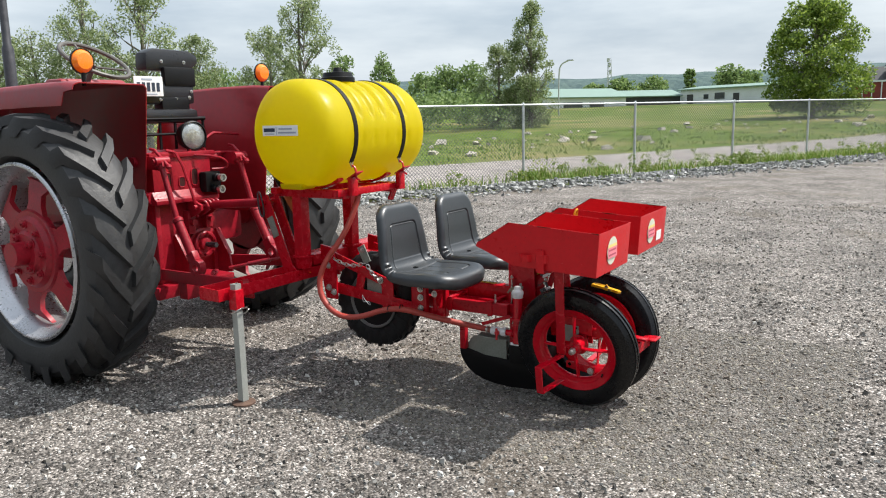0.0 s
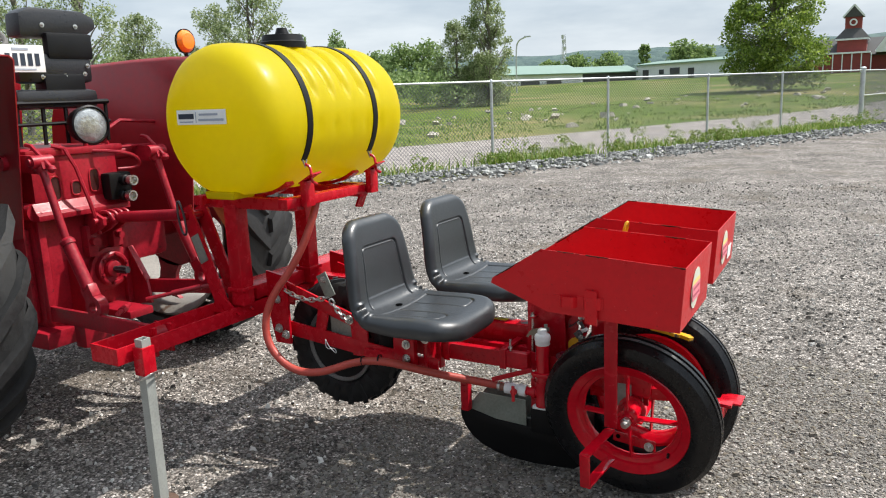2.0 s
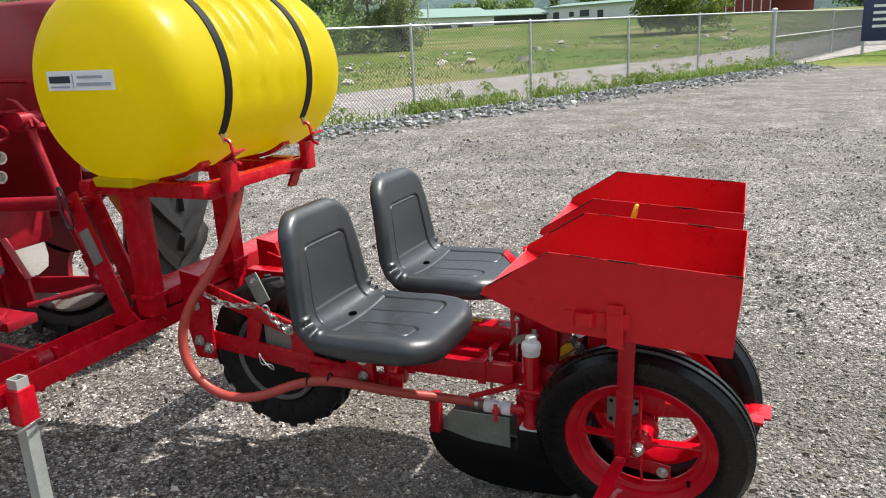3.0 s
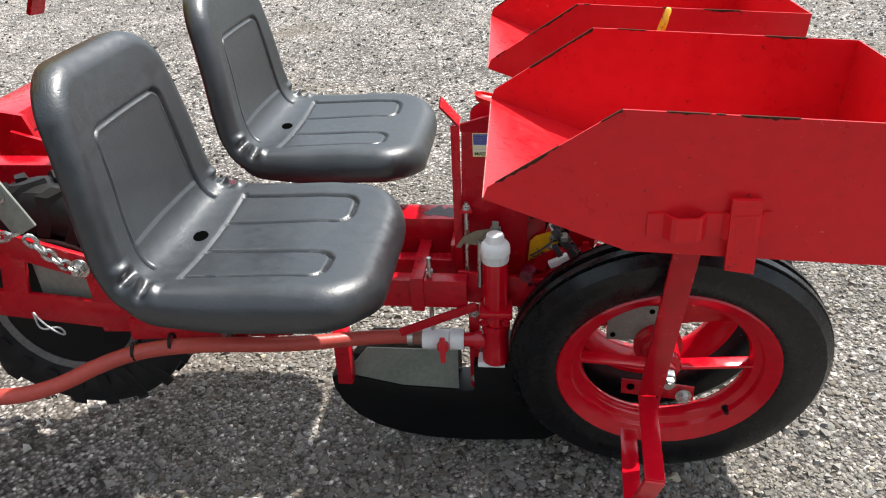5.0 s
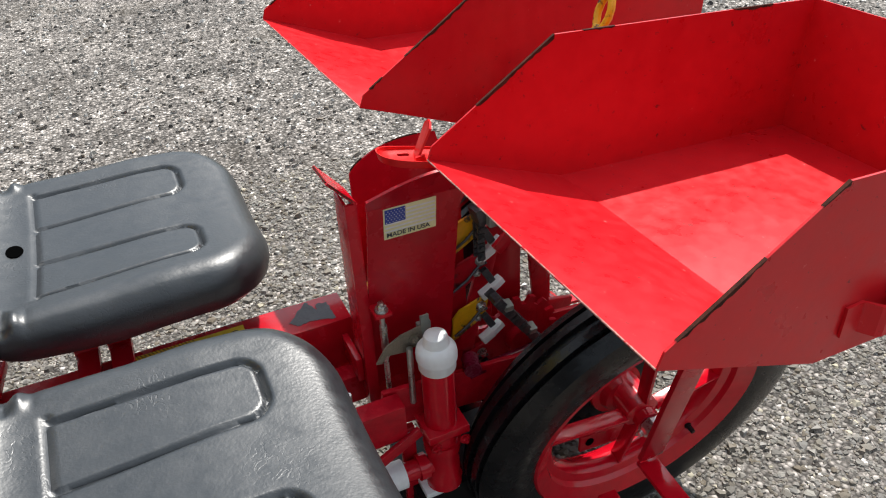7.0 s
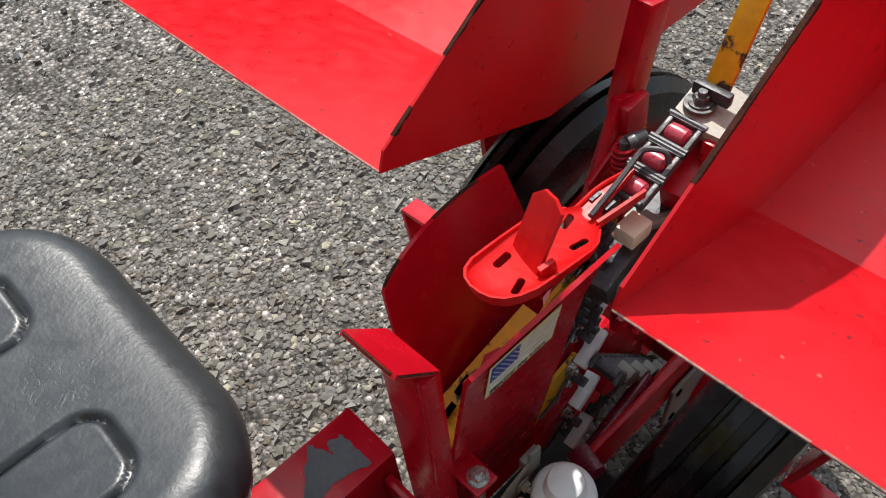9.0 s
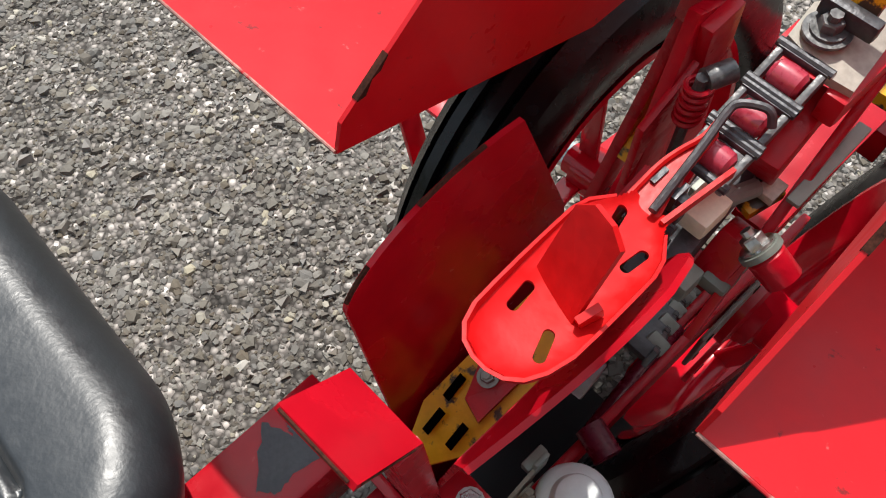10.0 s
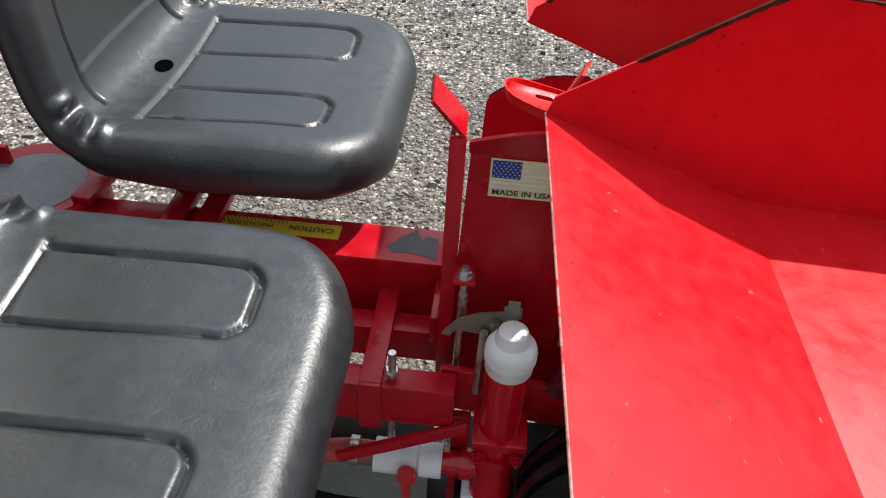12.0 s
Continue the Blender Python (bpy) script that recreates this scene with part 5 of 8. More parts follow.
for _k in range(4):
    _bm = bmesh.new()
    tube(_bm, [(-2.44, -0.07 + 0.034 * _k, 0.99), (-2.40, -0.07 + 0.034 * _k, 1.03), (-2.355, -0.06 + 0.034 * _k, 1.025), (-2.34, -0.05 + 0.034 * _k, 0.985)], 0.009, 8, 2)
    part("spring_leaf", _bm, TRACTOR_CAST, TR)
for _y0, _y1, _z0, _z1, _r in ((-0.115, -0.055, 0.80, 0.96, 0.022), (0.03, 0.09, 0.83, 0.95, 0.018)):
    _bm = bmesh.new()
    box(_bm, -2.53, -2.47, _y0, _y1, _z0, _z1, 0.012)
    cyl(_bm, (-2.475, (_y0 + _y1) / 2, (_z0 + _z1) / 2), (-2.44, (_y0 + _y1) / 2, (_z0 + _z1) / 2), _r, 14)
    part("sensing_block", _bm, TRACTOR_CAST, TR)
# rocker shaft, lift arms with ball levers, lift rods and lower links
_bm = bmesh.new()
cyl(_bm, (-2.56, -0.44, 1.295), (-2.56, 0.36, 1.295), 0.034, 16)
part("rocker_shaft", _bm, TRACTOR_CAST, TR)
for _y, _s in ((-0.36, -1), (0.27, 1)):
    _bm = bmesh.new()
    plate(_bm, [(-2.60, _y, 1.26), (-2.60, _y, 1.335), (-2.42, _y, 1.325), (-2.345, _y, 1.30), (-2.335, _y, 1.27), (-2.40, _y, 1.245)], 0.034)
    cyl(_bm, (-2.375, _y - 0.05, 1.300), (-2.375, _y + 0.05, 1.300), 0.030, 16)
    cyl(_bm, (-2.375, _y + _s * 0.05, 1.300), (-2.375, _y + _s * 0.062, 1.300), 0.018, 12)
    part("lift_arm", _bm, TRACTOR_CAST, TR)
    _bm = bmesh.new()
    tube(_bm, [(-2.47, _y, 1.375), (-2.43, _y, 1.370), (-2.32, _y + 0.01, 1.275)], 0.010, 8)
    lathe(_bm, [(0, -0.020), (0.014, -0.014), (0.020, 0), (0.014, 0.014), (0, 0.020)], (-2.315, _y + 0.01, 1.268), (0, 0, 1), 12)
    part("crank_lever", _bm, TRACTOR_CAST, TR)
    _bm = bmesh.new()
    cyl(_bm, (-2.375, _y, 1.285), (-2.262, _y, 0.94), 0.018, 14)
    lathe(_bm, [(0, 0), (0.034, 0), (0.034, 0.03), (0.022, 0.05), (0, 0.05)], (-2.385, _y, 1.295), (0.31, 0, -0.95), 16)
    cyl(_bm, (-2.262, _y, 0.945), (-2.15, _y, 0.735), 0.029, 16)
    lathe(_bm, [(0, 0), (0.024, 0), (0.033, 0.012), (0.033, 0.03), (0.028, 0.03), (0, 0.03)], (-2.265, _y, 0.955), (0.47, 0, -0.88), 16)
    part("lift_rod", _bm, TRACTOR_CAST, TR, "worn red lift rod with screw sleeve")
    _bm = bmesh.new()
    lathe(_bm, [(0.026, -0.022), (0.052, -0.022), (0.052, 0.022), (0.026, 0.022)], (-2.105, _y, 0.655), (0, 1, 0), 24, True)
    bar(_bm, (-2.155, _y, 0.745), (-2.125, _y, 0.69), 0.046, 0.07, (1, 0, 0), 0.008)
    part("rod_eye", _bm, TRACTOR_CAST, TR)
    _bm = bmesh.new()
    bar(_bm, (-2.75, _y + _s * -0.06, 0.56), (-1.66, _s * 0.42, 0.60), 0.022, 0.075, bev=0.006)
    cyl(_bm, (-1.66, _s * 0.42 - 0.03, 0.60), (-1.66, _s * 0.42 + 0.03, 0.60), 0.045, 16)
    part("lower_link", _bm, TRACTOR_CAST, TR, "flat red lower hitch link")
_bm = bmesh.new()
cyl(_bm, (-2.47, 0.0, 0.985), (-1.76, -0.04, 1.04), 0.021, 12)
cyl(_bm, (-2.33, -0.007, 0.996), (-1.88, -0.033, 1.031), 0.028, 14)
part("top_link", _bm, TRACTOR_CAST, TR, "red adjustable top link between tractor and toolbar")
_bm = bmesh.new()
tube(_bm, [(-1.82, -0.10, 1.10), (-1.78, -0.12, 1.11), (-1.76, -0.12, 1.05), (-1.76, -0.11, 0.96), (-1.80, -0.10, 0.95), (-1.82, -0.10, 1.02), (-1.82, -0.10, 1.10)], 0.005, 6, 2)
part("pin_ring", _bm, DARK_STEEL, TR)
_bm = bmesh.new()
box(_bm, -2.50, -2.43, 0.02, 0.15, 1.07, 1.205, 0.012)
for _z in (1.09, 1.165):
    lathe(_bm, [(0, 0), (0.028, 0), (0.028, 0.03), (0.023, 0.035), (0.023, 0.05), (0, 0.05)], (-2.43, 0.085 + (_z - 1.1) * 0.2, _z), (1, 0, 0), 16)
part("hydraulic_block", _bm, BLACK, TR, "black hydraulic outlet block")
for _z in (1.09, 1.165):
    _bm = bmesh.new()
    lathe(_bm, [(0, 0), (0.017, 0), (0.026, 0.004), (0.026, 0.035), (0.018, 0.035), (0.018, 0.01), (0, 0.01)], (-2.381, 0.085 + (_z - 1.1) * 0.2, _z), (1, 0, 0), 18)
    part("coupler", _bm, STEEL, TR, "steel hydraulic coupler")
_bm = bmesh.new()
tube(_bm, [(-2.56, -0.10, 1.33), (-2.40, 0.10, 1.31), (-2.39, 0.18, 1.27), (-2.42, 0.20, 1.22), (-2.46, 0.10, 1.22)], 0.008, 7, 2)
tube(_bm, [(-2.50, -0.22, 1.36), (-2.46, -0.16, 1.34), (-2.40, -0.10, 1.0), (-2.42, -0.08, 0.92)], 0.010, 7, 1)
tube(_bm, [(-2.56, 0.06, 1.38), (-2.56, 0.22, 1.46), (-2.52, 0.46, 1.44)], 0.010, 7)
cyl(_bm, (-2.50, -0.2, 1.33), (-2.50, 0.36, 1.325), 0.009, 8)
part("control_rod", _bm, TRACTOR_CAST, TR)
_bm = bmesh.new()
cyl(_bm, (-2.75, -0.34, 1.06), (-2.50, -0.34, 1.06), 0.042, 18)
box(_bm, -2.85, -2.56, -0.38, -0.345, 0.52, 0.98, 0.015)
box(_bm, -2.72, -2.42, -0.42, -0.16, 0.42, 0.50, 0.012)
box(_bm, -2.60, -2.25, -0.09, 0.05, 0.50, 0.540, 0.01)
box(_bm, -2.33, -2.25, -0.34, -0.20, 0.43, 0.55, 0.008)
part("drawbar_frame", _bm, TRACTOR_CAST, TR, "heavy red drawbar frame under the housing")
for _y0, _y1 in ((0.05, 0.30), (-0.05, -0.34)):
    _bm = bmesh.new()
    cyl(_bm, (-2.3, _y0, 0.565), (-2.0, _y1, 0.625), 0.010, 10)
    cyl(_bm, (-2.2, _y0 + (_y1 - _y0) * 0.33, 0.585), (-2.09, _y0 + (_y1 - _y0) * 0.7, 0.607), 0.016, 12)
    part("check_rod", _bm, TRACTOR_CAST, TR)

# rear work lamp
_bm = bmesh.new()
lathe(_bm, [(0, -0.10), (0.05, -0.10), (0.085, -0.05), (0.096, 0.0), (0.098, 0.028), (0.090, 0.034), (0.086, 0.02), (0, 0.015)], (-2.54, 0.02, 1.445), (1, -0.12, 0.02), 36)
cyl(_bm, (-2.58, 0.02, 1.36), (-2.58, 0.02, 1.26), 0.012, 8)
part("work_lamp", _bm, BLACK, TR, "round black rear work lamp")
_bm = bmesh.new()
lathe(_bm, [(0, 0.038), (0.04, 0.036), (0.07, 0.030), (0.088, 0.020), (0.088, 0.01), (0, 0.01)], (-2.54, 0.02, 1.445), (1, -0.12, 0.02), 36)
part("work_lamp_lens", _bm, LENS, TR, "ribbed clear glass lens")

# seat
_bm = bmesh.new()
box(_bm, -3.05, -2.63, -0.27, 0.17, 1.53, 1.625, 0.035)
part("seat_cushion", _bm, BLACK_VINYL, TR, "grey-black vinyl seat cushion")
_bm = bmesh.new()
box(_bm, -2.75, -2.67, -0.22, 0.18, 1.655, 1.80, 0.03)
part("seat_back", _bm, BLACK_VINYL, TR)
_bm = bmesh.new()
prism(_bm, [(-0.17, 1.875), (0.17, 1.875), (0.255, 1.93), (0.25, 1.985), (0.18, 2.015), (-0.10, 2.02), (-0.165, 1.99)], -2.82, -2.70, "x", 0.025)
part("headrest", _bm, BLACK_VINYL, TR, "black padded upper backrest")
_bm = bmesh.new()
box(_bm, -2.71, -2.66, -0.06, 0.19, 1.77, 1.90, 0.02)
box(_bm, -2.75, -2.655, -0.10, 0.12, 1.55, 1.70, 0.015)
part("seat_bracket", _bm, BLACK, TR)
for _y, _z in ((-0.05, 1.935), (0.13, 1.935)):
    part("seat_bolt", make(bolt, (-2.70, _y, _z), (1, 0, 0), 0.008), STEEL, TR)
for _y, _z in ((-0.10, 1.685), (0.02, 1.69), (0.13, 1.70), (0.15, 1.74)):
    part("seat_bolt", make(bolt, (-2.668, _y, _z), (1, 0, 0), 0.008), STEEL, TR)
_bm = bmesh.new()
for _y in (-0.28, -0.15, -0.03, 0.09, 0.20):
    cyl(_bm, (-2.64, _y, 1.36), (-2.66, _y + 0.02, 1.57), 0.010, 8)
cyl(_bm, (-2.64, -0.30, 1.56), (-2.64, 0.22, 1.56), 0.013, 8)
cyl(_bm, (-2.64, -0.30, 1.46), (-2.64, 0.22, 1.46), 0.009, 8)
part("seat_frame", _bm, BLACK, TR, "black wire frame under the seat")
# number plate with bars in place of its characters
_pl = part("number_plate", make(box, -2.626, -2.620, -0.325, -0.112, 1.705, 1.83, 0.002), LABEL_WHITE, TR, "white number plate with dark bars")
for _k in range(5):
    part("plate_bar", make(box, -2.6195, -2.618, -0.305 + 0.036 * _k, -0.282 + 0.036 * _k, 1.735, 1.792), LABEL_INK, _pl)
part("plate_bar", make(box, -2.6195, -2.618, -0.27, -0.19, 1.806, 1.817), LABEL_GREY, _pl)
part("plate_bar", make(box, -2.6195, -2.618, -0.28, -0.16, 1.715, 1.722), LABEL_GREY, _pl)
# steering wheel, dash, exhaust, hood
_bm = bmesh.new()
_c, _n = Vector((-3.34, -0.11, 1.975)), Vector((0.52, 0.12, 0.85)).normalized()
_u, _v = _n.orthogonal().normalized(), None
_v = _n.cross(_u)
tube(_bm, [_c + (_u * math.cos(a * 0.2618) + _v * math.sin(a * 0.2618)) * 0.235 for a in range(25)], 0.015, 8)
for _k in range(3):
    _a = _k * 2.094 + 0.5
    cyl(_bm, _c - _n * 0.05, _c + (_u * math.cos(_a) + _v * math.sin(_a)) * 0.22, 0.008, 6)
cyl(_bm, _c - _n * 0.5, _c - _n * 0.03, 0.02, 10)
part("steering_wheel", _bm, mat("faded_wheel_rubber", (0.10, 0.092, 0.08), 0.5, var=0.2, scale=8), TR, "faded grey-brown steering wheel")
_bm = bmesh.new()
prism(_bm, [(-3.75, 1.25), (-3.50, 1.25), (-3.42, 1.70), (-3.55, 1.86), (-3.75, 1.86)], -0.26, 0.26, bev=0.03)
box(_bm, -5.55, -3.75, -0.26, 0.26, 1.15, 1.72, 0.06)
part("hood", _bm, TRACTOR_RED, TR, "dark red bonnet and dash")
_bm = bmesh.new()
box(_bm, -5.3, -3.3, -0.20, 0.20, 0.62, 1.16, 0.04)
part("engine_block", _bm, TRACTOR_CAST, TR)
part("exhaust_pipe", make(lathe, [(0, 0), (0.045, 0), (0.045, 0.45), (0.032, 0.48), (0.032, 1.3), (0.026, 1.3), (0.026, 1.2), (0, 1.2)], (-4.67, 0.0, 1.70), (0, 0, 1), 18), DARK_STEEL, TR, "upright steel exhaust pipe")
part("air_cap", make(lathe, [(0, 0), (0.05, 0), (0.05, 0.06), (0.03, 0.08), (0.03, 0.11), (0, 0.12)], (-4.1, -0.03, 1.72), (0, 0, 1), 14), BLACK, TR)
for _s in (-1, 1):
    _bm = bmesh.new()
    lathe(_bm, tyre_profile(0.40, 0.22, 0.17), (-5.2, _s * 0.62, 0.40), (0, 1, 0), 40, True)
    part("front_tyre", _bm, RUBBER_DUSTY, TR)
    part("front_rim", make(lathe, [(0, 0.04), (0.2, 0.04), (0.225, 0.08), (0.225, -0.08), (0, -0.04)], (-5.2, _s * 0.62, 0.40), (0, 1, 0), 30), SILVER_RIM, TR)
part("front_axle", make(box, -5.28, -5.12, -0.6, 0.6, 0.42, 0.62, 0.03), TRACTOR_CAST, TR)
part("foot_platform", make(box, -3.9, -3.2, -0.40, 0.40, 0.92, 0.95, 0.01), TRACTOR_CAST, TR)

# ---------------------------------------------------------------- toolbar with tank cradle and stand
TB = thing("toolbar", (-1.55, 0.3, 0.0), "red welded steel toolbar frame with tank cradle on stand", "implement frame")
_bm = bmesh.new()
prism(_bm, [(-1.645, 0.585), (-1.495, 0.585), (-1.495, 0.65), (-1.503, 0.65), (-1.503, 0.595), (-1.637, 0.595), (-1.637, 0.655), (-1.645, 0.655)], -0.725, 1.15, bev=0.001)
plate(_bm, [(-1.645, -0.722, 0.587), (-1.50, -0.722, 0.587), (-1.50, -0.722, 0.65), (-1.645, -0.722, 0.655)], 0.008)
part("channel_bar", _bm, RED, TB, "bright red channel crossbar")
_bm = bmesh.new()
box(_bm, -1.64, -1.50, 0.02, 1.05, 0.655, 0.72, 0.006)
part("upper_bar", _bm, RED, TB)
for _y in (-0.065, 0.385):
    _bm = bmesh.new()
    box(_bm, -1.535, -1.465, _y - 0.035, _y + 0.035, 0.655, 1.10, 0.005)
    box(_bm, -1.545, -1.455, _y - 0.045, _y + 0.045, 0.72, 0.735, 0.002)
    part("cradle_leg", _bm, RED, TB)
for _y in (-0.065, 0.385):
    part("cradle_beam", make(box, -1.66, -1.14, _y - 0.03, _y + 0.03, 1.085, 1.135, 0.004), RED, TB)
for _x in (-1.64, -1.16):
    part("cradle_rail", make(box, _x - 0.025, _x + 0.025, -0.14, 0.47, 1.10, 1.14, 0.004), RED, TB)


def cradle_strap(y):
    """Curved saddle under the tank with upright ears that hold the strap hooks."""
    bm = bmesh.new()
    arc = [(-1.38 + 0.322 * math.cos(a), 1.455 + 0.322 * math.sin(a)) for a in np.linspace(math.radians(248), math.radians(304), 15)]
    arc2 = [(-1.38 + 0.308 * math.cos(a), 1.455 + 0.308 * math.sin(a)) for a in np.linspace(math.radians(304), math.radians(248), 15)]
    prism(bm, arc + arc2, y - 0.022, y + 0.022)
    for x0, x1 in ((-1.13, -1.10), (-1.66, -1.63)):
        box(bm, x0, x1, y - 0.028, y + 0.028, 1.10, 1.205, 0.004)
    bar(bm, (-1.135, y, 1.197), (-1.045, y - 0.02, 1.240), 0.05, 0.006, (-0.5, 0, 1))
    part("saddle", bm, RED, TB)
    bm = bmesh.new()
    tube(bm, [(-1.118, y, 1.272), (-1.100, y + 0.008, 1.262), (-1.088, y, 1.235), (-1.082, y - 0.01, 1.205), (-1.070, y + 0.01, 1.190)], 0.006, 8, 1)
    part("strap_hook", bm, RED, TB)


cradle_strap(-0.035)
cradle_strap(0.415)
_bm = bmesh.new()
bar(_bm, (-1.30, 0.43, 1.115), (-1.16, 0.43, 1.115), 0.05, 0.05)
bar(_bm, (-1.165, 0.43, 1.12), (-1.20, 0.42, 1.03), 0.05, 0.01, (1, 0, 0))
part("hose_hook", _bm, RED, TB)
# mast to the top link with its grey tag, and brace
_bm = bmesh.new()
for _y in (-0.085, 0.0):
    bar(_bm, (-1.785, _y, 1.075), (-1.57, _y - 0.03, 0.64), 0.014, 0.07, (1, 0, 0), 0.003)
    plate(_bm, [(-1.64, _y - 0.03, 0.62), (-1.48, _y - 0.03, 0.62), (-1.60, _y - 0.03, 0.72)], 0.012)
cyl(_bm, (-1.775, -0.11, 1.04), (-1.775, 0.03, 1.04), 0.02, 12)
part("hitch_mast", _bm, RED, TB)
part("grey_tag", make(bar, (-1.725, -0.103, 0.955), (-1.668, -0.111, 0.84), 0.004, 0.048, (1, 0, 0)), GREY_SHEET, TB, "small blank pale label plate")
part("timber_brace", make(bar, (-1.66, -0.02, 1.09), (-1.52, -0.02, 0.90), 0.012, 0.045, (1, 0, 0)), mat("rusty_orange_flat", (0.42, 0.10, 0.02), 0.6, var=0.3, scale=12, bump=0.3), TB, "rusty orange flat brace")
for _s in (-1, 1):
    for _o in (-0.035, 0.045):
        part("hitch_lug", make(bar, (-1.66, _s * 0.42 + _o, 0.64), (-1.66, _s * 0.42 + _o, 0.52), 0.014, 0.10, (1, 0, 0), 0.003), RED, TB)
# parking stand
_bm = bmesh.new()
box(_bm, -1.480, -1.424, -0.670, -0.614, 0.535, 0.645, 0.003)
part("stand_sleeve", _bm, RED, TB)
_bm = bmesh.new()
for _a in ((-1.472, -1.467, -0.662, -0.622), (-1.437, -1.432, -0.662, -0.622), (-1.467, -1.437, -0.662, -0.657), (-1.467, -1.437, -0.627, -0.622)):
    box(_bm, *_a, 0.02, 0.675)
part("stand_leg", _bm, STAND_ZINC, TB, "galvanised square stand leg")
part("stand_foot", make(lathe, [(0, 0), (0.064, 0), (0.064, 0.009), (0.03, 0.016), (0, 0.016)], (-1.452, -0.642, 0.002), (0, 0, 1), 20), mat("rusty_plate", (0.11, 0.065, 0.045), 0.8, var=0.4, scale=20, bump=0.4), TB, "rusty round foot plate")
part("stand_pin", make(tube, [(-1.42, -0.60, 0.54), (-1.40, -0.66, 0.55), (-1.42, -0.69, 0.53), (-1.47, -0.69, 0.52), (-1.49, -0.65, 0.51), (-1.44, -0.60, 0.50), (-1.41, -0.60, 0.53)], 0.004, 6, 2), STEEL, TB)

# ---------------------------------------------------------------- water tank
WT = thing("water_tank", (-1.38, 0.34, 1.15), "bright yellow ribbed plastic water tank strapped in cradle", "tank")
TX, TZ, TRAD, TY0, TY1 = -1.38, 1.455, 0.305, -0.27, 0.685


def tank_body(bm):
    n = 72
    rows = []
    ys = [(0.0, 0.0), (0.16, -0.02), (0.225, -0.008), (0.262, 0.012), (0.288, 0.04), (0.301, 0.075), (TRAD, 0.12)]
    line = [(r, TY0 + d) for r, d in ys] + [(TRAD, TY0 + 0.12 + 0.715 * k / 61) for k in range(1, 61)] + [(r, TY1 - d) for r, d in ys[::-1]]
    for r, y in line:
        ring = []
        for k in range(n):
            a = 2 * math.pi * k / n
            rr = r
            if TY0 + 0.24 < y < TY1 - 0.16 and r == TRAD:
                up = math.sin(a)
                side = abs(math.cos(a))
                wave = 0.5 + 0.5 * math.cos((y - 0.245) * 2 * math.pi / 0.108)
                # long grooves over the top, short ones low on the flanks
                over, low = min(1, max(0, (up - 0.22) * 7)), min(1, max(0, 1 - abs(up + 0.12) * 7))
                rr -= (0.021 * over + 0.013 * low) * wave ** 3
            ring.append(Vector((TX + rr * math.cos(a), y, TZ + rr * math.sin(a))))
        rows.append(ring)
    vs = [[bm.verts.new(p) for p in ring] for ring in rows[1:-1]]
    for a, b in zip(vs, vs[1:]):
        for k in range(n):
            bm.faces.new((a[k], a[(k + 1) % n], b[(k + 1) % n], b[k]))
    bm.faces.new(vs[0])
    bm.faces.new(vs[-1])
    bmesh.ops.recalc_face_normals(bm, faces=bm.faces)


_bm = bmesh.new()
tank_body(_bm)
prism(_bm, [(-1.465, 1.147), (-1.315, 1.147), (-1.305, 1.178), (-1.475, 1.178)], TY0 + 0.02, TY0 + 0.14, bev=0.008)
part("tank_shell", _bm, TANK_YELLOW, WT, smooth=50)
_bm = bmesh.new()
lathe(_bm, [(0, 0), (0.10, 0), (0.10, 0.025), (0.092, 0.03), (0.085, 0.055), (0.03, 0.06), (0.022, 0.085), (0, 0.085)], (TX, 0.185, TZ + TRAD - 0.012), (0, 0, 1), 28)
part("filler_cap", _bm, BLACK, WT, "black screw filler cap")
for _y in (-0.035, 0.415):
    _bm = bmesh.new()
    prism(_bm, [(TX + 0.309 * math.cos(a), TZ + 0.309 * math.sin(a)) for a in np.linspace(math.radians(-33), math.radians(213), 47)] + [(TX + 0.3045 * math.cos(a), TZ + 0.3045 * math.sin(a)) for a in np.linspace(math.radians(213), math.radians(-33), 47)], _y - 0.016, _y + 0.016)
    part("strap", _bm, BLACK, WT, "black hold-down strap")
    part("strap_eye", make(tube, [(TX + 0.262, _y - 0.012, TZ - 0.166), (TX + 0.262, _y, TZ - 0.195), (TX + 0.262, _y + 0.012, TZ - 0.166)], 0.004, 6), STEEL, WT)
_lb = part("maker_label", make(box, -1.535, -1.268, TY0 - 0.026, TY0 - 0.0225, 1.448, 1.505), LABEL_WHITE, WT, "small white printed maker label")
for _x0, _x1, _z0, _z1, _m in ((-1.525, -1.44, 1.470, 1.490, LABEL_INK), (-1.43, -1.427, 1.455, 1.497, LABEL_GREY), (-1.41, -1.31, 1.482, 1.490, LABEL_GREY), (-1.415, -1.28, 1.461, 1.470, LABEL_GREY), (-1.52, -1.445, 1.456, 1.461, LABEL_GREY)):
    part("printed_bar", make(box, _x0, _x1, TY0 - 0.0275, TY0 - 0.0262, _z0, _z1), _m, _lb)


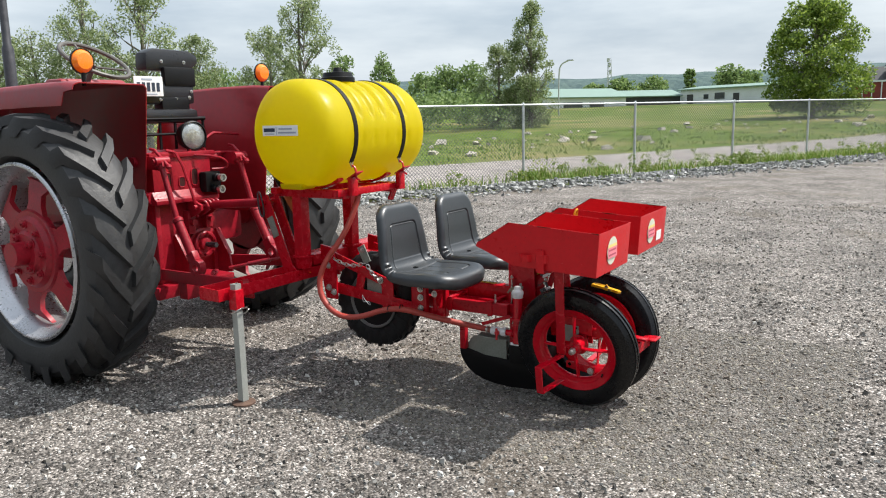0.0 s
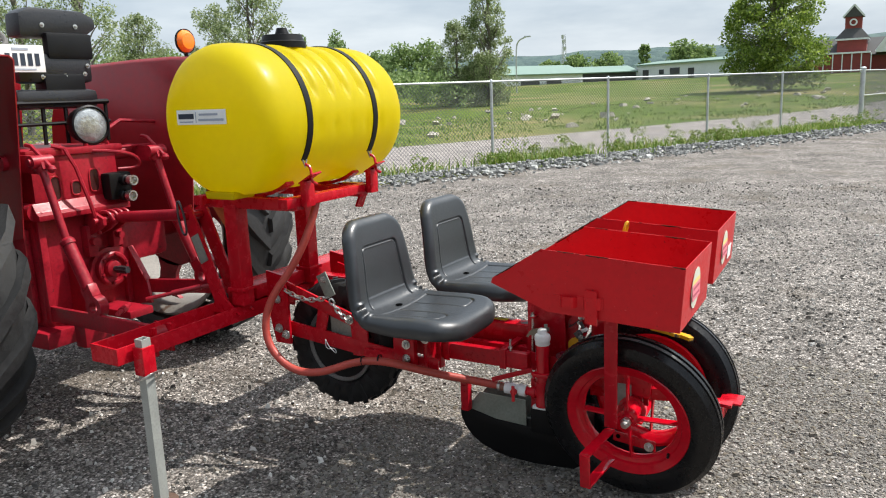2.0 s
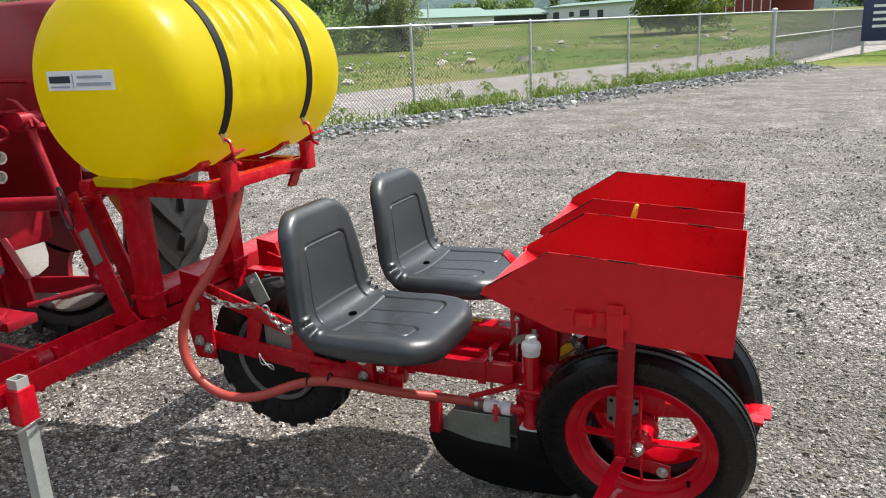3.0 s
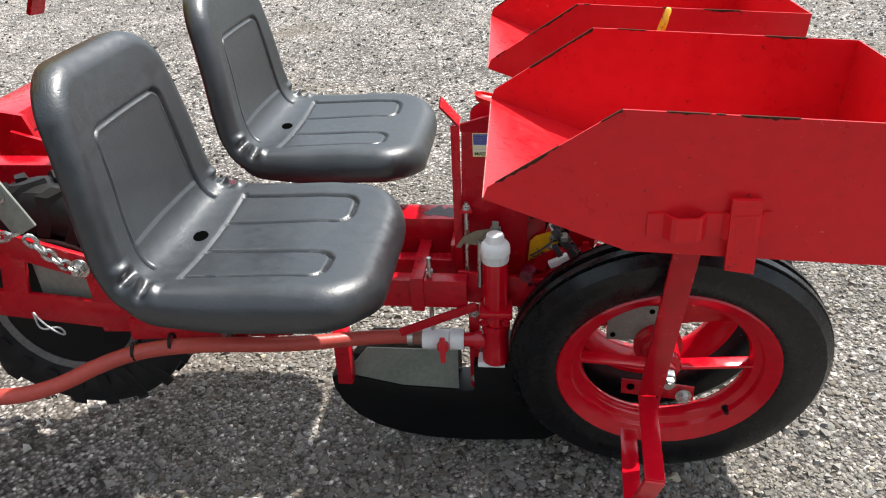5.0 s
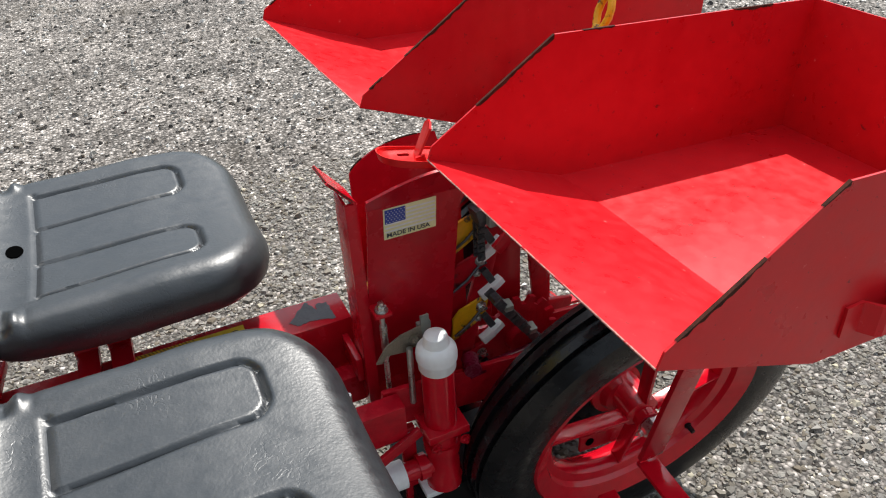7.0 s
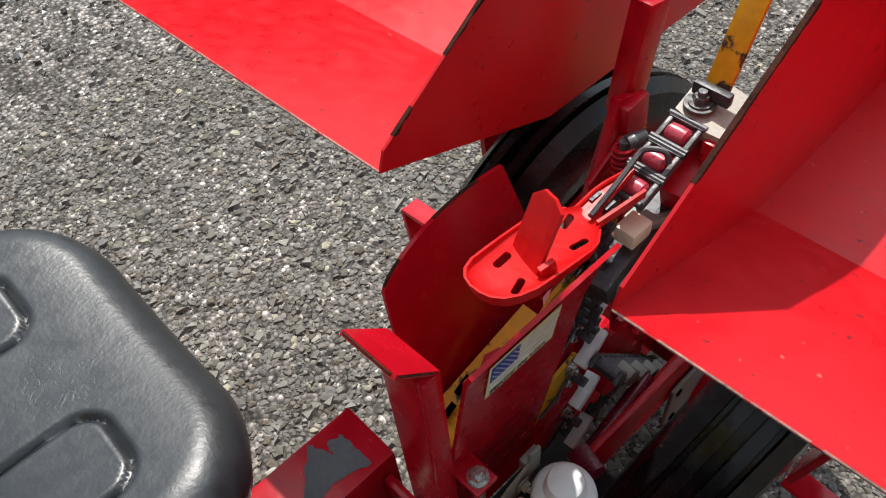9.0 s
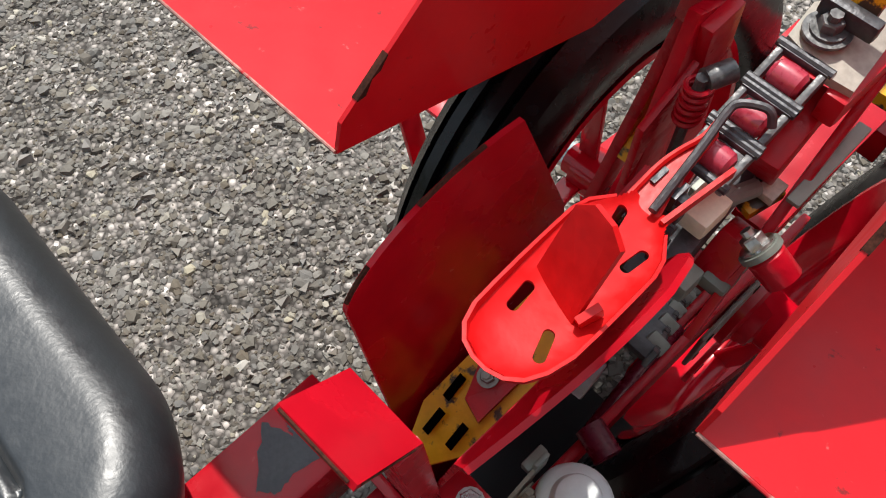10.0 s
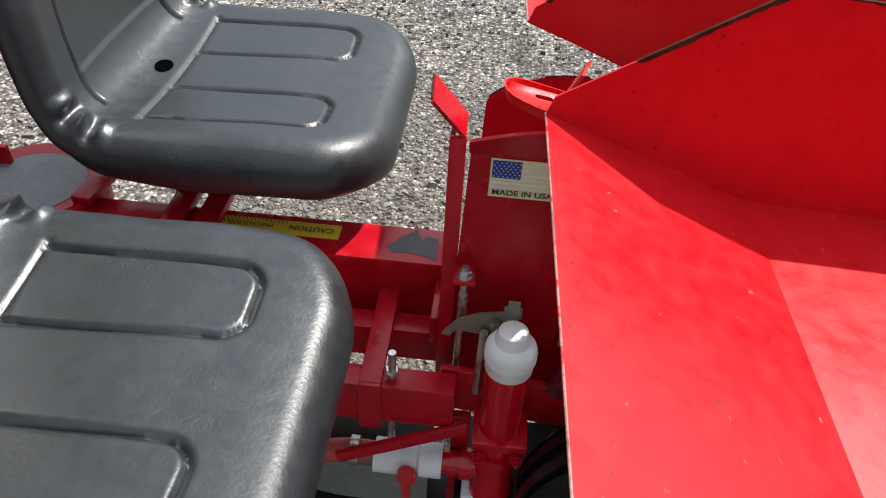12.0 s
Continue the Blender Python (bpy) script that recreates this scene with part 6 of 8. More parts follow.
# ---------------------------------------------------------------- operator seats
def seat_mesh(bm):
    """Moulded pan seat: one padded sheet with a rounded outline, rolled edges, pressed seams and folds at the bend. Origin on the ground under the pan, facing +x."""
    line = [(0.372, 0.704), (0.340, 0.714), (0.30, 0.719), (0.20, 0.721), (0.08, 0.715), (0.005, 0.713), (-0.034, 0.722), (-0.054, 0.752), (-0.064, 0.81), (-0.070, 0.875), (-0.080, 0.945), (-0.092, 1.008), (-0.100, 1.042), (-0.108, 1.072)]
    half = [0.212, 0.219, 0.225, 0.231, 0.231, 0.228, 0.224, 0.218, 0.211, 0.203, 0.193, 0.182, 0.175, 0.167]
    xs, zs = np.array([p[0] for p in line]), np.array([p[1] for p in line])
    lens = np.concatenate([[0.0], np.cumsum(np.hypot(np.diff(xs), np.diff(zs)))])
    total = lens[-1]
    # the same line with its bend eased into a sweep
    fine = np.linspace(-0.08, total + 0.08, 760)
    fx = np.interp(fine, lens, xs) + np.where(fine < 0, -fine * 0.96, 0) - np.where(fine > total, (fine - total) * 0.23, 0)
    fz = np.interp(fine, lens, zs) + np.where(fine < 0, fine * 0.26, 0) + np.where(fine > total, (fine - total) * 0.97, 0)
    kernel = np.exp(-((np.arange(-60, 61) * (fine[1] - fine[0]) / 0.015) ** 2) / 2)
    kernel /= kernel.sum()
    fx, fz, fine = np.convolve(fx, kernel, "valid"), np.convolve(fz, kernel, "valid"), fine[60:-60]
    ns, nu = 230, 160
    s_bend, s_back0, s_back1 = lens[6], lens[8], lens[12]

    def seam(s, y, x):
        def near(v, c, w=0.0036):
            return math.exp(-(((v - c) / w) ** 2))
        a = abs(y)
        if s < s_bend - 0.01:
            # two long pressed panels that close in round ends towards the front, and a cross seam
            mid, hw = 0.104, 0.050 - 0.02 * (x - 0.03)
            q = abs(a - mid)
            front, corner = 0.266, 0.028
            if x < front - corner:
                d = q - hw
            elif q < hw - corner:
                d = x - front
            else:
                d = math.hypot(max(x - front + corner, 0), max(q - hw + corner, 0)) - corner
            v = near(d, 0) if x > 0.032 else 0.0
            # the panels stand slightly lower than the cushion round them
            if x > 0.032 and d < 0:
                v = max(v, 0.14 * min(1, -d / 0.008))
            return max(v, 0.6 * near(x, 0.032, 0.0042) if a < 0.165 else 0.0)
        side, top = 0.128 - 0.10 * (s - s_back0), s_back1 - 0.085
        if s < top - 0.02:
            d = a - side
        else:
            d = math.hypot(max(s - top + 0.02, 0), max(a - side + 0.02, 0)) - 0.02 if a > side - 0.02 else s - top
        return max(near(d, 0), 0.34 * min(1, max(0, -d / 0.010)) if s > s_bend + 0.05 else 0)
    rows, normals = [], []
    for i in range(ns + 1):
        f = i / ns
        s = total * (0.55 * f + 0.45 * (1 - math.cos(math.pi * f)) / 2)
        x, z = np.interp(s, fine, fx), np.interp(s, fine, fz)
        x1, z1 = np.interp(min(s + 0.008, total), fine, fx), np.interp(min(s + 0.008, total), fine, fz)
        x0, z0 = np.interp(max(s - 0.008, 0), fine, fx), np.interp(max(s - 0.008, 0), fine, fz)
        t = Vector((x1 - x0, 0, z1 - z0)).normalized()
        nrm = Vector((t.z, 0, -t.x))
        w = np.interp(s, lens, half)
        end = min(s, total - s)
        corner = 0.115 if s < s_bend else 0.08
        roll = float(np.interp(s, (s_bend - 0.16, s_bend - 0.03, s_bend + 0.05), (0.050, 0.036, 0.036)))
        reach = w if end > corner else w - corner + math.sqrt(max(corner ** 2 - (corner - end) ** 2, 0))
        row = []
        for k in range(nu + 1):
            u = -1 + 2 * k / nu
            y = reach * (0.45 * u + 0.55 * math.sin(u * math.pi / 2))
            side = w - abs(y)
            if side < corner and end < corner:
                d = corner - math.hypot(corner - side, corner - end)
            else:
                d = min(side, end)
            d = max(d, 0.0)
            drop = 0.0 if d > roll else roll * (1 - math.sqrt(max(1 - (1 - d / roll) ** 2, 0)))
            dish = 0.012 * min(abs(y) / 0.17, 1.25) ** 2
            fold = 0.0
            if abs(s - s_bend) < 0.06 and side < roll * 1.4:
                fold = 0.0100 * math.cos((s - s_bend) * 2 * math.pi / 0.040) * min(1, (roll * 1.4 - side) / 0.02) * min(1, d / 0.012) * math.cos((s - s_bend) / 0.06 * math.pi / 2)
            h = dish - drop - 0.0078 * seam(s, y, x) + fold
            row.append(bm.verts.new(Vector((x, y, z)) + nrm * h))
        rows.append(row)
        normals.append(nrm)
    for a, b in zip(rows, rows[1:]):
        for k in range(nu):
            bm.faces.new((a[k], a[k + 1], b[k + 1], b[k]))
    # the rim turned down all round, then a hollow underside
    loop = [(v, normals[0]) for v in rows[0]] + [(r[-1], n) for r, n in zip(rows, normals)][1:] + [(v, normals[-1]) for v in reversed(rows[-1][:-1])] + [(r[0], n) for r, n in zip(rows, normals)][-2:0:-1]
    last = [v for v, _ in loop]
    for depth, inward in ((0.014, 0.000), (0.024, 0.006), (0.022, 0.022)):
        ring = []
        for v, n in loop:
            c = Vector((v.co.x, 0, v.co.z))
            to = (c - v.co)
            step = to.normalized() * min(inward, to.length * 0.5) if to.length > 1e-6 else Vector()
            if n.z > 0.9 and v.co.x > 0.25:
                # the front edge tucks back under its round nose
                step.x -= inward * 1.2 * min((v.co.x - 0.25) / 0.08, 1.0)
            ring.append(bm.verts.new(v.co - n * depth * float(np.interp(n.z, (0.1, 0.4, 0.9, 0.995), (0.55, 0.35, 0.4, 1.0))) + step))
        m = len(loop)
        for i in range(m):
            bm.faces.new((last[i], last[(i + 1) % m], ring[(i + 1) % m], ring[i]))
        last = ring
    right_side = last[nu:nu + ns + 1]
    left_side = [last[0]] + last[:nu + ns + nu - 1:-1][:ns]
    for i in range(ns):
        q = [right_side[i], right_side[i + 1], left_side[i + 1], left_side[i]]
        if len(set(q)) == 4:
            bm.faces.new(q)
    bmesh.ops.recalc_face_normals(bm, faces=bm.faces)


def operator_seat(x, y, label):
    t = thing("operator_seat", (x, y, 0), label, "seat", "planter seats")
    bm = bmesh.new()
    seat_mesh(bm)
    top = max((v.co for v in bm.verts if abs(v.co.y) < 0.004 and abs(v.co.x - 0.002) < 0.004), key=lambda p: p.z).copy()
    ob = new("seat_shell", mesh_of("seat_shell", bm, VINYL, 60))
    ob.parent = t
    bm = bmesh.new()
    lathe(bm, [(0, -0.004), (0.011, -0.004), (0.0125, 0.0), (0.012, 0.0012), (0, 0.0012)], (0.002, 0.0, top.z + 0.0008), (0.15, 0, 1), 24)
    bmesh.ops.scale(bm, vec=(1.0, 1.45, 1), verts=bm.verts)
    ob = new("drain_hole", mesh_of("drain_hole", bm, HOLE_SHADE))
    ob.parent = t
    for sy in (-0.07, 0.07):
        bm = bmesh.new()
        bar(bm, (-0.10, sy, 0.655), (0.22, sy, 0.655), 0.04, 0.03, bev=0.003)
        ob = new("seat_rail", mesh_of("seat_rail", bm, RED))
        ob.parent = t
    return t


SEAT_X = -0.722
near_seat = operator_seat(SEAT_X, 0.0, "dark grey moulded vinyl seat facing the trays")
copy_thing(near_seat, pose(SEAT_X - 0.006, 0.573, 0))


# ---------------------------------------------------------------- seedling trays
TRAY_RED = mat("tray_red", (0.51, 0.006, 0.011), 0.33, var=0.085, scale=4.5, bump=0.05, bump_scale=70, coat=0.0, spec=0.32, spots=((0.60, 0.12, 0.11), 0.67, 90), worn=((0.17, 0.012, 0.012), 0.64, 75))
EDGE_WEAR = mat("chipped_edge", (0.050, 0.016, 0.010), 0.9, var=0.7, scale=60, bump=0.4, bump_scale=90, spec=0.15)


# rubbed metal whose pale tone also paints the highlight along the lip
LIP_WEAR_HIGHLIGHT = mat("rubbed_lip_highlight", (0.34, 0.17, 0.14), 0.45, metal=0.3, var=0.5, scale=25, spots=((0.45, 0.01, 0.015), 0.52, 40))


def chip_run(bm, tray):
    """Links one unbroken run of chipped edge under its tray and gives a fresh bmesh."""
    if len(bm.verts):
        bmesh.ops.remove_doubles(bm, verts=bm.verts, dist=0.00005)
        part("chipped_edge", bm, EDGE_WEAR, tray, "edge worn to bare rusty metal")
        return bmesh.new()
    return bm


def seedling_tray(x, y0, y1, turn, label):
    """Folded sheet tray: two cut-off sides, a rear panel, a flat floor and a spout rising to the lip."""
    t = thing("seedling_tray", (x, (y0 + y1) / 2, 0.80), label, "tray", "seedling trays")
    tip, knee, rt, rb, bend = (x - 0.192, 0.912), (x - 0.015, 1.035), (x + 0.432, 1.004), (x + 0.418, 0.806), (x + 0.005, 0.832)
    up = (tip[0] + 0.006, tip[1] + 0.017)
    th = 0.0024
    for y in (y0, y1):
        part("side_panel", make(prism, [tip, up, knee, rt, rb, bend], y - th / 2, y + th / 2), TRAY_RED, t)
    bm = bmesh.new()
    plate(bm, [(rt[0], y0, rt[1]), (rt[0], y1, rt[1]), (rb[0], y1, rb[1]), (rb[0], y0, rb[1])], th)
    part("rear_panel", bm, TRAY_RED, t)
    bm = bmesh.new()
    plate(bm, [(bend[0], y0, bend[1] + 0.003), (rb[0], y0, rb[1] + 0.003), (rb[0], y1, rb[1] + 0.003), (bend[0], y1, bend[1] + 0.003)], th)
    part("floor_panel", bm, TRAY_RED, t)
    bm = bmesh.new()
    plate(bm, [(tip[0], y0, tip[1]), (bend[0], y0, bend[1] + 0.003), (bend[0], y1, bend[1] + 0.003), (tip[0], y1, tip[1])], th)
    part("spout", bm, TRAY_RED, t, "spout faded where seedlings slide")
    part("bare_lip_highlight", make(cyl, (tip[0] - 0.0004, y0, tip[1] + 0.0006), (tip[0] - 0.0004, y1, tip[1] + 0.0003), 0.0010, 8), LIP_WEAR_HIGHLIGHT, t, "lip rubbed to bare metal, with its edge highlight painted pale")
    rng = random.Random(int(y0 * 1000))
    for y in (y0, y1):
        for p, q in ((up, knee), (knee, rt)):
            # bare metal worn along the edge, in ragged slivers of changing depth
            bm = bmesh.new()
            d = math.hypot(q[0] - p[0], q[1] - p[1])
            n = int(d / 0.006)
            phase = rng.uniform(0, 6)
            depth = []
            for k in range(n + 1):
                w = math.sin(k * 0.11 + phase) + math.sin(k * 0.31 + 2 * phase) * 0.7 + rng.uniform(-0.6, 0.6) - (-0.9 if p is up else 0.5) - (1.5 if p is up and k < 0.08 * n else 0)
                depth.append(max(0.0, min(0.0050, 0.0028 * w)))
            for k in range(n):
                if depth[k] + depth[k + 1] < 0.0004:
                    bm = chip_run(bm, t)
                    continue
                a = [p[i] + (q[i] - p[i]) * k / n for i in (0, 1)]
                b = [p[i] + (q[i] - p[i]) * (k + 1) / n for i in (0, 1)]
                c = th / 2 + 0.0005
                vs = [bm.verts.new(v) for v in ((a[0], y - c, a[1] + 0.0006), (b[0], y - c, b[1] + 0.0006), (b[0], y - c, b[1] - depth[k + 1] - 0.0004), (a[0], y - c, a[1] - depth[k] - 0.0004),
                                                (a[0], y + c, a[1] + 0.0006), (b[0], y + c, b[1] + 0.0006), (b[0], y + c, b[1] - 0.7 * depth[k + 1] - 0.0004), (a[0], y + c, a[1] - 0.7 * depth[k] - 0.0004))]
                for f in ((0, 1, 2, 3), (5, 4, 7, 6), (4, 5, 1, 0), (3, 2, 6, 7)):
                    bm.faces.new([vs[m] for m in f])
            chip_run(bm, t).free()
    # round picture sticker on the rear panel
    yc = y0 + (y1 - y0) * 0.42
    xr = (rt[0] + rb[0]) / 2 + th / 2 + 0.002
    st = part("round_sticker", make(lathe, [(0, 0), (0.066, 0), (0.066, 0.001), (0, 0.001)], (xr, yc, 0.905), (1, 0, -0.07), 32), LABEL_PALE, t, "round cream sticker with yellow top and pink middle")
    bm = bmesh.new()
    prism(bm, [(yc + 0.058 * math.cos(a), 0.915 + 0.050 * math.sin(a)) for a in np.linspace(0.15, math.pi - 0.15, 14)], xr + 0.0024, xr + 0.0032, "x")
    part("sticker_top", bm, LABEL_STRAW, st)
    part("sticker_middle", make(box, xr + 0.0016, xr + 0.0030, yc - 0.060, yc + 0.060, 0.872, 0.922), LABEL_PINK, st)
    for z in (0.909, 0.887):
        part("sticker_bar", make(box, xr + 0.0022, xr + 0.0036, yc - 0.046, yc + 0.046, z - 0.004, z + 0.004), LABEL_PLUM, st)
    t.rotation_euler = (0, 0, radians(turn))
    return t


near_tray = seedling_tray(0.0, -0.235, 0.190, 1.6, "open bright red sheet-metal tray above the press wheels")
far_tray = seedling_tray(-0.034, 0.386, 0.868, 2.4, "open bright red sheet-metal tray above the press wheels")
part("small_white_label", make(plate, [(0.3895, 0.700, 0.835), (0.3895, 0.790, 0.835), (0.3933, 0.790, 0.888), (0.3933, 0.700, 0.888)], 0.0012), LABEL_WHITE, far_tray, "small torn white label")
# strap loops that hold the near tray to its strut
def strap_loop(x0, x1, x2, x3, z0, z1, d):
    """A flat strap bent out into an open pocket between x1 and x2."""
    o, s = -0.2366, 0.0032
    line = [(x0, 0), (x1 - 0.006, 0), (x1 + 0.002, d * 0.8), (x1 + 0.007, d), (x2 - 0.007, d), (x2 - 0.002, d * 0.8), (x2 + 0.006, 0), (x3, 0)]
    inner = [(x + (s * 0.7 if i in (2, 3) else -s * 0.7 if i in (4, 5) else 0), o - max(y, 0.0)) for i, (x, y) in enumerate(line)]
    outer = [(x + (-s * 0.3 if i in (1, 2) else s * 0.3 if i in (5, 6) else 0), o - y - s) for i, (x, y) in enumerate(line)]
    bm = bmesh.new()
    for i in range(len(line) - 1):
        prism(bm, [inner[i], inner[i + 1], outer[i + 1], outer[i]], z0, z1, "z")
    bmesh.ops.remove_doubles(bm, verts=bm.verts, dist=0.0001)
    return bm


part("mounting_loop", strap_loop(0.028, 0.056, 0.098, 0.126, 0.856, 0.891, 0.017), TRAY_RED, near_tray)
part("mounting_loop", strap_loop(0.1265, 0.134, 0.172, 0.188, 0.854, 0.893, 0.012), TRAY_RED, near_tray)
_bm = bmesh.new()
plate(_bm, [(0.132, -0.246, 0.915), (0.171, -0.246, 0.914), (0.173, -0.250, 0.806), (0.134, -0.250, 0.812)], 0.007, (0, 1, 0))
part("mounting_tongue", _bm, TRAY_RED, near_tray)

# ---------------------------------------------------------------- transplanter
TP = thing("transplanter", (-0.3, 0.275, 0.0), "red two-seat seedling transplanter with black press wheels", "planter")
CL = 0.275


def press_wheel(side):
    """Ribbed smooth tyre on a red dished rim with four flat spokes; the tops lean apart."""
    lean = radians(11 if side < 0 else 7.5)
    ax = Vector((0, side * math.cos(lean), -math.sin(lean)))
    c = Vector((0.162, CL - 0.108, 0.345)) if side < 0 else Vector((0.167, 0.466, 0.345))
    bm = bmesh.new()
    r, rim, h = 0.328, 0.222, 0.052
    prof = [(rim, -h * 0.75), (rim + 0.02, -h * 0.98), (rim + 0.06, -h * 1.04), (rim + 0.085, -h * 0.92), (r - 0.012, -h * 0.72), (r - 0.004, -h * 0.56), (r - 0.012, -h * 0.52), (r - 0.012, -h * 0.44),
            (r - 0.001, -h * 0.40), (r, -h * 0.14), (r - 0.010, -h * 0.11), (r - 0.010, h * 0.11), (r, h * 0.14), (r - 0.001, h * 0.40), (r - 0.012, h * 0.44), (r - 0.012, h * 0.52),
            (r - 0.004, h * 0.56), (r - 0.012, h * 0.72), (rim + 0.085, h * 0.92), (rim + 0.06, h * 1.04), (rim + 0.02, h * 0.98), (rim, h * 0.75)]
    lathe(bm, prof, c, ax, 72, True)
    w = part("press_wheel", bm, RUBBER_NEW, TP, "shiny black ribbed press wheel on red rim")
    bm = bmesh.new()
    lathe(bm, [(0.224, 0.046), (0.229, 0.041), (0.224, 0.035), (0.213, 0.032), (0.209, 0.021), (0.198, 0.018), (0.194, 0.005), (0.184, 0.001), (0.180, -0.006), (0.186, -0.012), (0.200, -0.018), (0.205, -0.03), (0.224, -0.046),
               (0.214, -0.046), (0.196, -0.033), (0.176, -0.016), (0.172, -0.008), (0.172, 0.004), (0.178, 0.014), (0.192, 0.02), (0.196, 0.03), (0.214, 0.04)], c, ax, 64, True)
    part("rim", bm, RED_GLOSS, w, "glossy red pressed rim")
    for k in range(4):
        a = k * math.pi / 2
        d = (Vector((1, 0, 0)) * math.cos(a) + ax.cross(Vector((1, 0, 0))) * math.sin(a)).normalized()
        bm = bmesh.new()
        bar(bm, c + d * 0.03 + ax * 0.012, c + d * 0.178 + ax * 0.0, 0.028, 0.007, ax.cross(d), 0.002)
        part("spoke", bm, RED_GLOSS, w)
    bm = bmesh.new()
    lathe(bm, [(0, -0.05), (0.032, -0.05), (0.034, 0.02), (0.022, 0.025), (0.022, 0.04), (0, 0.04)], c, ax, 20)
    part("hub", bm, RED_GLOSS, w)
    bm = bmesh.new()
    cyl(bm, c + ax * 0.0, c + ax * 0.075, 0.010, 12)
    hexnut(bm, c + ax * 0.042, ax, 0.019, 0.016)
    hexnut(bm, c + ax * 0.060, ax, 0.015, 0.012)
    part("axle_nut", bm, STEEL, w, "steel axle nut")
    bm = bmesh.new()
    a = radians(-42)
    q = c + (Vector((1, 0, 0)) * math.cos(a) + ax.cross(Vector((1, 0, 0))) * math.sin(a)) * 0.192
    cyl(bm, q + ax * 0.002, q + ax * 0.022, 0.0075, 12)
    cyl(bm, q + ax * 0.022, q + ax * 0.036, 0.0048, 10)
    part("valve", bm, BLACK, w, "black rubber valve stem")
    return w


press_wheel(-1)
press_wheel(1)

# strut outside the near wheel, and its foot loop
for _s in (-1, 1):
    _bm = bmesh.new()
    _y = lambda d: CL + _s * d + (0.084 if _s > 0 else 0)
    bar(_bm, (0.150, _y(0.295), 0.812), (0.122, _y(0.205), 0.33), 0.010, 0.046, (1, 0, 0), 0.002)
    bar(_bm, (0.150, _y(0.295), 0.800), (0.155, _y(0.44), 0.800), 0.046, 0.010, (0, 0, 1), 0.002)
    part("tray_strut", _bm, RED, TP)
    _bm = bmesh.new()
    _q = [(0.118, _y(0.20), 0.318), (0.105, _y(0.43), 0.318), (0.085, _y(0.37), 0.168), (0.098, _y(0.135), 0.168)]
    for _k, (_a, _b) in enumerate(zip(_q, _q[1:])):
        bar(_bm, _a, _b, 0.036, 0.009, (0, _s, 0) if _k == 1 else (0, 0, 1), 0.002)
    part("foot_loop", _bm, RED_GLOSS, TP)

# wheel yoke between the wheels and rear tab
for _y in (0.235, 0.315):
    part("yoke_arm", make(bar, (-0.28, _y, 0.475), (0.22, _y, 0.43), 0.010, 0.075, bev=0.003), RED_CAST, TP, "red fork arm between the press wheels")
    part("axle_hanger", make(bar, (0.15, _y, 0.395), (0.15, _y, 0.33), 0.012, 0.08, (1, 0, 0)), RED_CAST, TP)
part("wheel_axle", make(bar, (0.155, 0.17, 0.345), (0.158, 0.46, 0.345), 0.03, 0.03, bev=0.004), RED_CAST, TP)
_bm = bmesh.new()
bar(_bm, (0.20, 0.275, 0.42), (0.50, 0.275, 0.403), 0.05, 0.012, (0, 0, 1), 0.002)
box(_bm, 0.455, 0.520, 0.33, 0.425, 0.378, 0.386, 0.002)
box(_bm, 0.44, 0.465, 0.23, 0.43, 0.33, 0.384, 0.003)
part("rear_tab", _bm, RED, TP)
_bp = part("bearing_plate", make(box, 0.045, 0.150, 0.222, 0.228, 0.352, 0.440, 0.003), GREY_SHEET, TP, "grey bearing plate with bolt holes")
for _x, _z in ((0.058, 0.428), (0.058, 0.366), (0.137, 0.428), (0.137, 0.366)):
    part("plate_hole", make(lathe, [(0, 0), (0.006, 0), (0.006, 0.001), (0, 0.001)], (_x, 0.2215, _z), (0, -1, 0), 12), HOLE_SHADE, _bp)
part("hub_flange", make(lathe, [(0, 0), (0.052, 0), (0.052, 0.010), (0.040, 0.014), (0.036, 0.03), (0.026, 0.034), (0.026, 0.05), (0, 0.05)], (0.155, 0.222, 0.345), (0, -1, 0), 28), RED, TP, "red bearing flange")
part("lower_tab", make(prism, [(0.085, 0.212), (0.245, 0.196), (0.245, 0.234), (0.085, 0.250)], 0.212, 0.219, bev=0.002), RED, TP)
part("tab_hole", make(lathe, [(0, 0), (0.009, 0), (0.009, 0.001), (0, 0.001)], (0.105, 0.2115, 0.232), (0, -1, 0), 14), HOLE_SHADE, TP)
part("tab_bolt", make(bolt, (0.222, 0.211, 0.212), (0, -1, 0), 0.012), STEEL, TP)
part("inner_arm", make(bar, (-0.02, 0.255, 0.385), (0.33, 0.255, 0.415), 0.012, 0.045, (0, 0, 1), 0.003), RED, TP)

# long beam with scraped patch and caution label
_bm = bmesh.new()
box(_bm, -1.22, -0.275, 0.355, 0.430, 0.475, 0.575, 0.004)
part("main_beam", _bm, RED, TP)
_bm = bmesh.new()
_rng = random.Random(3)
_o = []
_edge = ((-0.332, 0.425), (-0.371, 0.384), (-0.356, 0.369), (-0.340, 0.375), (-0.300, 0.362), (-0.300, 0.410), (-0.318, 0.412), (-0.321, 0.398))
for (_x0, _y0), (_x1, _y1) in zip(_edge, _edge[1:] + _edge[:1]):
    for _k in range(7):
        _o.append((_x0 + (_x1 - _x0) * _k / 7 + _rng.uniform(-0.0016, 0.0016), _y0 + (_y1 - _y0) * _k / 7 + _rng.uniform(-0.0016, 0.0016)))
prism(_bm, _o, 0.5752, 0.5757, "z")
part("scraped_patch", _bm, mat("bare_primer", (0.085, 0.085, 0.09), 0.7, var=0.25, scale=20, bump=0.3), TP, "grey patch where paint has worn off")
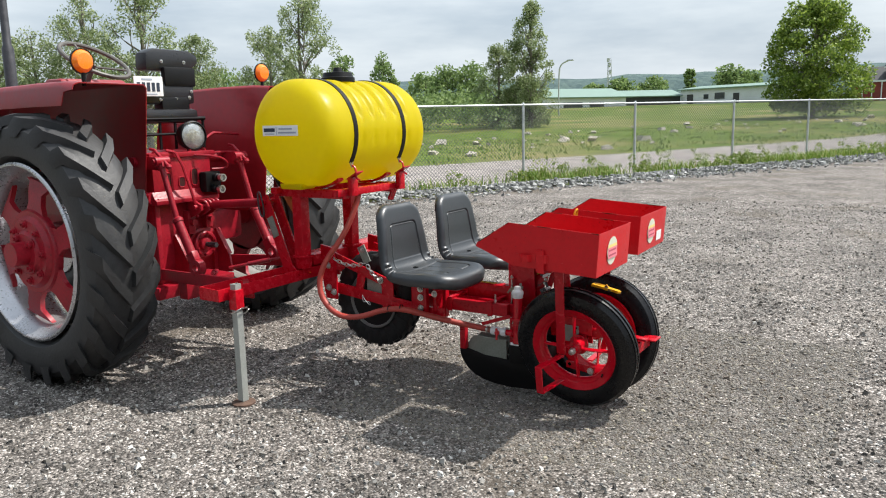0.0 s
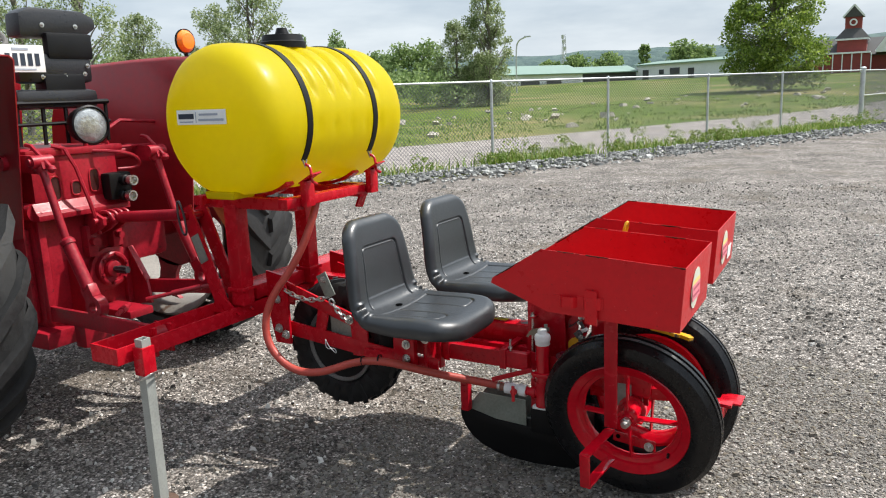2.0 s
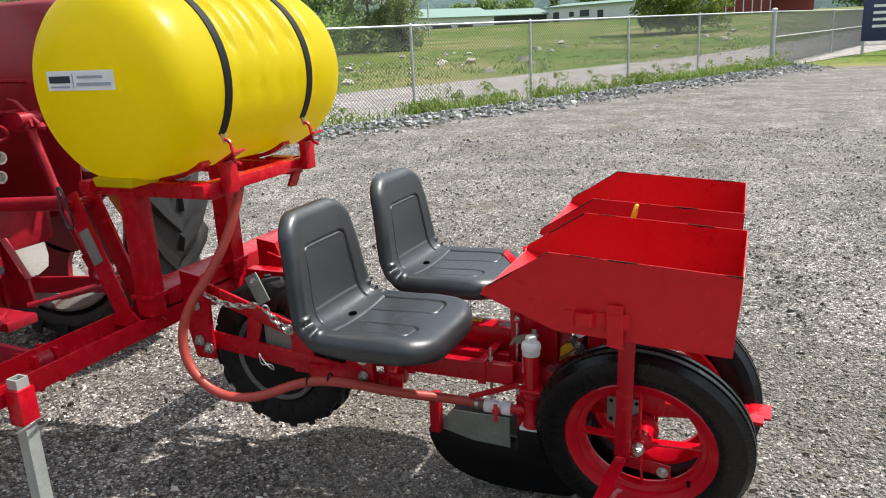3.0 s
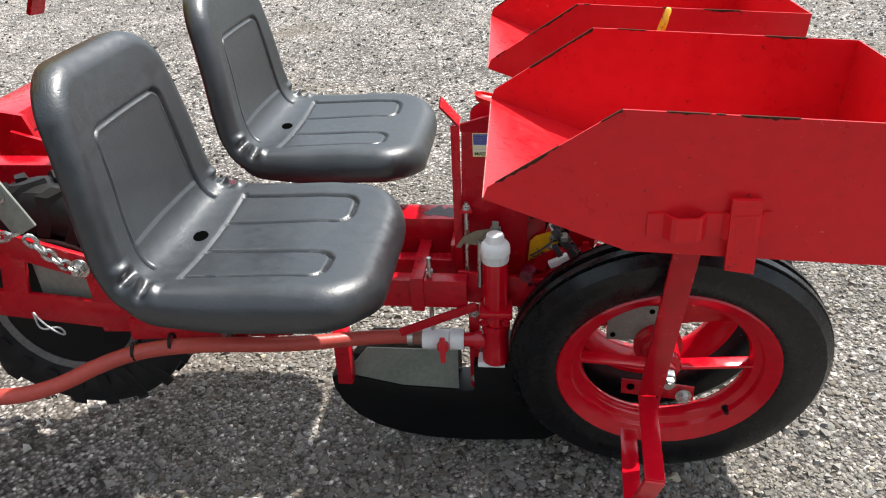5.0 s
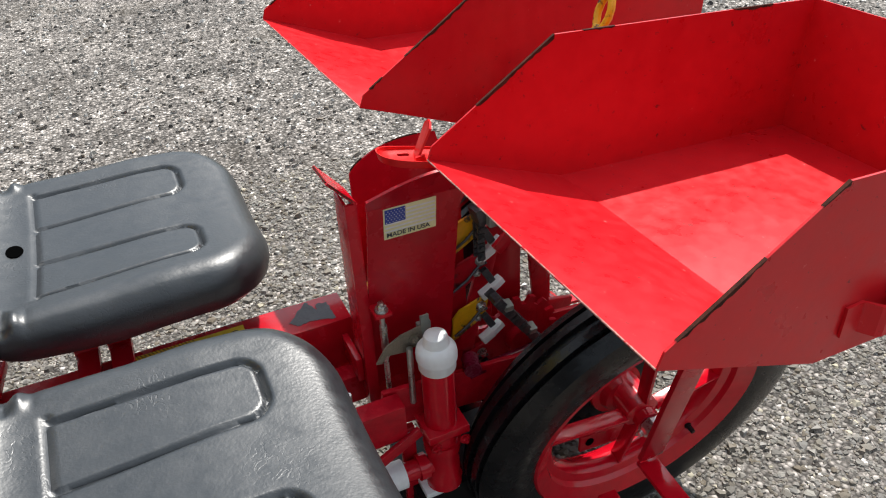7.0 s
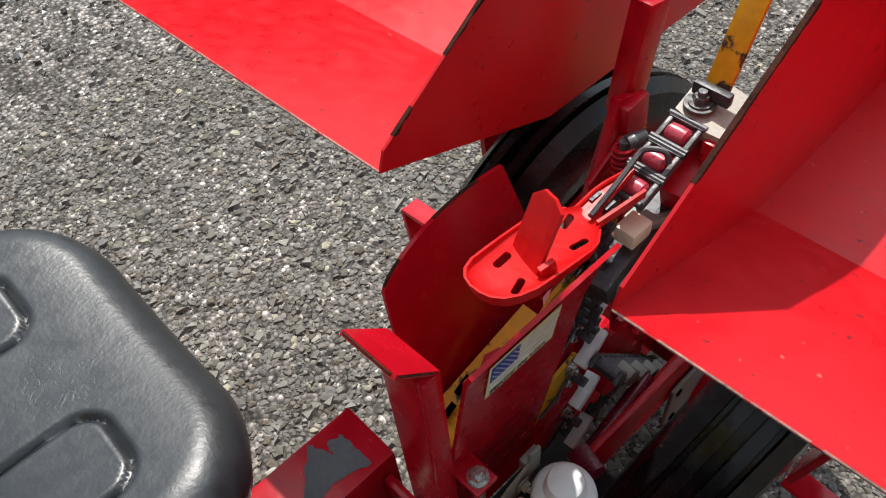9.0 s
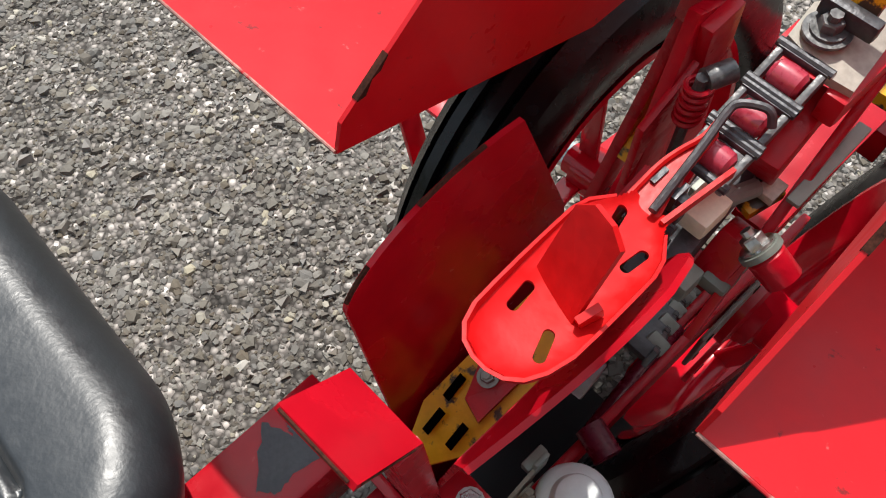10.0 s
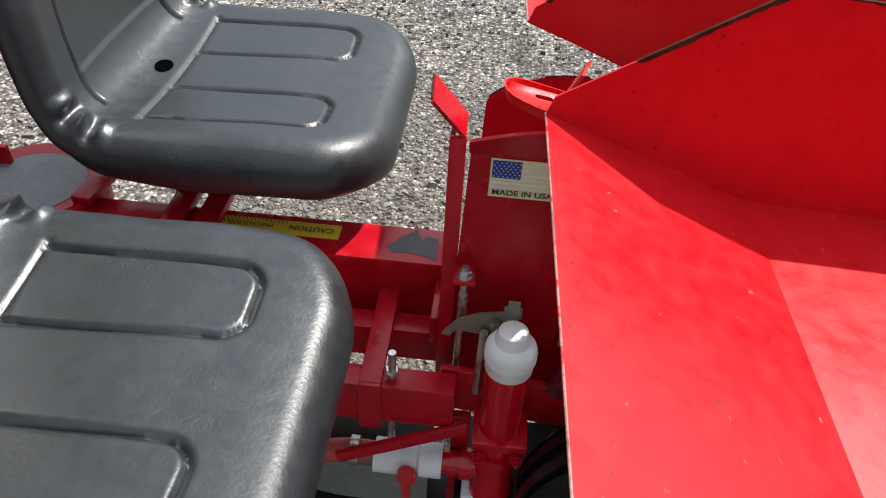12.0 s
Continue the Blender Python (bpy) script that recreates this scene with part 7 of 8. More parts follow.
_cl = part("caution_label", make(box, -0.615, -0.437, 0.386, 0.416, 0.5752, 0.5760), LABEL_YELLOW, TP, "yellow caution label in two languages")
for _w, _sz, _x, _y in (("CAUTION", 0.0138, -0.446, 0.4062), ("PRECAUCION", 0.0104, -0.531, 0.4050)):
    _ob = new("lettering", text_mesh(_w, _sz, LABEL_INK))
    _ob.parent = _cl
    _ob.matrix_local = Matrix.Translation(-origin_of(_cl)) @ pose(_x, _y, 0.5765, 0, 0, 180)
HATCH = mat("hatch_brown", (0.30, 0.19, 0.02), 0.5, var=0.1, scale=20)
for _k in range(18):
    # slanted hatching along both long edges, deeper at the far end
    _x, _d = -0.613 + 0.0056 * _k, 0.0075 if _k > 2 else 0.014
    part("hatch_bar", make(plate, [(_x, 0.4155, 0.5763), (_x + 0.0022, 0.4155, 0.5763), (_x + 0.0022 + _d * 0.5, 0.4155 - _d, 0.5763), (_x + _d * 0.5, 0.4155 - _d, 0.5763)], 0.0004, (0, 0, 1)), HATCH, _cl)
# lower rails and cross pieces
_bm = bmesh.new()
box(_bm, -0.80, -0.255, 0.19, 0.225, 0.445, 0.512, 0.004)
part("side_rail", _bm, RED_CAST, TP)
_bm = bmesh.new()
box(_bm, -0.80, -0.275, 0.30, 0.335, 0.445, 0.50, 0.004)
part("side_rail", _bm, RED_CAST, TP)
for _x in (-0.360, -0.62):
    _bm = bmesh.new()
    box(_bm, _x - 0.014, _x + 0.014, 0.185, 0.36, 0.512, 0.522, 0.002)
    box(_bm, _x - 0.014, _x + 0.014, 0.182, 0.190, 0.44, 0.522, 0.002)
    part("cross_strap", _bm, RED_CAST, TP)
_bm = bmesh.new()
cyl(_bm, (-0.335, 0.205, 0.36), (-0.335, 0.205, 0.56), 0.005, 8)
hexnut(_bm, (-0.335, 0.205, 0.522), (0, 0, 1), 0.009, 0.009)
part("threaded_rod", _bm, STEEL, TP)

# upright post with bent handle plate
_bm = bmesh.new()
box(_bm, -0.286, -0.268, 0.270, 0.276, 0.45, 0.826, 0.001)
box(_bm, -0.286, -0.281, 0.2762, 0.320, 0.45, 0.824, 0.001)
box(_bm, -0.297, -0.2865, 0.282, 0.353, 0.503, 0.548, 0.002)
plate(_bm, [(-0.270, 0.270, 0.826), (-0.271, 0.325, 0.824), (-0.309, 0.319, 0.871), (-0.306, 0.268, 0.867)], 0.004)
_up = part("upright_post", _bm, RED, TP)
part("worn_edge", make(tube, [(-0.3066, 0.272, 0.8680), (-0.3078, 0.296, 0.8700), (-0.3088, 0.317, 0.8716)], 0.0010, 6), EDGE_WEAR, _up, "edge worn to bare rusty metal")
part("worn_edge", make(tube, [(-0.274, 0.2695, 0.8318), (-0.288, 0.2690, 0.8470), (-0.303, 0.2683, 0.8645)], 0.0008, 6), EDGE_WEAR, _up, "edge worn to bare rusty metal")
# guard plates with rounded tops
GUARD_LEAN = 0.14


def guard(y, x0, x1, z0, z1, dz, out):
    """Upright plate whose rounded top leans outwards."""
    top = [(x0 + (x1 - x0) * (k / 14) ** 1.45, z1 - 0.022 + (dz + 0.022) * math.sin(math.pi * 0.62 * k / 14)) for k in range(15)]
    line = [(x0 - 0.014, z0)] + top + [(x1 + 0.030, z1 - 0.10), (x1 + 0.022, z0 + 0.12), (x1, z0)]
    bm = bmesh.new()
    plate(bm, [(x, y + out * GUARD_LEAN * (z - 0.80), z) for x, z in line], 0.004, (0, 1, -out * GUARD_LEAN))
    return bm


_bm = bmesh.new()
_low = [(-0.276, 0.44), (-0.262, 0.824), (-0.112, 0.824), (-0.126, 0.79), (-0.132, 0.56), (-0.138, 0.44)]
plate(_bm, [(x, 0.2545 - GUARD_LEAN * (z - 0.80), z) for x, z in _low], 0.004, (0, 1, GUARD_LEAN))
_lip = [(-0.108, 0.823), (-0.264, 0.823)] + [(-0.264 + 0.152 * k / 18, 0.840 + 0.026 * math.sin(math.pi * min(k / 15, 1.0) * 0.62) - 0.012 * max(0, k - 15) / 3) for k in range(19)] + [(-0.106, 0.846), (-0.104, 0.834)]
plate(_bm, [(x, 0.2515 - 0.42 * (z - 0.822), z) for x, z in _lip], 0.004, (0, 1, 0.42))
part("guard_plate", _bm, RED, TP, "dark red upright guard plate with flared lip and sticker")
_gp = part("guard_plate", guard(0.346, -0.252, -0.115, 0.44, 0.850, 0.014, 1), RED, TP)
_rim = [(-0.252 + 0.137 * (k / 14) ** 1.45, 0.828 + 0.036 * math.sin(math.pi * 0.62 * k / 14)) for k in range(15)]
for _k0, _k1 in ((1, 5), (8, 13)):
    part("worn_edge", make(tube, [(x, 0.346 + GUARD_LEAN * (z - 0.80), z) for x, z in _rim[_k0:_k1]], 0.0017, 6), EDGE_WEAR, _gp, "edge worn to bare rusty metal")
_fl = part("flag_sticker", make(box, -0.2405, -0.1625, 0.2470, 0.2478, 0.767, 0.820), LABEL_CREAM, TP, "pale sticker with a flag and lettering")
part("flag_canton", make(box, -0.2385, -0.2085, 0.2464, 0.2472, 0.7945, 0.8180), LABEL_BLUE, _fl)
for _k in range(6):
    part("flag_stripe", make(box, -0.2075 if _k > 2 else -0.2385, -0.1645, 0.2464, 0.2469, 0.779 + 0.0065 * _k, 0.7815 + 0.0065 * _k), LABEL_WHITE, _fl)
_bm = bmesh.new()
for _k in range(36):
    box(_bm, -0.2370 + 0.0048 * (_k % 6) + 0.0024 * (_k // 6 % 2), -0.2358 + 0.0048 * (_k % 6) + 0.0024 * (_k // 6 % 2), 0.2461, 0.2466, 0.7962 + 0.0037 * (_k // 6), 0.7974 + 0.0037 * (_k // 6))
part("flag_stars", _bm, LABEL_WHITE, _fl)
_ob = new("lettering", text_mesh("MADE IN USA", 0.0106, LABEL_INK))
_ob.parent = _fl
_ob.matrix_local = Matrix.Translation(-origin_of(_fl)) @ pose(-0.2370, 0.2463, 0.7708, 90, 0, 0)
_piv = Matrix.Translation(Vector((-0.2, 0.2482, 0.80)) - origin_of(_fl))
_fl.matrix_basis = _piv @ Matrix.Rotation(math.atan(GUARD_LEAN), 4, "X") @ _piv.inverted()
_fl.location.y += 0.0035

# water valve column: white cap, pipe, collar, tee, side pipe with tap
PX, PY = -0.195, 0.203
part("white_cap", make(lathe, [(0, 0), (0.0280, 0), (0.0288, 0.002), (0.0290, 0.016), (0.0298, 0.0175), (0.0312, 0.019), (0.0314, 0.030), (0.0300, 0.037), (0.0262, 0.0425), (0.0205, 0.0455), (0.0192, 0.049), (0.0187, 0.057), (0.0170, 0.0615), (0.0125, 0.0645), (0, 0.0655)], (PX, PY, 0.558), (0, 0, 1), 32), WHITE_PLASTIC, TP, "white stepped plastic pipe cap")
_bm = bmesh.new()
cyl(_bm, (PX, PY, 0.40), (PX, PY, 0.565), 0.0262, 24)
box(_bm, PX - 0.034, PX + 0.036, PY - 0.032, PY + 0.032, 0.430, 0.446, 0.003)
lathe(_bm, [(0.024, 0), (0.030, 0), (0.031, 0.02), (0.028, 0.03), (0.028, 0.075), (0.031, 0.085), (0.031, 0.10), (0.024, 0.10)], (PX, PY, 0.305), (0, 0, 1), 24)
cyl(_bm, (PX - 0.02, PY, 0.355), (PX - 0.075, PY, 0.355), 0.017, 20)
lathe(_bm, [(0.017, 0), (0.022, 0), (0.022, 0.016), (0.017, 0.016)], (PX - 0.03, PY, 0.355), (-1, 0, 0), 20)
part("valve_column", _bm, RED_GLOSS, TP, "glossy red pipe column and tee")
for _x in (-0.024, 0.024):
    part("collar_bolt", make(bolt, (PX + _x, PY - 0.036, 0.425), (0, -1, 0), 0.006), RED, TP)
_bm = bmesh.new()
lathe(_bm, [(0.012, 0), (0.024, 0), (0.024, 0.03), (0.020, 0.034), (0.0205, 0.055), (0.024, 0.06), (0.024, 0.092), (0.012, 0.092)], (PX - 0.07, PY, 0.355), (-1, 0, 0), 22)
part("white_tap", _bm, WHITE_PLASTIC, TP, "white plastic ball valve")
_bm = bmesh.new()
lathe(_bm, [(0, 0), (0.013, 0), (0.013, 0.012), (0, 0.014)], (PX - 0.115, PY - 0.022, 0.353), (0, -1, 0), 14)
bar(_bm, (PX - 0.115, PY - 0.034, 0.38), (PX - 0.115, PY - 0.034, 0.315), 0.008, 0.012, (1, 0, 0), 0.002)
part("tap_handle", _bm, mat("red_plastic", (0.6, 0.02, 0.03), 0.35, var=0.08), TP, "red butterfly tap handle")
_bm = bmesh.new()
lathe(_bm, [(0.012, 0), (0.0165, 0), (0.0165, 0.03), (0.012, 0.03)], (PX - 0.158, PY, 0.355), (-1, 0, 0), 18)
part("hose_barb", _bm, mat("brown_barb", (0.22, 0.09, 0.06), 0.4, var=0.2, scale=20), TP, "brown hose tail")
# hose from the tank down and along to the valve
part("water_hose", make(tube, [(-1.18, 0.10, 1.14), (-1.17, 0.07, 1.06), (-1.22, -0.01, 0.86), (-1.34, -0.09, 0.68), (-1.34, -0.12, 0.52), (-1.22, -0.12, 0.41), (-1.08, -0.09, 0.40), (-0.93, -0.03, 0.46), (-0.80, 0.0, 0.47), (-0.62, 0.08, 0.415), (-0.48, 0.17, 0.375), (-0.40, 0.205, 0.357), (-0.355, 0.205, 0.355)], 0.0162, 14, 3), HOSE, TP, "long reddish rubber water hose")
for _x, _y, _z in ((-0.90, -0.02, 0.462), (-0.83, 0.0, 0.472)):
    part("cable_tie", make(lathe, [(0.0175, -0.003), (0.0205, -0.003), (0.0205, 0.003), (0.0175, 0.003)], (_x, _y, _z), (1, 0.15, 0.05), 14, True), BLACK, TP)
part("hose_clamp", make(lathe, [(0.018, -0.006), (0.0205, -0.006), (0.0205, 0.006), (0.018, 0.006)], (-0.385, 0.205, 0.356), (1, 0, 0), 16, True), STEEL, TP, "steel hose clamp")

# latch plate, spring rods, eye bolts by the column
_bm = bmesh.new()
plate(_bm, [(-0.279, 0.236, 0.570), (-0.262, 0.236, 0.596), (-0.236, 0.238, 0.608), (-0.200, 0.240, 0.613), (-0.196, 0.240, 0.596), (-0.208, 0.239, 0.580), (-0.232, 0.238, 0.574), (-0.262, 0.236, 0.580), (-0.270, 0.236, 0.568)], 0.003, (0, 1, 0))
bolt(_bm, (-0.216, 0.236, 0.594), (0, -1, 0), 0.0060)
part("latch_plate", _bm, mat("tarnished_steel", (0.24, 0.21, 0.16), 0.45, metal=0.5, var=0.3, scale=30, bump=0.15), TP, "tarnished steel latch plate with bolt")
_bm = bmesh.new()
box(_bm, -0.203, -0.189, 0.238, 0.242, 0.590, 0.630, 0.001)
box(_bm, -0.207, -0.185, 0.2415, 0.250, 0.600, 0.614, 0.002)
part("latch_clip", _bm, GREY_SHEET, TP, "grey spring clip")
_bm = bmesh.new()
cyl(_bm, (-0.259, 0.250, 0.490), (-0.257, 0.252, 0.668), 0.0042, 10)
cyl(_bm, (-0.257, 0.252, 0.565), (-0.257, 0.252, 0.625), 0.0058, 10)
hexnut(_bm, (-0.257, 0.252, 0.654), (0, 0, 1), 0.008, 0.008)
lathe(_bm, [(0, 0), (0.0105, 0), (0.0105, 0.002), (0, 0.002)], (-0.257, 0.252, 0.652), (0, 0, 1), 14)
part("spring_rod", _bm, STEEL, TP, "steel spring rod")
part("hook_rod", make(cyl, (-0.230, 0.225, 0.48), (-0.228, 0.227, 0.588), 0.0050, 10), STEEL, TP)
part("rod_bracket", make(box, -0.270, -0.244, 0.240, 0.275, 0.646, 0.652, 0.002), RED, TP)
_bm = bmesh.new()
box(_bm, -0.256, -0.232, 0.222, 0.234, 0.205, 0.43, 0.003)
bar(_bm, (-0.244, 0.228, 0.222), (-0.225, 0.228, 0.200), 0.022, 0.020, (0, 1, 0), 0.003)
bar(_bm, (-0.40, 0.165, 0.395), (-0.235, 0.19, 0.452), 0.008, 0.019, (0, 0, 1), 0.002)
part("valve_bracket", _bm, RED_CAST, TP)
for _z in (0.232, 0.412):
    part("bracket_bolt", make(bolt, (-0.244, 0.2215, _z), (0, -1, 0), 0.007), STEEL, TP)
part("bracket_stud", make(cyl, (-0.228, 0.228, 0.186), (-0.228, 0.228, 0.205), 0.006, 8), STEEL, TP)

# furrow opener shoe: grey side sheets over a black runner
_bm = bmesh.new()
for _y in (0.235, 0.315):
    prism(_bm, [(-0.555, 0.225), (-0.495, 0.300), (-0.285, 0.300), (-0.285, 0.190), (-0.42, 0.195)], _y - 0.002, _y + 0.002)
part("shoe_side", _bm, GREY_SHEET, TP, "dull grey sheet sides of the furrow opener")
_bm = bmesh.new()
prism(_bm, [(-0.590, 0.215), (-0.560, 0.225), (-0.42, 0.195), (-0.285, 0.188), (-0.02, 0.195), (0.0, 0.10), (-0.08, 0.045), (-0.25, 0.032), (-0.36, 0.036), (-0.43, 0.048), (-0.49, 0.070), (-0.535, 0.100), (-0.567, 0.138), (-0.585, 0.178)], 0.228, 0.322, bev=0.008)
box(_bm, -0.245, -0.03, 0.19, 0.335, 0.19, 0.292, 0.003)
part("furrow_shoe", _bm, BLACK, TP, "black furrow opener runner")
_bm = bmesh.new()
box(_bm, -0.235, -0.175, 0.185, 0.225, 0.292, 0.305, 0.002)
part("white_gasket", _bm, WHITE_PLASTIC, TP)
for _x, _y, _z0, _z1 in ((-0.562, 0.19, 0.225, 0.37), (-0.68, 0.18, 0.40, 0.60)):
    part("shoe_bracket", make(box, _x, _x + 0.035, _y, _y + 0.035, _z0, _z1, 0.003), RED_CAST, TP)

# front linkage: side plates, sloping arms, chains, bolts
_bm = bmesh.new()
prism(_bm, [(-1.46, 0.785), (-1.37, 0.77), (-1.345, 0.69), (-1.345, 0.455), (-1.43, 0.455), (-1.46, 0.60)], 0.045, 0.057)
part("mount_plate", _bm, RED, TP)
_bm = bmesh.new()
prism(_bm, [(-1.46, 0.785), (-1.37, 0.77), (-1.345, 0.69), (-1.345, 0.455), (-1.43, 0.455), (-1.46, 0.60)], 0.50, 0.512)
part("mount_plate", _bm, RED, TP)
for _y in (0.08, 0.475):
    _bm = bmesh.new()
    bar(_bm, (-1.40, _y, 0.715), (-1.00, _y, 0.590), 0.012, 0.055, bev=0.003)
    part("upper_arm", _bm, RED, TP)
    _bm = bmesh.new()
    bar(_bm, (-1.38, _y, 0.520), (-0.76, _y, 0.455), 0.012, 0.065, bev=0.003)
    part("lower_arm", _bm, RED, TP)
    part("arm_link", make(bar, (-1.17, _y, 0.64), (-1.20, _y, 0.50), 0.010, 0.055, (1, 0, 0), 0.002), RED, TP)
    part("arm_link", make(bar, (-0.985, _y, 0.615), (-0.98, _y, 0.44), 0.010, 0.085, (1, 0, 0), 0.002), RED, TP)
part("grey_bracket", make(prism, [(-1.155, 0.615), (-1.02, 0.575), (-1.02, 0.50), (-1.10, 0.455), (-1.150, 0.46)], 0.10, 0.106), GREY_SHEET, TP, "bare grey bracket plate")
for _p in ((-1.393, 0.06, 0.707), (-1.40, 0.04, 0.66), (-1.40, 0.04, 0.525), (-1.362, 0.04, 0.50), (-1.028, 0.072, 0.598)):
    part("linkage_bolt", make(bolt, _p, (0, -1, 0), 0.014), STEEL, TP)
part("chain_hook", make(bar, (-1.132, 0.03, 0.80), (-1.084, 0.028, 0.705), 0.006, 0.055, (1, 0, 0), 0.002), GREY_SHEET, TP, "bare steel chain hook plate")


def chain(p0, p1, sag, n):
    """Interlocked oval links hanging between two points."""
    bm = bmesh.new()
    p0, p1 = Vector(p0), Vector(p1)
    pts = [p0.lerp(p1, k / n) - Vector((0, 0, sag * math.sin(math.pi * k / n))) for k in range(n + 1)]
    for k, (a, b) in enumerate(zip(pts, pts[1:])):
        d = (b - a).normalized()
        s = d.cross(Vector((0, 0, 1)))
        s = s.normalized() if s.length > 1e-3 else Vector((0, 1, 0))
        u = s if k % 2 else s.cross(d).normalized()
        m, h = (a + b) / 2, (b - a).length * 0.64
        ring = [m + d * h * math.copysign(abs(math.cos(t)) ** 0.7, math.cos(t)) + u * 0.009 * math.sin(t) for t in np.linspace(0, 2 * math.pi, 13)]
        tube(bm, ring, 0.0040, 6)
    return bm


part("hook_bolt", make(bolt, (-1.118, 0.027, 0.778), (0, -1, 0), 0.010), STEEL, TP)
part("chain", chain((-1.385, 0.05, 0.715), (-1.10, 0.03, 0.70), 0.032, 10), STEEL, TP, "slack steel chain")
part("chain", chain((-1.09, 0.03, 0.69), (-1.03, 0.06, 0.60), 0.01, 6), STEEL, TP, "slack steel chain")
part("lynch_pin", make(tube, [(-1.15, 0.05, 0.50), (-1.12, 0.04, 0.47), (-1.09, 0.05, 0.44), (-1.10, 0.05, 0.47), (-1.14, 0.04, 0.46), (-1.15, 0.05, 0.50)], 0.0022, 6, 2), GALV, TP)
# lugged gauge wheel under the linkage
_bm = bmesh.new()
_c = (-1.15, 0.20, 0.45)
lathe(_bm, tyre_profile(0.280, 0.17, 0.13), _c, (0, 1, 0), 48, True)
_gw = part("gauge_wheel", _bm, RUBBER, TP, "small black lugged drive wheel")
for _k in range(20):
    _a = 2 * math.pi * _k / 20
    part("tread_lug", make(lug, _c, 0.280, 0.13, _a, -1, 0.011, 0.022, 0.22), RUBBER, _gw)
    part("tread_lug", make(lug, _c, 0.280, 0.13, _a + 0.157, 1, 0.011, 0.022, 0.22), RUBBER, _gw)
DULL_RING = mat("dull_ring", (0.15, 0.15, 0.145), 0.55, metal=0.3, var=0.3, scale=12)
part("rim_ring", make(lathe, [(0.156, -0.050), (0.170, -0.058), (0.174, -0.055), (0.172, -0.050), (0.158, -0.043)], _c, (0, 1, 0), 40, True), DULL_RING, _gw, "dull zinc rim ring")
part("rim", make(lathe, [(0, -0.03), (0.12, -0.03), (0.15, -0.045), (0.172, -0.05), (0.172, 0.05), (0.15, 0.04), (0, 0.02)], _c, (0, 1, 0), 36), BLACK, _gw)
_bm = bmesh.new()
box(_bm, -0.93, -0.80, 0.10, 0.33, 0.50, 0.565, 0.01)
cyl(_bm, (-0.86, 0.14, 0.50), (-0.86, 0.12, 0.60), 0.055, 24)
part("gear_case", _bm, BLACK, TP, "black gear case under the seat")
_pv = part("pivot_cap", make(lathe, [(0, 0.0), (0.098, 0.0), (0.102, -0.006), (0.102, -0.05), (0, -0.05)], (-0.895, 0.440, 0.586), (0, 0, 1), 36), RED, TP, "round red pivot cap worn to grey on top")
part("worn_disc", make(lathe, [(0, 0.0), (0.074, 0.0), (0.074, 0.0006), (0, 0.0006)], (-0.890, 0.434, 0.5864), (0, 0, 1), 30), mat("worn_primer", (0.22, 0.23, 0.25), 0.6, var=0.2, scale=14, bump=0.2), _pv, "grey primer where paint has worn off")
part("pivot_tab", make(bar, (-0.80, 0.395, 0.592), (-0.79, 0.475, 0.592), 0.030, 0.012, (0, 0, 1), 0.003), RED_CAST, TP)
_bm = bmesh.new()
box(_bm, -0.80, -0.70, 0.06, 0.09, 0.42, 0.62, 0.003)
box(_bm, -0.68, -0.66, 0.10, 0.22, 0.40, 0.60, 0.003)
box(_bm, -0.76, -0.60, 0.03, 0.20, 0.60, 0.64, 0.004)
bar(_bm, (-0.95, 0.06, 0.46), (-0.62, 0.12, 0.44), 0.012, 0.05, bev=0.003)
part("seat_mount", _bm, RED, TP)
for _x in (-0.665, -0.618):
    _bm = bmesh.new()
    box(_bm, _x - 0.0155, _x + 0.0155, 0.346, 0.354, 0.47, 0.585, 0.003)
    box(_bm, _x - 0.017, _x + 0.017, 0.343, 0.46, 0.5755, 0.592, 0.0065)
    bar(_bm, (_x, 0.44, 0.58), (_x - 0.01, 0.52, 0.66), 0.034, 0.012, (0, -1, 1), 0.002)
    part("seat_strap", _bm, RED, TP)
_bm = bmesh.new()
box(_bm, -1.20, -1.05, 0.36, 0.50, 0.72, 0.80, 0.006)
box(_bm, -1.42, -1.10, 0.36, 0.42, 0.62, 0.70, 0.006)
part("red_box", _bm, RED, TP)
for _x, _z in ((-0.735, 0.58), (-0.735, 0.53), (-0.735, 0.47), (-0.668, 0.55)):
    part("mount_bolt", make(bolt, (_x, 0.058 if _x < -0.7 else 0.098, _z), (0, -1, 0), 0.013), STEEL, TP)

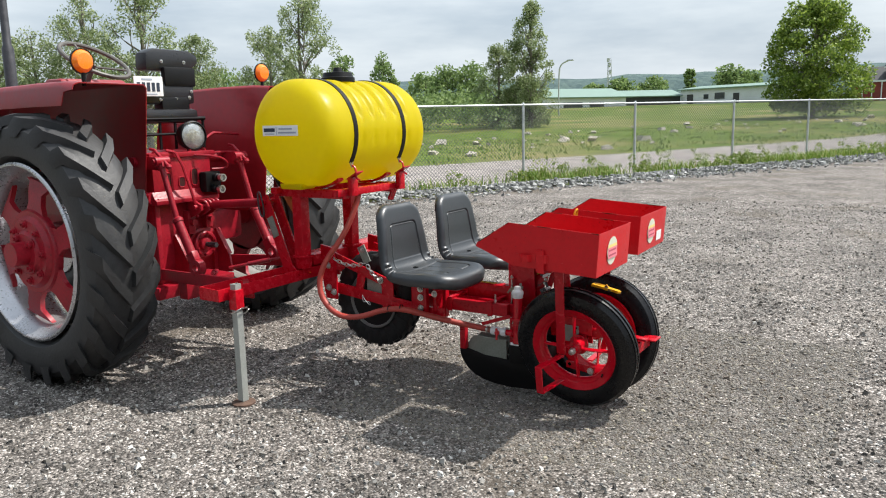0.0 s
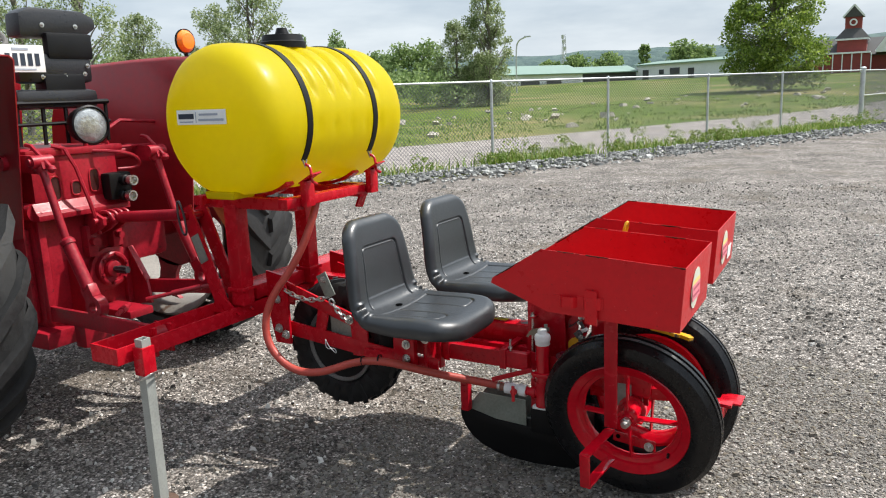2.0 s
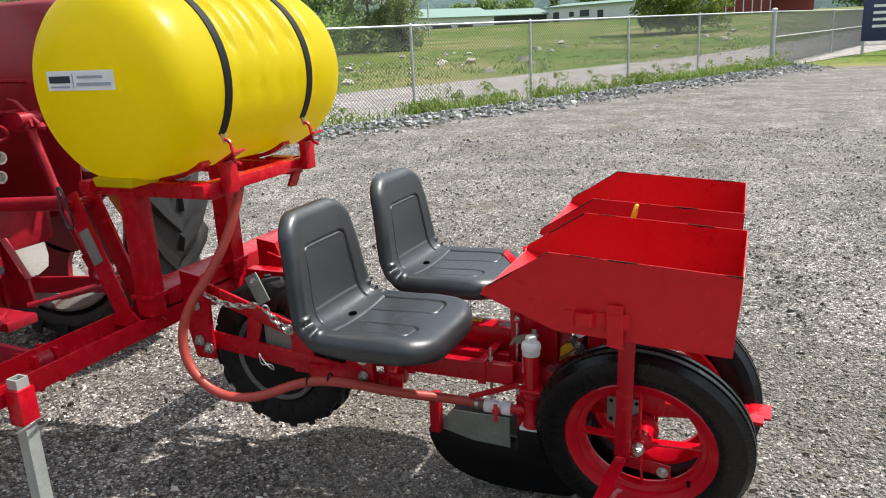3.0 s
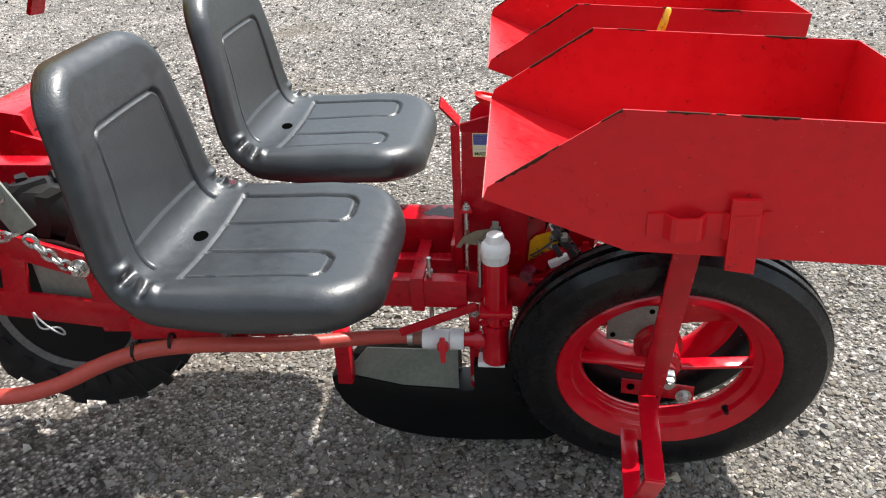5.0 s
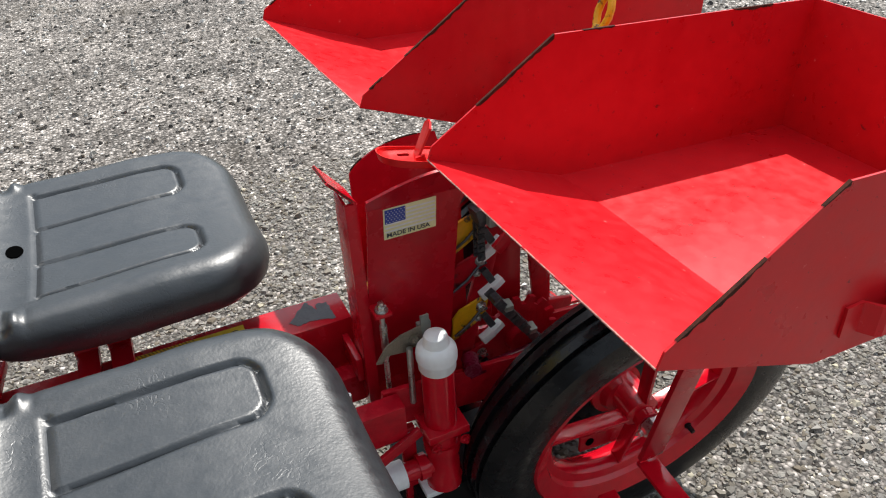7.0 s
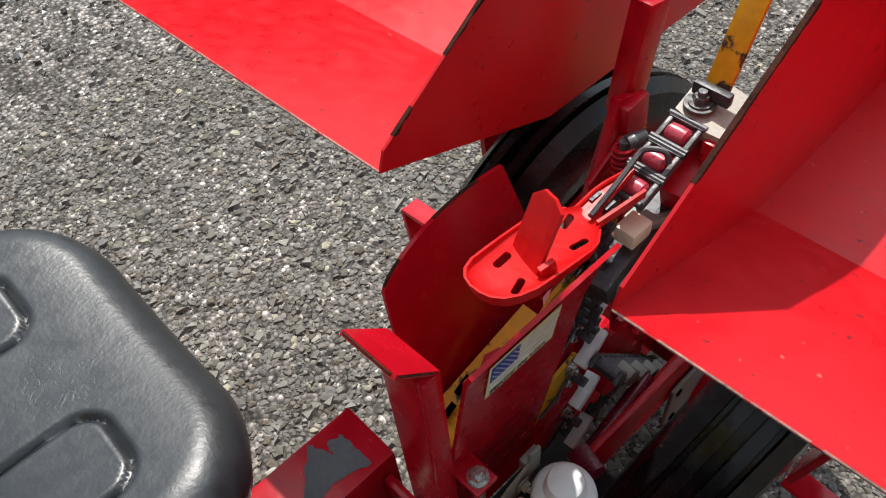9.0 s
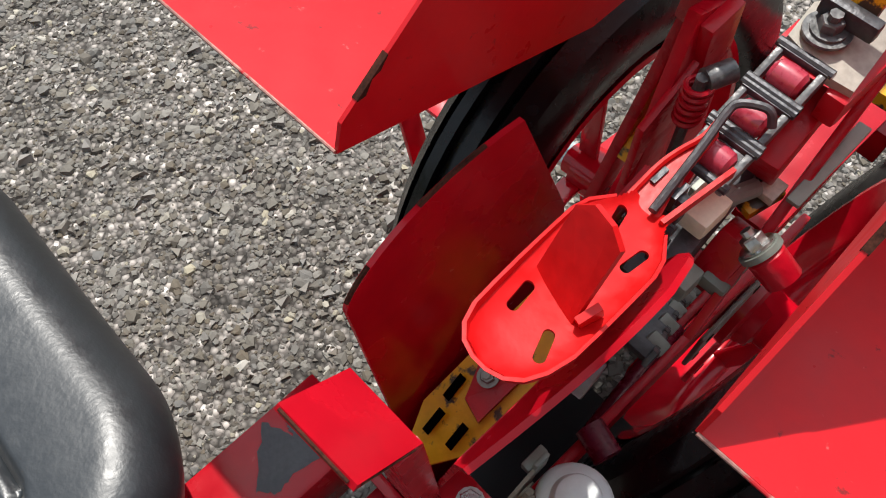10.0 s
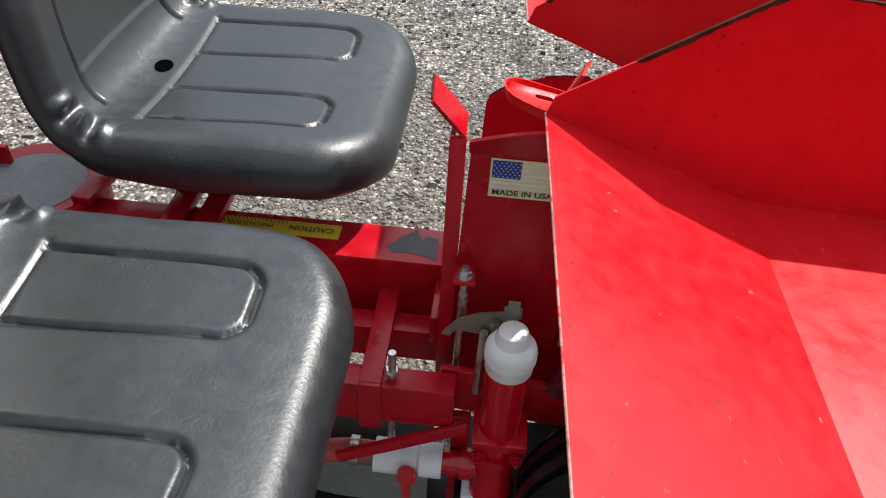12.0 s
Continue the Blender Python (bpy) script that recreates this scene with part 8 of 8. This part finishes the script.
# planting chain between the guards: yellow finger plates, white clips, cup and rollers
for _z, _m, _lab in ((0.445, RED_CAST, "red planting finger"), (0.545, YELLOW_PAINT, "chipped yellow planting finger"), (0.636, RED_CAST, "red planting finger"), (0.712, YELLOW_PAINT, "chipped yellow planting finger"), (0.785, RED_CAST, "red planting finger")):
    # slotted plate tilted up to the rear, its bolt, wire spring, dark clamp and white nylon block
    _bm = bmesh.new()
    plate(_bm, [(-0.128, 0.298, _z - 0.040), (-0.124, 0.298, _z + 0.006), (-0.112, 0.298, _z + 0.020), (-0.066, 0.298, _z + 0.036), (-0.060, 0.298, _z + 0.028), (-0.066, 0.298, _z - 0.004)], 0.004, (0, 1, 0.25))
    _yf = part("finger_plate", _bm, _m, TP, _lab)
    part("finger_bolt", make(bolt, (-0.074, 0.2955, _z + 0.018), (0, -1, 0), 0.0062), STEEL, _yf)
    part("finger_bolt", make(bolt, (-0.080, 0.2955, _z - 0.004), (0, -1, 0), 0.0048), STEEL, _yf)
    part("spring_wire", make(tube, [(-0.124, 0.293, _z - 0.026), (-0.100, 0.291, _z - 0.010), (-0.078, 0.292, _z + 0.010), (-0.066, 0.288, _z + 0.016)], 0.0022, 6), DARK_STEEL, _yf)
    part("clamp_arm", make(bar, (-0.072, 0.289, _z + 0.004), (-0.050, 0.286, _z - 0.036), 0.010, 0.012, (1, 0, 0), 0.002), DARK_STEEL, _yf, "greasy black clamp arm")
    _bm = bmesh.new()
    bar(_bm, (-0.082, 0.279, _z - 0.040), (-0.060, 0.281, _z - 0.030), 0.014, 0.015, (0, 0, 1), 0.002)
    bar(_bm, (-0.062, 0.281, _z - 0.030), (-0.042, 0.284, _z - 0.019), 0.016, 0.012, (0, 0, 1), 0.002)
    part("nylon_block", _bm, WHITE_PLASTIC, TP, "white nylon chain block")
# side plate and toothed sprocket behind the fingers
part("chain_side_plate", make(prism, [(-0.042, 0.46), (-0.036, 0.80), (0.012, 0.83), (0.016, 0.46)], 0.322, 0.328, bev=0.001), RED, TP, "red upright side plate of the planting chain")
_bm = bmesh.new()
_o = []
for _k in range(16):
    for _d, _r in ((-0.13, 0.066), (-0.07, 0.080), (0.07, 0.080), (0.13, 0.066)):
        _a = 2 * math.pi * _k / 16 + _d
        _o.append((-0.004 + _r * math.cos(_a), 0.470 + _r * math.sin(_a)))
prism(_bm, _o, 0.298, 0.306)
lathe(_bm, [(0, 0), (0.024, 0), (0.024, 0.02), (0, 0.02)], (-0.004, 0.298, 0.470), (0, -1, 0), 20)
part("chain_sprocket", _bm, RED_CAST, TP, "dark red toothed chain sprocket")
_bm = bmesh.new()
for _k in range(13, 24):
    _z = 0.46 + 0.0165 * _k
    for _y in (0.268, 0.282):
        bar(_bm, (-0.085, _y, _z), (-0.085, _y, _z + 0.014), 0.003, 0.012, (1, 0, 0))
    cyl(_bm, (-0.085, 0.262, _z + 0.007), (-0.085, 0.288, _z + 0.007), 0.0045, 8)
part("planting_chain", _bm, DARK_STEEL, TP, "greasy dark roller chain")


def cup():
    """Red oval planting cup, tipped towards the seat, with four slots, a raised tongue and a tapering forked neck."""
    def at(x, y, up=0.0):
        return Vector((x, y + 0.085 * max(x + 0.20, 0), 0.849 + 0.28 * (-0.10 - x) + up))
    yc = 0.265
    # outline: round end, long sides, shoulders closing to the neck
    side = [(-0.2325, 0.004), (-0.230, 0.0115), (-0.224, 0.0178), (-0.214, 0.0220), (-0.200, 0.0242), (-0.180, 0.0252), (-0.160, 0.0258), (-0.140, 0.0262), (-0.128, 0.0240), (-0.114, 0.0160), (-0.102, 0.0115)]
    outline = [(x, yc + w) for x, w in side] + [(x, yc - w) for x, w in reversed(side)]
    slots = [(-0.205, -0.011, 0.4), (-0.194, 0.0135, 0.1), (-0.136, -0.0135, -0.15), (-0.122, 0.008, 0.2)]
    x0, x1, step = -0.234, -0.100, 0.0009
    nx, ny = int((x1 - x0) / step), int(0.056 / step)
    xs_in, ws_in = [p[0] for p in side], [p[1] for p in side]

    def inside(x, y):
        w = np.interp(x, xs_in, ws_in) if x > -0.2325 else 0.0
        if abs(y - yc) > w:
            return False
        for sx, sy, turn in slots:
            dx, dy = x - sx, y - yc - sy
            dx, dy = dx * math.cos(turn) + dy * math.sin(turn), -dx * math.sin(turn) + dy * math.cos(turn)
            dx = max(abs(dx) - 0.0065, 0)
            if math.hypot(dx, dy) < 0.0030:
                return False
        return True
    bm = bmesh.new()
    grid = {}

    def v(i, j, low):
        if (i, j, low) not in grid:
            x, y = x0 + i * step, yc - 0.028 + j * step
            for sx, sy, turn in slots:
                c, sn = math.cos(turn), math.sin(turn)
                dx, dy = (x - sx) * c + (y - yc - sy) * sn, -(x - sx) * sn + (y - yc - sy) * c
                px = max(-0.0065, min(0.0065, dx))
                far = math.hypot(dx - px, dy)
                if 1e-6 < far and abs(far - 0.0030) < 0.75 * step:
                    dx, dy = px + (dx - px) * 0.0030 / far, dy * 0.0030 / far
                    x, y = sx + dx * c - dy * sn, yc + sy + dx * sn + dy * c
            w = max(float(np.interp(x, xs_in, ws_in)), 0.004)
            q = min(abs(y - yc) / w, 1.0)
            end = max(0.0, 1 - (x - x0) / 0.02)
            grid[(i, j, low)] = bm.verts.new(at(x, y, 0.005 * q ** 3 + 0.004 * end ** 2 - (0.0022 if low else 0)))
        return grid[(i, j, low)]
    cells = {(i, j) for i in range(nx) for j in range(ny) if inside(x0 + (i + 0.5) * step, yc - 0.028 + (j + 0.5) * step)}
    for i, j in cells:
        bm.faces.new((v(i, j, 0), v(i + 1, j, 0), v(i + 1, j + 1, 0), v(i, j + 1, 0)))
        bm.faces.new((v(i, j + 1, 1), v(i + 1, j + 1, 1), v(i + 1, j, 1), v(i, j, 1)))
        for (di, dj), (p, q) in {(-1, 0): ((0, 1), (0, 0)), (1, 0): ((1, 0), (1, 1)), (0, -1): ((0, 0), (1, 0)), (0, 1): ((1, 1), (0, 1))}.items():
            if (i + di, j + dj) not in cells:
                a, b = (i + p[0], j + p[1]), (i + q[0], j + q[1])
                bm.faces.new((v(*b, 0), v(*a, 0), v(*a, 1), v(*b, 1)))
    bmesh.ops.recalc_face_normals(bm, faces=bm.faces)
    c = part("planting_cup", bm, CUP_RED, TP, "bright red slotted planting cup with tongue")
    bm = bmesh.new()
    ring = [(x, yc + w) for x, w in reversed(side[:10])] + [(x, yc - w) for x, w in side[:10]]
    # thin turned-up rim, one strip
    rows = []
    for k, (x, y) in enumerate(ring):
        f = abs(2 * k / (len(ring) - 1) - 1)
        tall = 0.0095 - 0.005 * f ** 3
        o = 1.0 + 0.05
        rows.append([bm.verts.new(at(x, y, -0.002)), bm.verts.new(at(-0.17 + (x + 0.17) * o, yc + (y - yc) * o, tall)), bm.verts.new(at(-0.17 + (x + 0.17) * (o - 0.03), yc + (y - yc) * (o - 0.07), tall)), bm.verts.new(at(-0.17 + (x + 0.17) * 0.97, yc + (y - yc) * 0.92, 0.001))])
    for a, b in zip(rows, rows[1:]):
        for k in range(4):
            bm.faces.new((a[k], b[k], b[(k + 1) % 4], a[(k + 1) % 4]))
    bm.faces.new(rows[0])
    bm.faces.new(rows[-1])
    bmesh.ops.recalc_face_normals(bm, faces=bm.faces)
    part("cup_rim", bm, CUP_RED, c)
    bm = bmesh.new()
    plate(bm, [at(-0.186, 0.252), at(-0.176, 0.283), Vector((-0.158, 0.282, 0.914)), Vector((-0.156, 0.274, 0.9215)), Vector((-0.159, 0.262, 0.9225)), Vector((-0.163, 0.253, 0.917))], 0.003)
    bar(bm, at(-0.186, 0.250, 0.004), at(-0.174, 0.246, 0.010), 0.004, 0.012, (0, 0, 1))
    part("tongue", bm, CUP_RED, c)
    # flared flat neck on the far side with its turned-up lip, thin strap on the near side
    flare = [(-0.110, 0.264), (-0.110, 0.2855), (-0.095, 0.2860), (-0.080, 0.2865), (-0.066, 0.2845), (-0.052, 0.2805), (-0.038, 0.2815), (-0.044, 0.2755), (-0.080, 0.2725)]
    bm = bmesh.new()
    plate(bm, [(x, y, 0.849 + 0.05 * (x + 0.11)) for x, y in flare], 0.003, (0, 0, 1))
    tube(bm, [(x, y, 0.852 + 0.05 * (x + 0.11)) for x, y in flare[1:7]], 0.0019, 6, 2)
    part("neck", bm, CUP_RED, c)
    part("neck", make(bar, at(-0.108, yc - 0.0105, 0.002), (-0.056, 0.2565, 0.852), 0.0028, 0.008, (0, 0, 1)), CUP_RED, c)


CUP_RED = mat("cup_red_paint", (0.54, 0.006, 0.007), 0.36, var=0.12, scale=14, bump=0.12, bump_scale=60, spec=0.3, worn=((0.10, 0.02, 0.015), 0.70, 45))
cup()
# finger plate deep between the guards, with slots, a red clip and its bolt
_bm = bmesh.new()
plate(_bm, [(-0.262, 0.290, 0.655), (-0.258, 0.312, 0.660), (-0.235, 0.322, 0.672), (-0.130, 0.315, 0.72), (-0.130, 0.270, 0.72), (-0.235, 0.272, 0.668)], 0.004, (0, 0, 1))
_f = part("finger_plate", _bm, YELLOW_PAINT, TP, "chipped yellow planting finger")
for _x, _y in ((-0.240, 0.305), (-0.236, 0.286), (-0.215, 0.310)):
    _bm = bmesh.new()
    plate(_bm, [(_x - 0.009, _y - 0.003, 0.6755 + 0.45 * (_x + 0.235)), (_x - 0.009, _y + 0.003, 0.6755 + 0.45 * (_x + 0.235)), (_x + 0.009, _y + 0.004, 0.6755 + 0.45 * (_x + 0.253)), (_x + 0.009, _y - 0.002, 0.6755 + 0.45 * (_x + 0.253))], 0.002, (0, 0, 1))
    part("slot", _bm, HOLE_SHADE, _f)
_bm = bmesh.new()
plate(_bm, [(-0.220, 0.282, 0.686), (-0.215, 0.300, 0.686), (-0.185, 0.312, 0.70), (-0.165, 0.306, 0.70), (-0.18, 0.280, 0.70)], 0.006, (0, 0, 1))
part("red_clip", _bm, RED_CAST, _f)
_bm = bmesh.new()
bolt(_bm, (-0.196, 0.297, 0.702), (-0.2, 0, 1), 0.0052)
part("finger_bolt", _bm, GREY_SHEET, _f)
CHAIN_GREY = mat("greasy_chain_grey", (0.13, 0.13, 0.13), 0.38, metal=0.4, var=0.4, scale=25, bump=0.2, bump_scale=150)
# chain run with pink rollers climbing to the rear, in its frame
mat("greasy_pink_roller", (0.42, 0.04, 0.07), 0.3, var=0.2, scale=30, coat=0.4)
for _k, _p in enumerate((Vector((-0.048, 0.2705, 0.842)), Vector((-0.0215, 0.271, 0.852)), Vector((0.005, 0.271, 0.862)))):
    _bm = bmesh.new()
    for _s in (-0.0120, 0.0120):
        cyl(_bm, _p + Vector((_s, -0.0175, 0.003 + _s * 0.36)), _p + Vector((_s, 0.0175, 0.003 + _s * 0.36)), 0.0030, 10)
    bar(_bm, _p + Vector((0.0125, -0.016, 0.006)), _p + Vector((0.0125, 0.016, 0.006)), 0.008, 0.005, (0, 0, 1), 0.001)
    part("chain_link", _bm, DARK_STEEL, TP, "greasy black chain pins and clip")
    for _s in (-0.0135, 0.0135):
        part("link_bar", make(bar, _p + Vector((-0.0135, _s, -0.0060)), _p + Vector((0.0135, _s, 0.0038)), 0.0045, 0.010, (0, 0, 1), 0.0015), CHAIN_GREY, TP, "dull greasy chain side bar")
    part("roller", make(lathe, [(0, -0.0100), (0.0055, -0.0100), (0.0082, -0.0075), (0.0088, 0.0), (0.0082, 0.0075), (0.0055, 0.0100), (0, 0.0100)], _p + Vector((0, 0, 0.0)), (0, 1, 0.0), 16), bpy.data.materials["greasy_pink_roller"], TP, "red plastic chain roller")
_bm = bmesh.new()
tube(_bm, [(-0.106, 0.270, 0.856), (-0.06, 0.276, 0.860), (-0.036, 0.280, 0.864), (-0.030, 0.279, 0.867), (-0.0235, 0.268, 0.868), (-0.0225, 0.262, 0.867), (-0.025, 0.258, 0.860)], 0.0026, 8, 2)
part("guide_rod", _bm, DARK_STEEL, TP, "bent grey guide rod")
_bm = bmesh.new()
plate(_bm, [(0.046, 0.289, 0.873), (0.069, 0.270, 0.875), (0.066, 0.246, 0.873), (0.016, 0.240, 0.866), (0.014, 0.256, 0.867), (0.020, 0.286, 0.870)], 0.006, (0, 0, 1))
part("cream_guide_block", _bm, mat("cream_nylon", (0.33, 0.30, 0.25), 0.45, var=0.25, scale=20), TP, "cream nylon guide block")
_bm = bmesh.new()
lathe(_bm, [(0.006, 0), (0.0135, 0), (0.0135, 0.002), (0.006, 0.002)], (0.033, 0.272, 0.876), (0, 0, 1), 24)
bolt(_bm, (0.033, 0.272, 0.878), (0, 0, 1), 0.0068)
cyl(_bm, (0.033, 0.272, 0.88), (0.033, 0.272, 0.890), 0.0038, 8)
part("guide_bolt", _bm, CHAIN_GREY, TP)
part("finger_holder", make(bar, (0.040, 0.284, 0.886), (0.040, 0.250, 0.886), 0.008, 0.012, (0, 0, 1), 0.002), DARK_STEEL, TP)
part("white_block", make(box, -0.070, -0.044, 0.250, 0.271, 0.797, 0.814, 0.003), mat("cream_plastic", (0.86, 0.80, 0.60), 0.4, var=0.1, scale=20), TP, "cream nylon follower block")
part("steel_block", make(box, -0.050, -0.030, 0.256, 0.276, 0.792, 0.806, 0.002), GREY_SHEET, TP, "grey steel clamp block")
part("steel_block", make(box, -0.086, -0.066, 0.238, 0.262, 0.748, 0.768, 0.003), GREY_SHEET, TP, "grey steel clamp block")
part("steel_block", make(box, -0.064, -0.046, 0.222, 0.240, 0.742, 0.756, 0.002), GREY_SHEET, TP, "grey steel clamp block")
_bm = bmesh.new()
bar(_bm, (-0.100, 0.262, 0.760), (0.010, 0.270, 0.790), 0.028, 0.030, (0, 0, 1), 0.004)
part("chain_clamp", _bm, DARK_STEEL, TP, "greasy black steel chain clamp")
part("clevis", make(prism, [(-0.062, 0.752), (-0.040, 0.775), (-0.022, 0.770), (-0.018, 0.752), (-0.034, 0.742)], 0.226, 0.250, bev=0.003), RED, TP, "small red clevis")
part("chain_housing", make(bar, (-0.016, 0.254, 0.812), (0.036, 0.258, 0.830), 0.021, 0.034, (0, 0, 1), 0.002), RED_CAST, TP, "dark red block under the chain")
part("black_spring", make(tube, [(-0.018 + 0.0007 * t, 0.259 + 0.0065 * math.cos(t), 0.786 + 0.0065 * math.sin(t)) for t in np.linspace(0, 31, 90)], 0.0016, 6), BLACK, TP, "small black coil spring")
part("cream_tab", make(box, -0.016, 0.000, 0.237, 0.250, 0.788, 0.795, 0.001), mat("dirty_cream", (0.50, 0.46, 0.38), 0.5, var=0.25, scale=30), TP, "small dirty cream tab")
part("yellow_tip", make(bar, (-0.024, 0.248, 0.779), (0.002, 0.241, 0.784), 0.012, 0.010, (0, 0, 1), 0.002), YELLOW_PAINT, TP, "chipped yellow finger tip")
part("pivot_boss", make(lathe, [(0, 0), (0.0115, 0), (0.012, 0.018), (0.010, 0.021), (0, 0.021)], (-0.045, 0.202, 0.781), (0, 0.9, 0.45), 24), RED_CAST, TP, "dark red pivot boss")
part("washer", make(lathe, [(0, 0), (0.0135, 0), (0.0135, 0.004), (0, 0.004)], (-0.045, 0.221, 0.790), (0, 0.9, 0.45), 24), GREY_SHEET, TP, "grey steel washer")
_bm = bmesh.new()
cyl(_bm, (-0.040, 0.258, 0.800), (-0.016, 0.250, 0.796), 0.006, 10)
part("follower_rod", _bm, GREY_SHEET, TP)
part("guide_rail", make(box, 0.010, 0.075, 0.238, 0.252, 0.842, 0.864, 0.003), RED, TP)
part("steel_strip", make(bar, (-0.013, 0.228, 0.800), (0.058, 0.229, 0.806), 0.009, 0.004, (0, 0, 1), 0.001), GREY_SHEET, TP)
part("strip_bolt", make(bolt, (-0.045, 0.225, 0.792), (0, 0.9, 0.45), 0.0075), STEEL, TP)
# frame legs of the chain run, far side spring, yellow tilted plate
_bm = bmesh.new()
bar(_bm, (-0.105, 0.30, 0.48), (0.02, 0.335, 0.86), 0.010, 0.030, (1, 0, 0), 0.002)
bar(_bm, (-0.02, 0.375, 0.48), (0.05, 0.350, 0.86), 0.010, 0.028, (1, 0, 0), 0.002)
bar(_bm, (-0.12, 0.36, 0.50), (0.16, 0.385, 0.42), 0.010, 0.036, (0, 0, 1), 0.002)
bar(_bm, (-0.085, 0.222, 0.72), (0.075, 0.240, 0.845), 0.007, 0.022, (0, 0, 1), 0.002)
bar(_bm, (0.035, 0.345, 0.83), (0.055, 0.345, 0.935), 0.022, 0.030, (1, 0, 0), 0.004)
bar(_bm, (0.02, 0.325, 0.86), (0.06, 0.32, 0.46), 0.010, 0.030, (1, 0, 0), 0.002)
part("chain_frame", _bm, RED_CAST, TP, "red flat-bar frame round the planting chain")
_bm = bmesh.new()
tube(_bm, [(-0.010 + 0.0078 * math.cos(t), 0.310 + 0.0078 * math.sin(t), 0.800 + 0.0010 * t) for t in np.linspace(0, 38, 116)], 0.0019, 6)
part("coil_spring", _bm, RED_CAST, TP, "red coil spring")
_bm = bmesh.new()
cyl(_bm, (-0.008, 0.309, 0.838), (0.009, 0.302, 0.839), 0.0075, 16)
cyl(_bm, (-0.010, 0.310, 0.76), (-0.010, 0.310, 0.842), 0.0040, 8)
part("spring_cap", _bm, CHAIN_GREY, TP, "grey steel spring holder")
part("finger_plate", make(bar, (0.005, 0.338, 0.690), (0.050, 0.342, 0.775), 0.036, 0.004, (1, 0, -0.5), 0.001), YELLOW_PAINT, TP, "chipped yellow planting finger")
_bm = bmesh.new()
bar(_bm, (0.044, 0.267, 0.882), (0.103, 0.270, 1.003), 0.022, 0.006, (-0.9, 0, 0.4), 0.002)
tube(_bm, [(0.102, 0.262, 1.0), (0.109, 0.255, 1.02), (0.115, 0.262, 1.045), (0.117, 0.274, 1.045), (0.111, 0.286, 1.02), (0.104, 0.280, 1.0)], 0.0055, 8, 1)
part("yellow_finger", _bm, YELLOW_PAINT, TP, "chipped yellow forked planting finger")
_bm = bmesh.new()
plate(_bm, [(0.215, 0.232, 0.665), (0.262, 0.240, 0.655), (0.300, 0.236, 0.648), (0.318, 0.250, 0.643), (0.350, 0.246, 0.636), (0.362, 0.266, 0.632), (0.345, 0.284, 0.636), (0.300, 0.278, 0.646), (0.262, 0.286, 0.655), (0.215, 0.278, 0.664)], 0.012, (0.2, 0, 1))
bolt(_bm, (0.285, 0.258, 0.656), (0.2, 0, 1), 0.008)
part("yellow_finger", _bm, YELLOW_PAINT, TP, "chipped yellow planting finger")
# lower run of the planting chain, from the front sprocket back under the fork
_a, _b = Vector((-0.075, 0.252, 0.612)), Vector((0.130, 0.296, 0.318))
for _k in range(12):
    _p, _q = _a.lerp(_b, _k / 12), _a.lerp(_b, (_k + 0.86) / 12)
    _bm = bmesh.new()
    for _s in (-0.015, 0.015):
        bar(_bm, _p + Vector((0, _s, 0)), _q + Vector((0, _s, 0)), 0.005, 0.016, (0.8, 0, 0.6), 0.001)
    bar(_bm, _p.lerp(_q, 0.5) - Vector((0, 0.019, 0)), _p.lerp(_q, 0.5) + Vector((0, 0.019, 0)), 0.014, 0.012, (0, 0, 1), 0.002)
    part("chain_link", _bm, DARK_STEEL, TP, "greasy black chain link")
    if _k % 3 == 1:
        part("nylon_block", make(bar, _p + Vector((0.004, -0.022, 0.004)), _p + Vector((0.004, -0.004, 0.008)), 0.014, 0.012, (0, 0, 1), 0.002), GREY_SHEET, TP, "grey chain block")
# drive shaft and its bearing behind the near guard
_bm = bmesh.new()
cyl(_bm, (-0.128, 0.236, 0.485), (0.02, 0.250, 0.480), 0.009, 12)
cyl(_bm, (-0.132, 0.210, 0.515), (-0.124, 0.240, 0.515), 0.014, 18)
part("drive_shaft", _bm, mat("plum_red_paint", (0.12, 0.004, 0.018), 0.25, var=0.3, scale=20, spec=0.4), TP, "dark plum-red drive shaft")
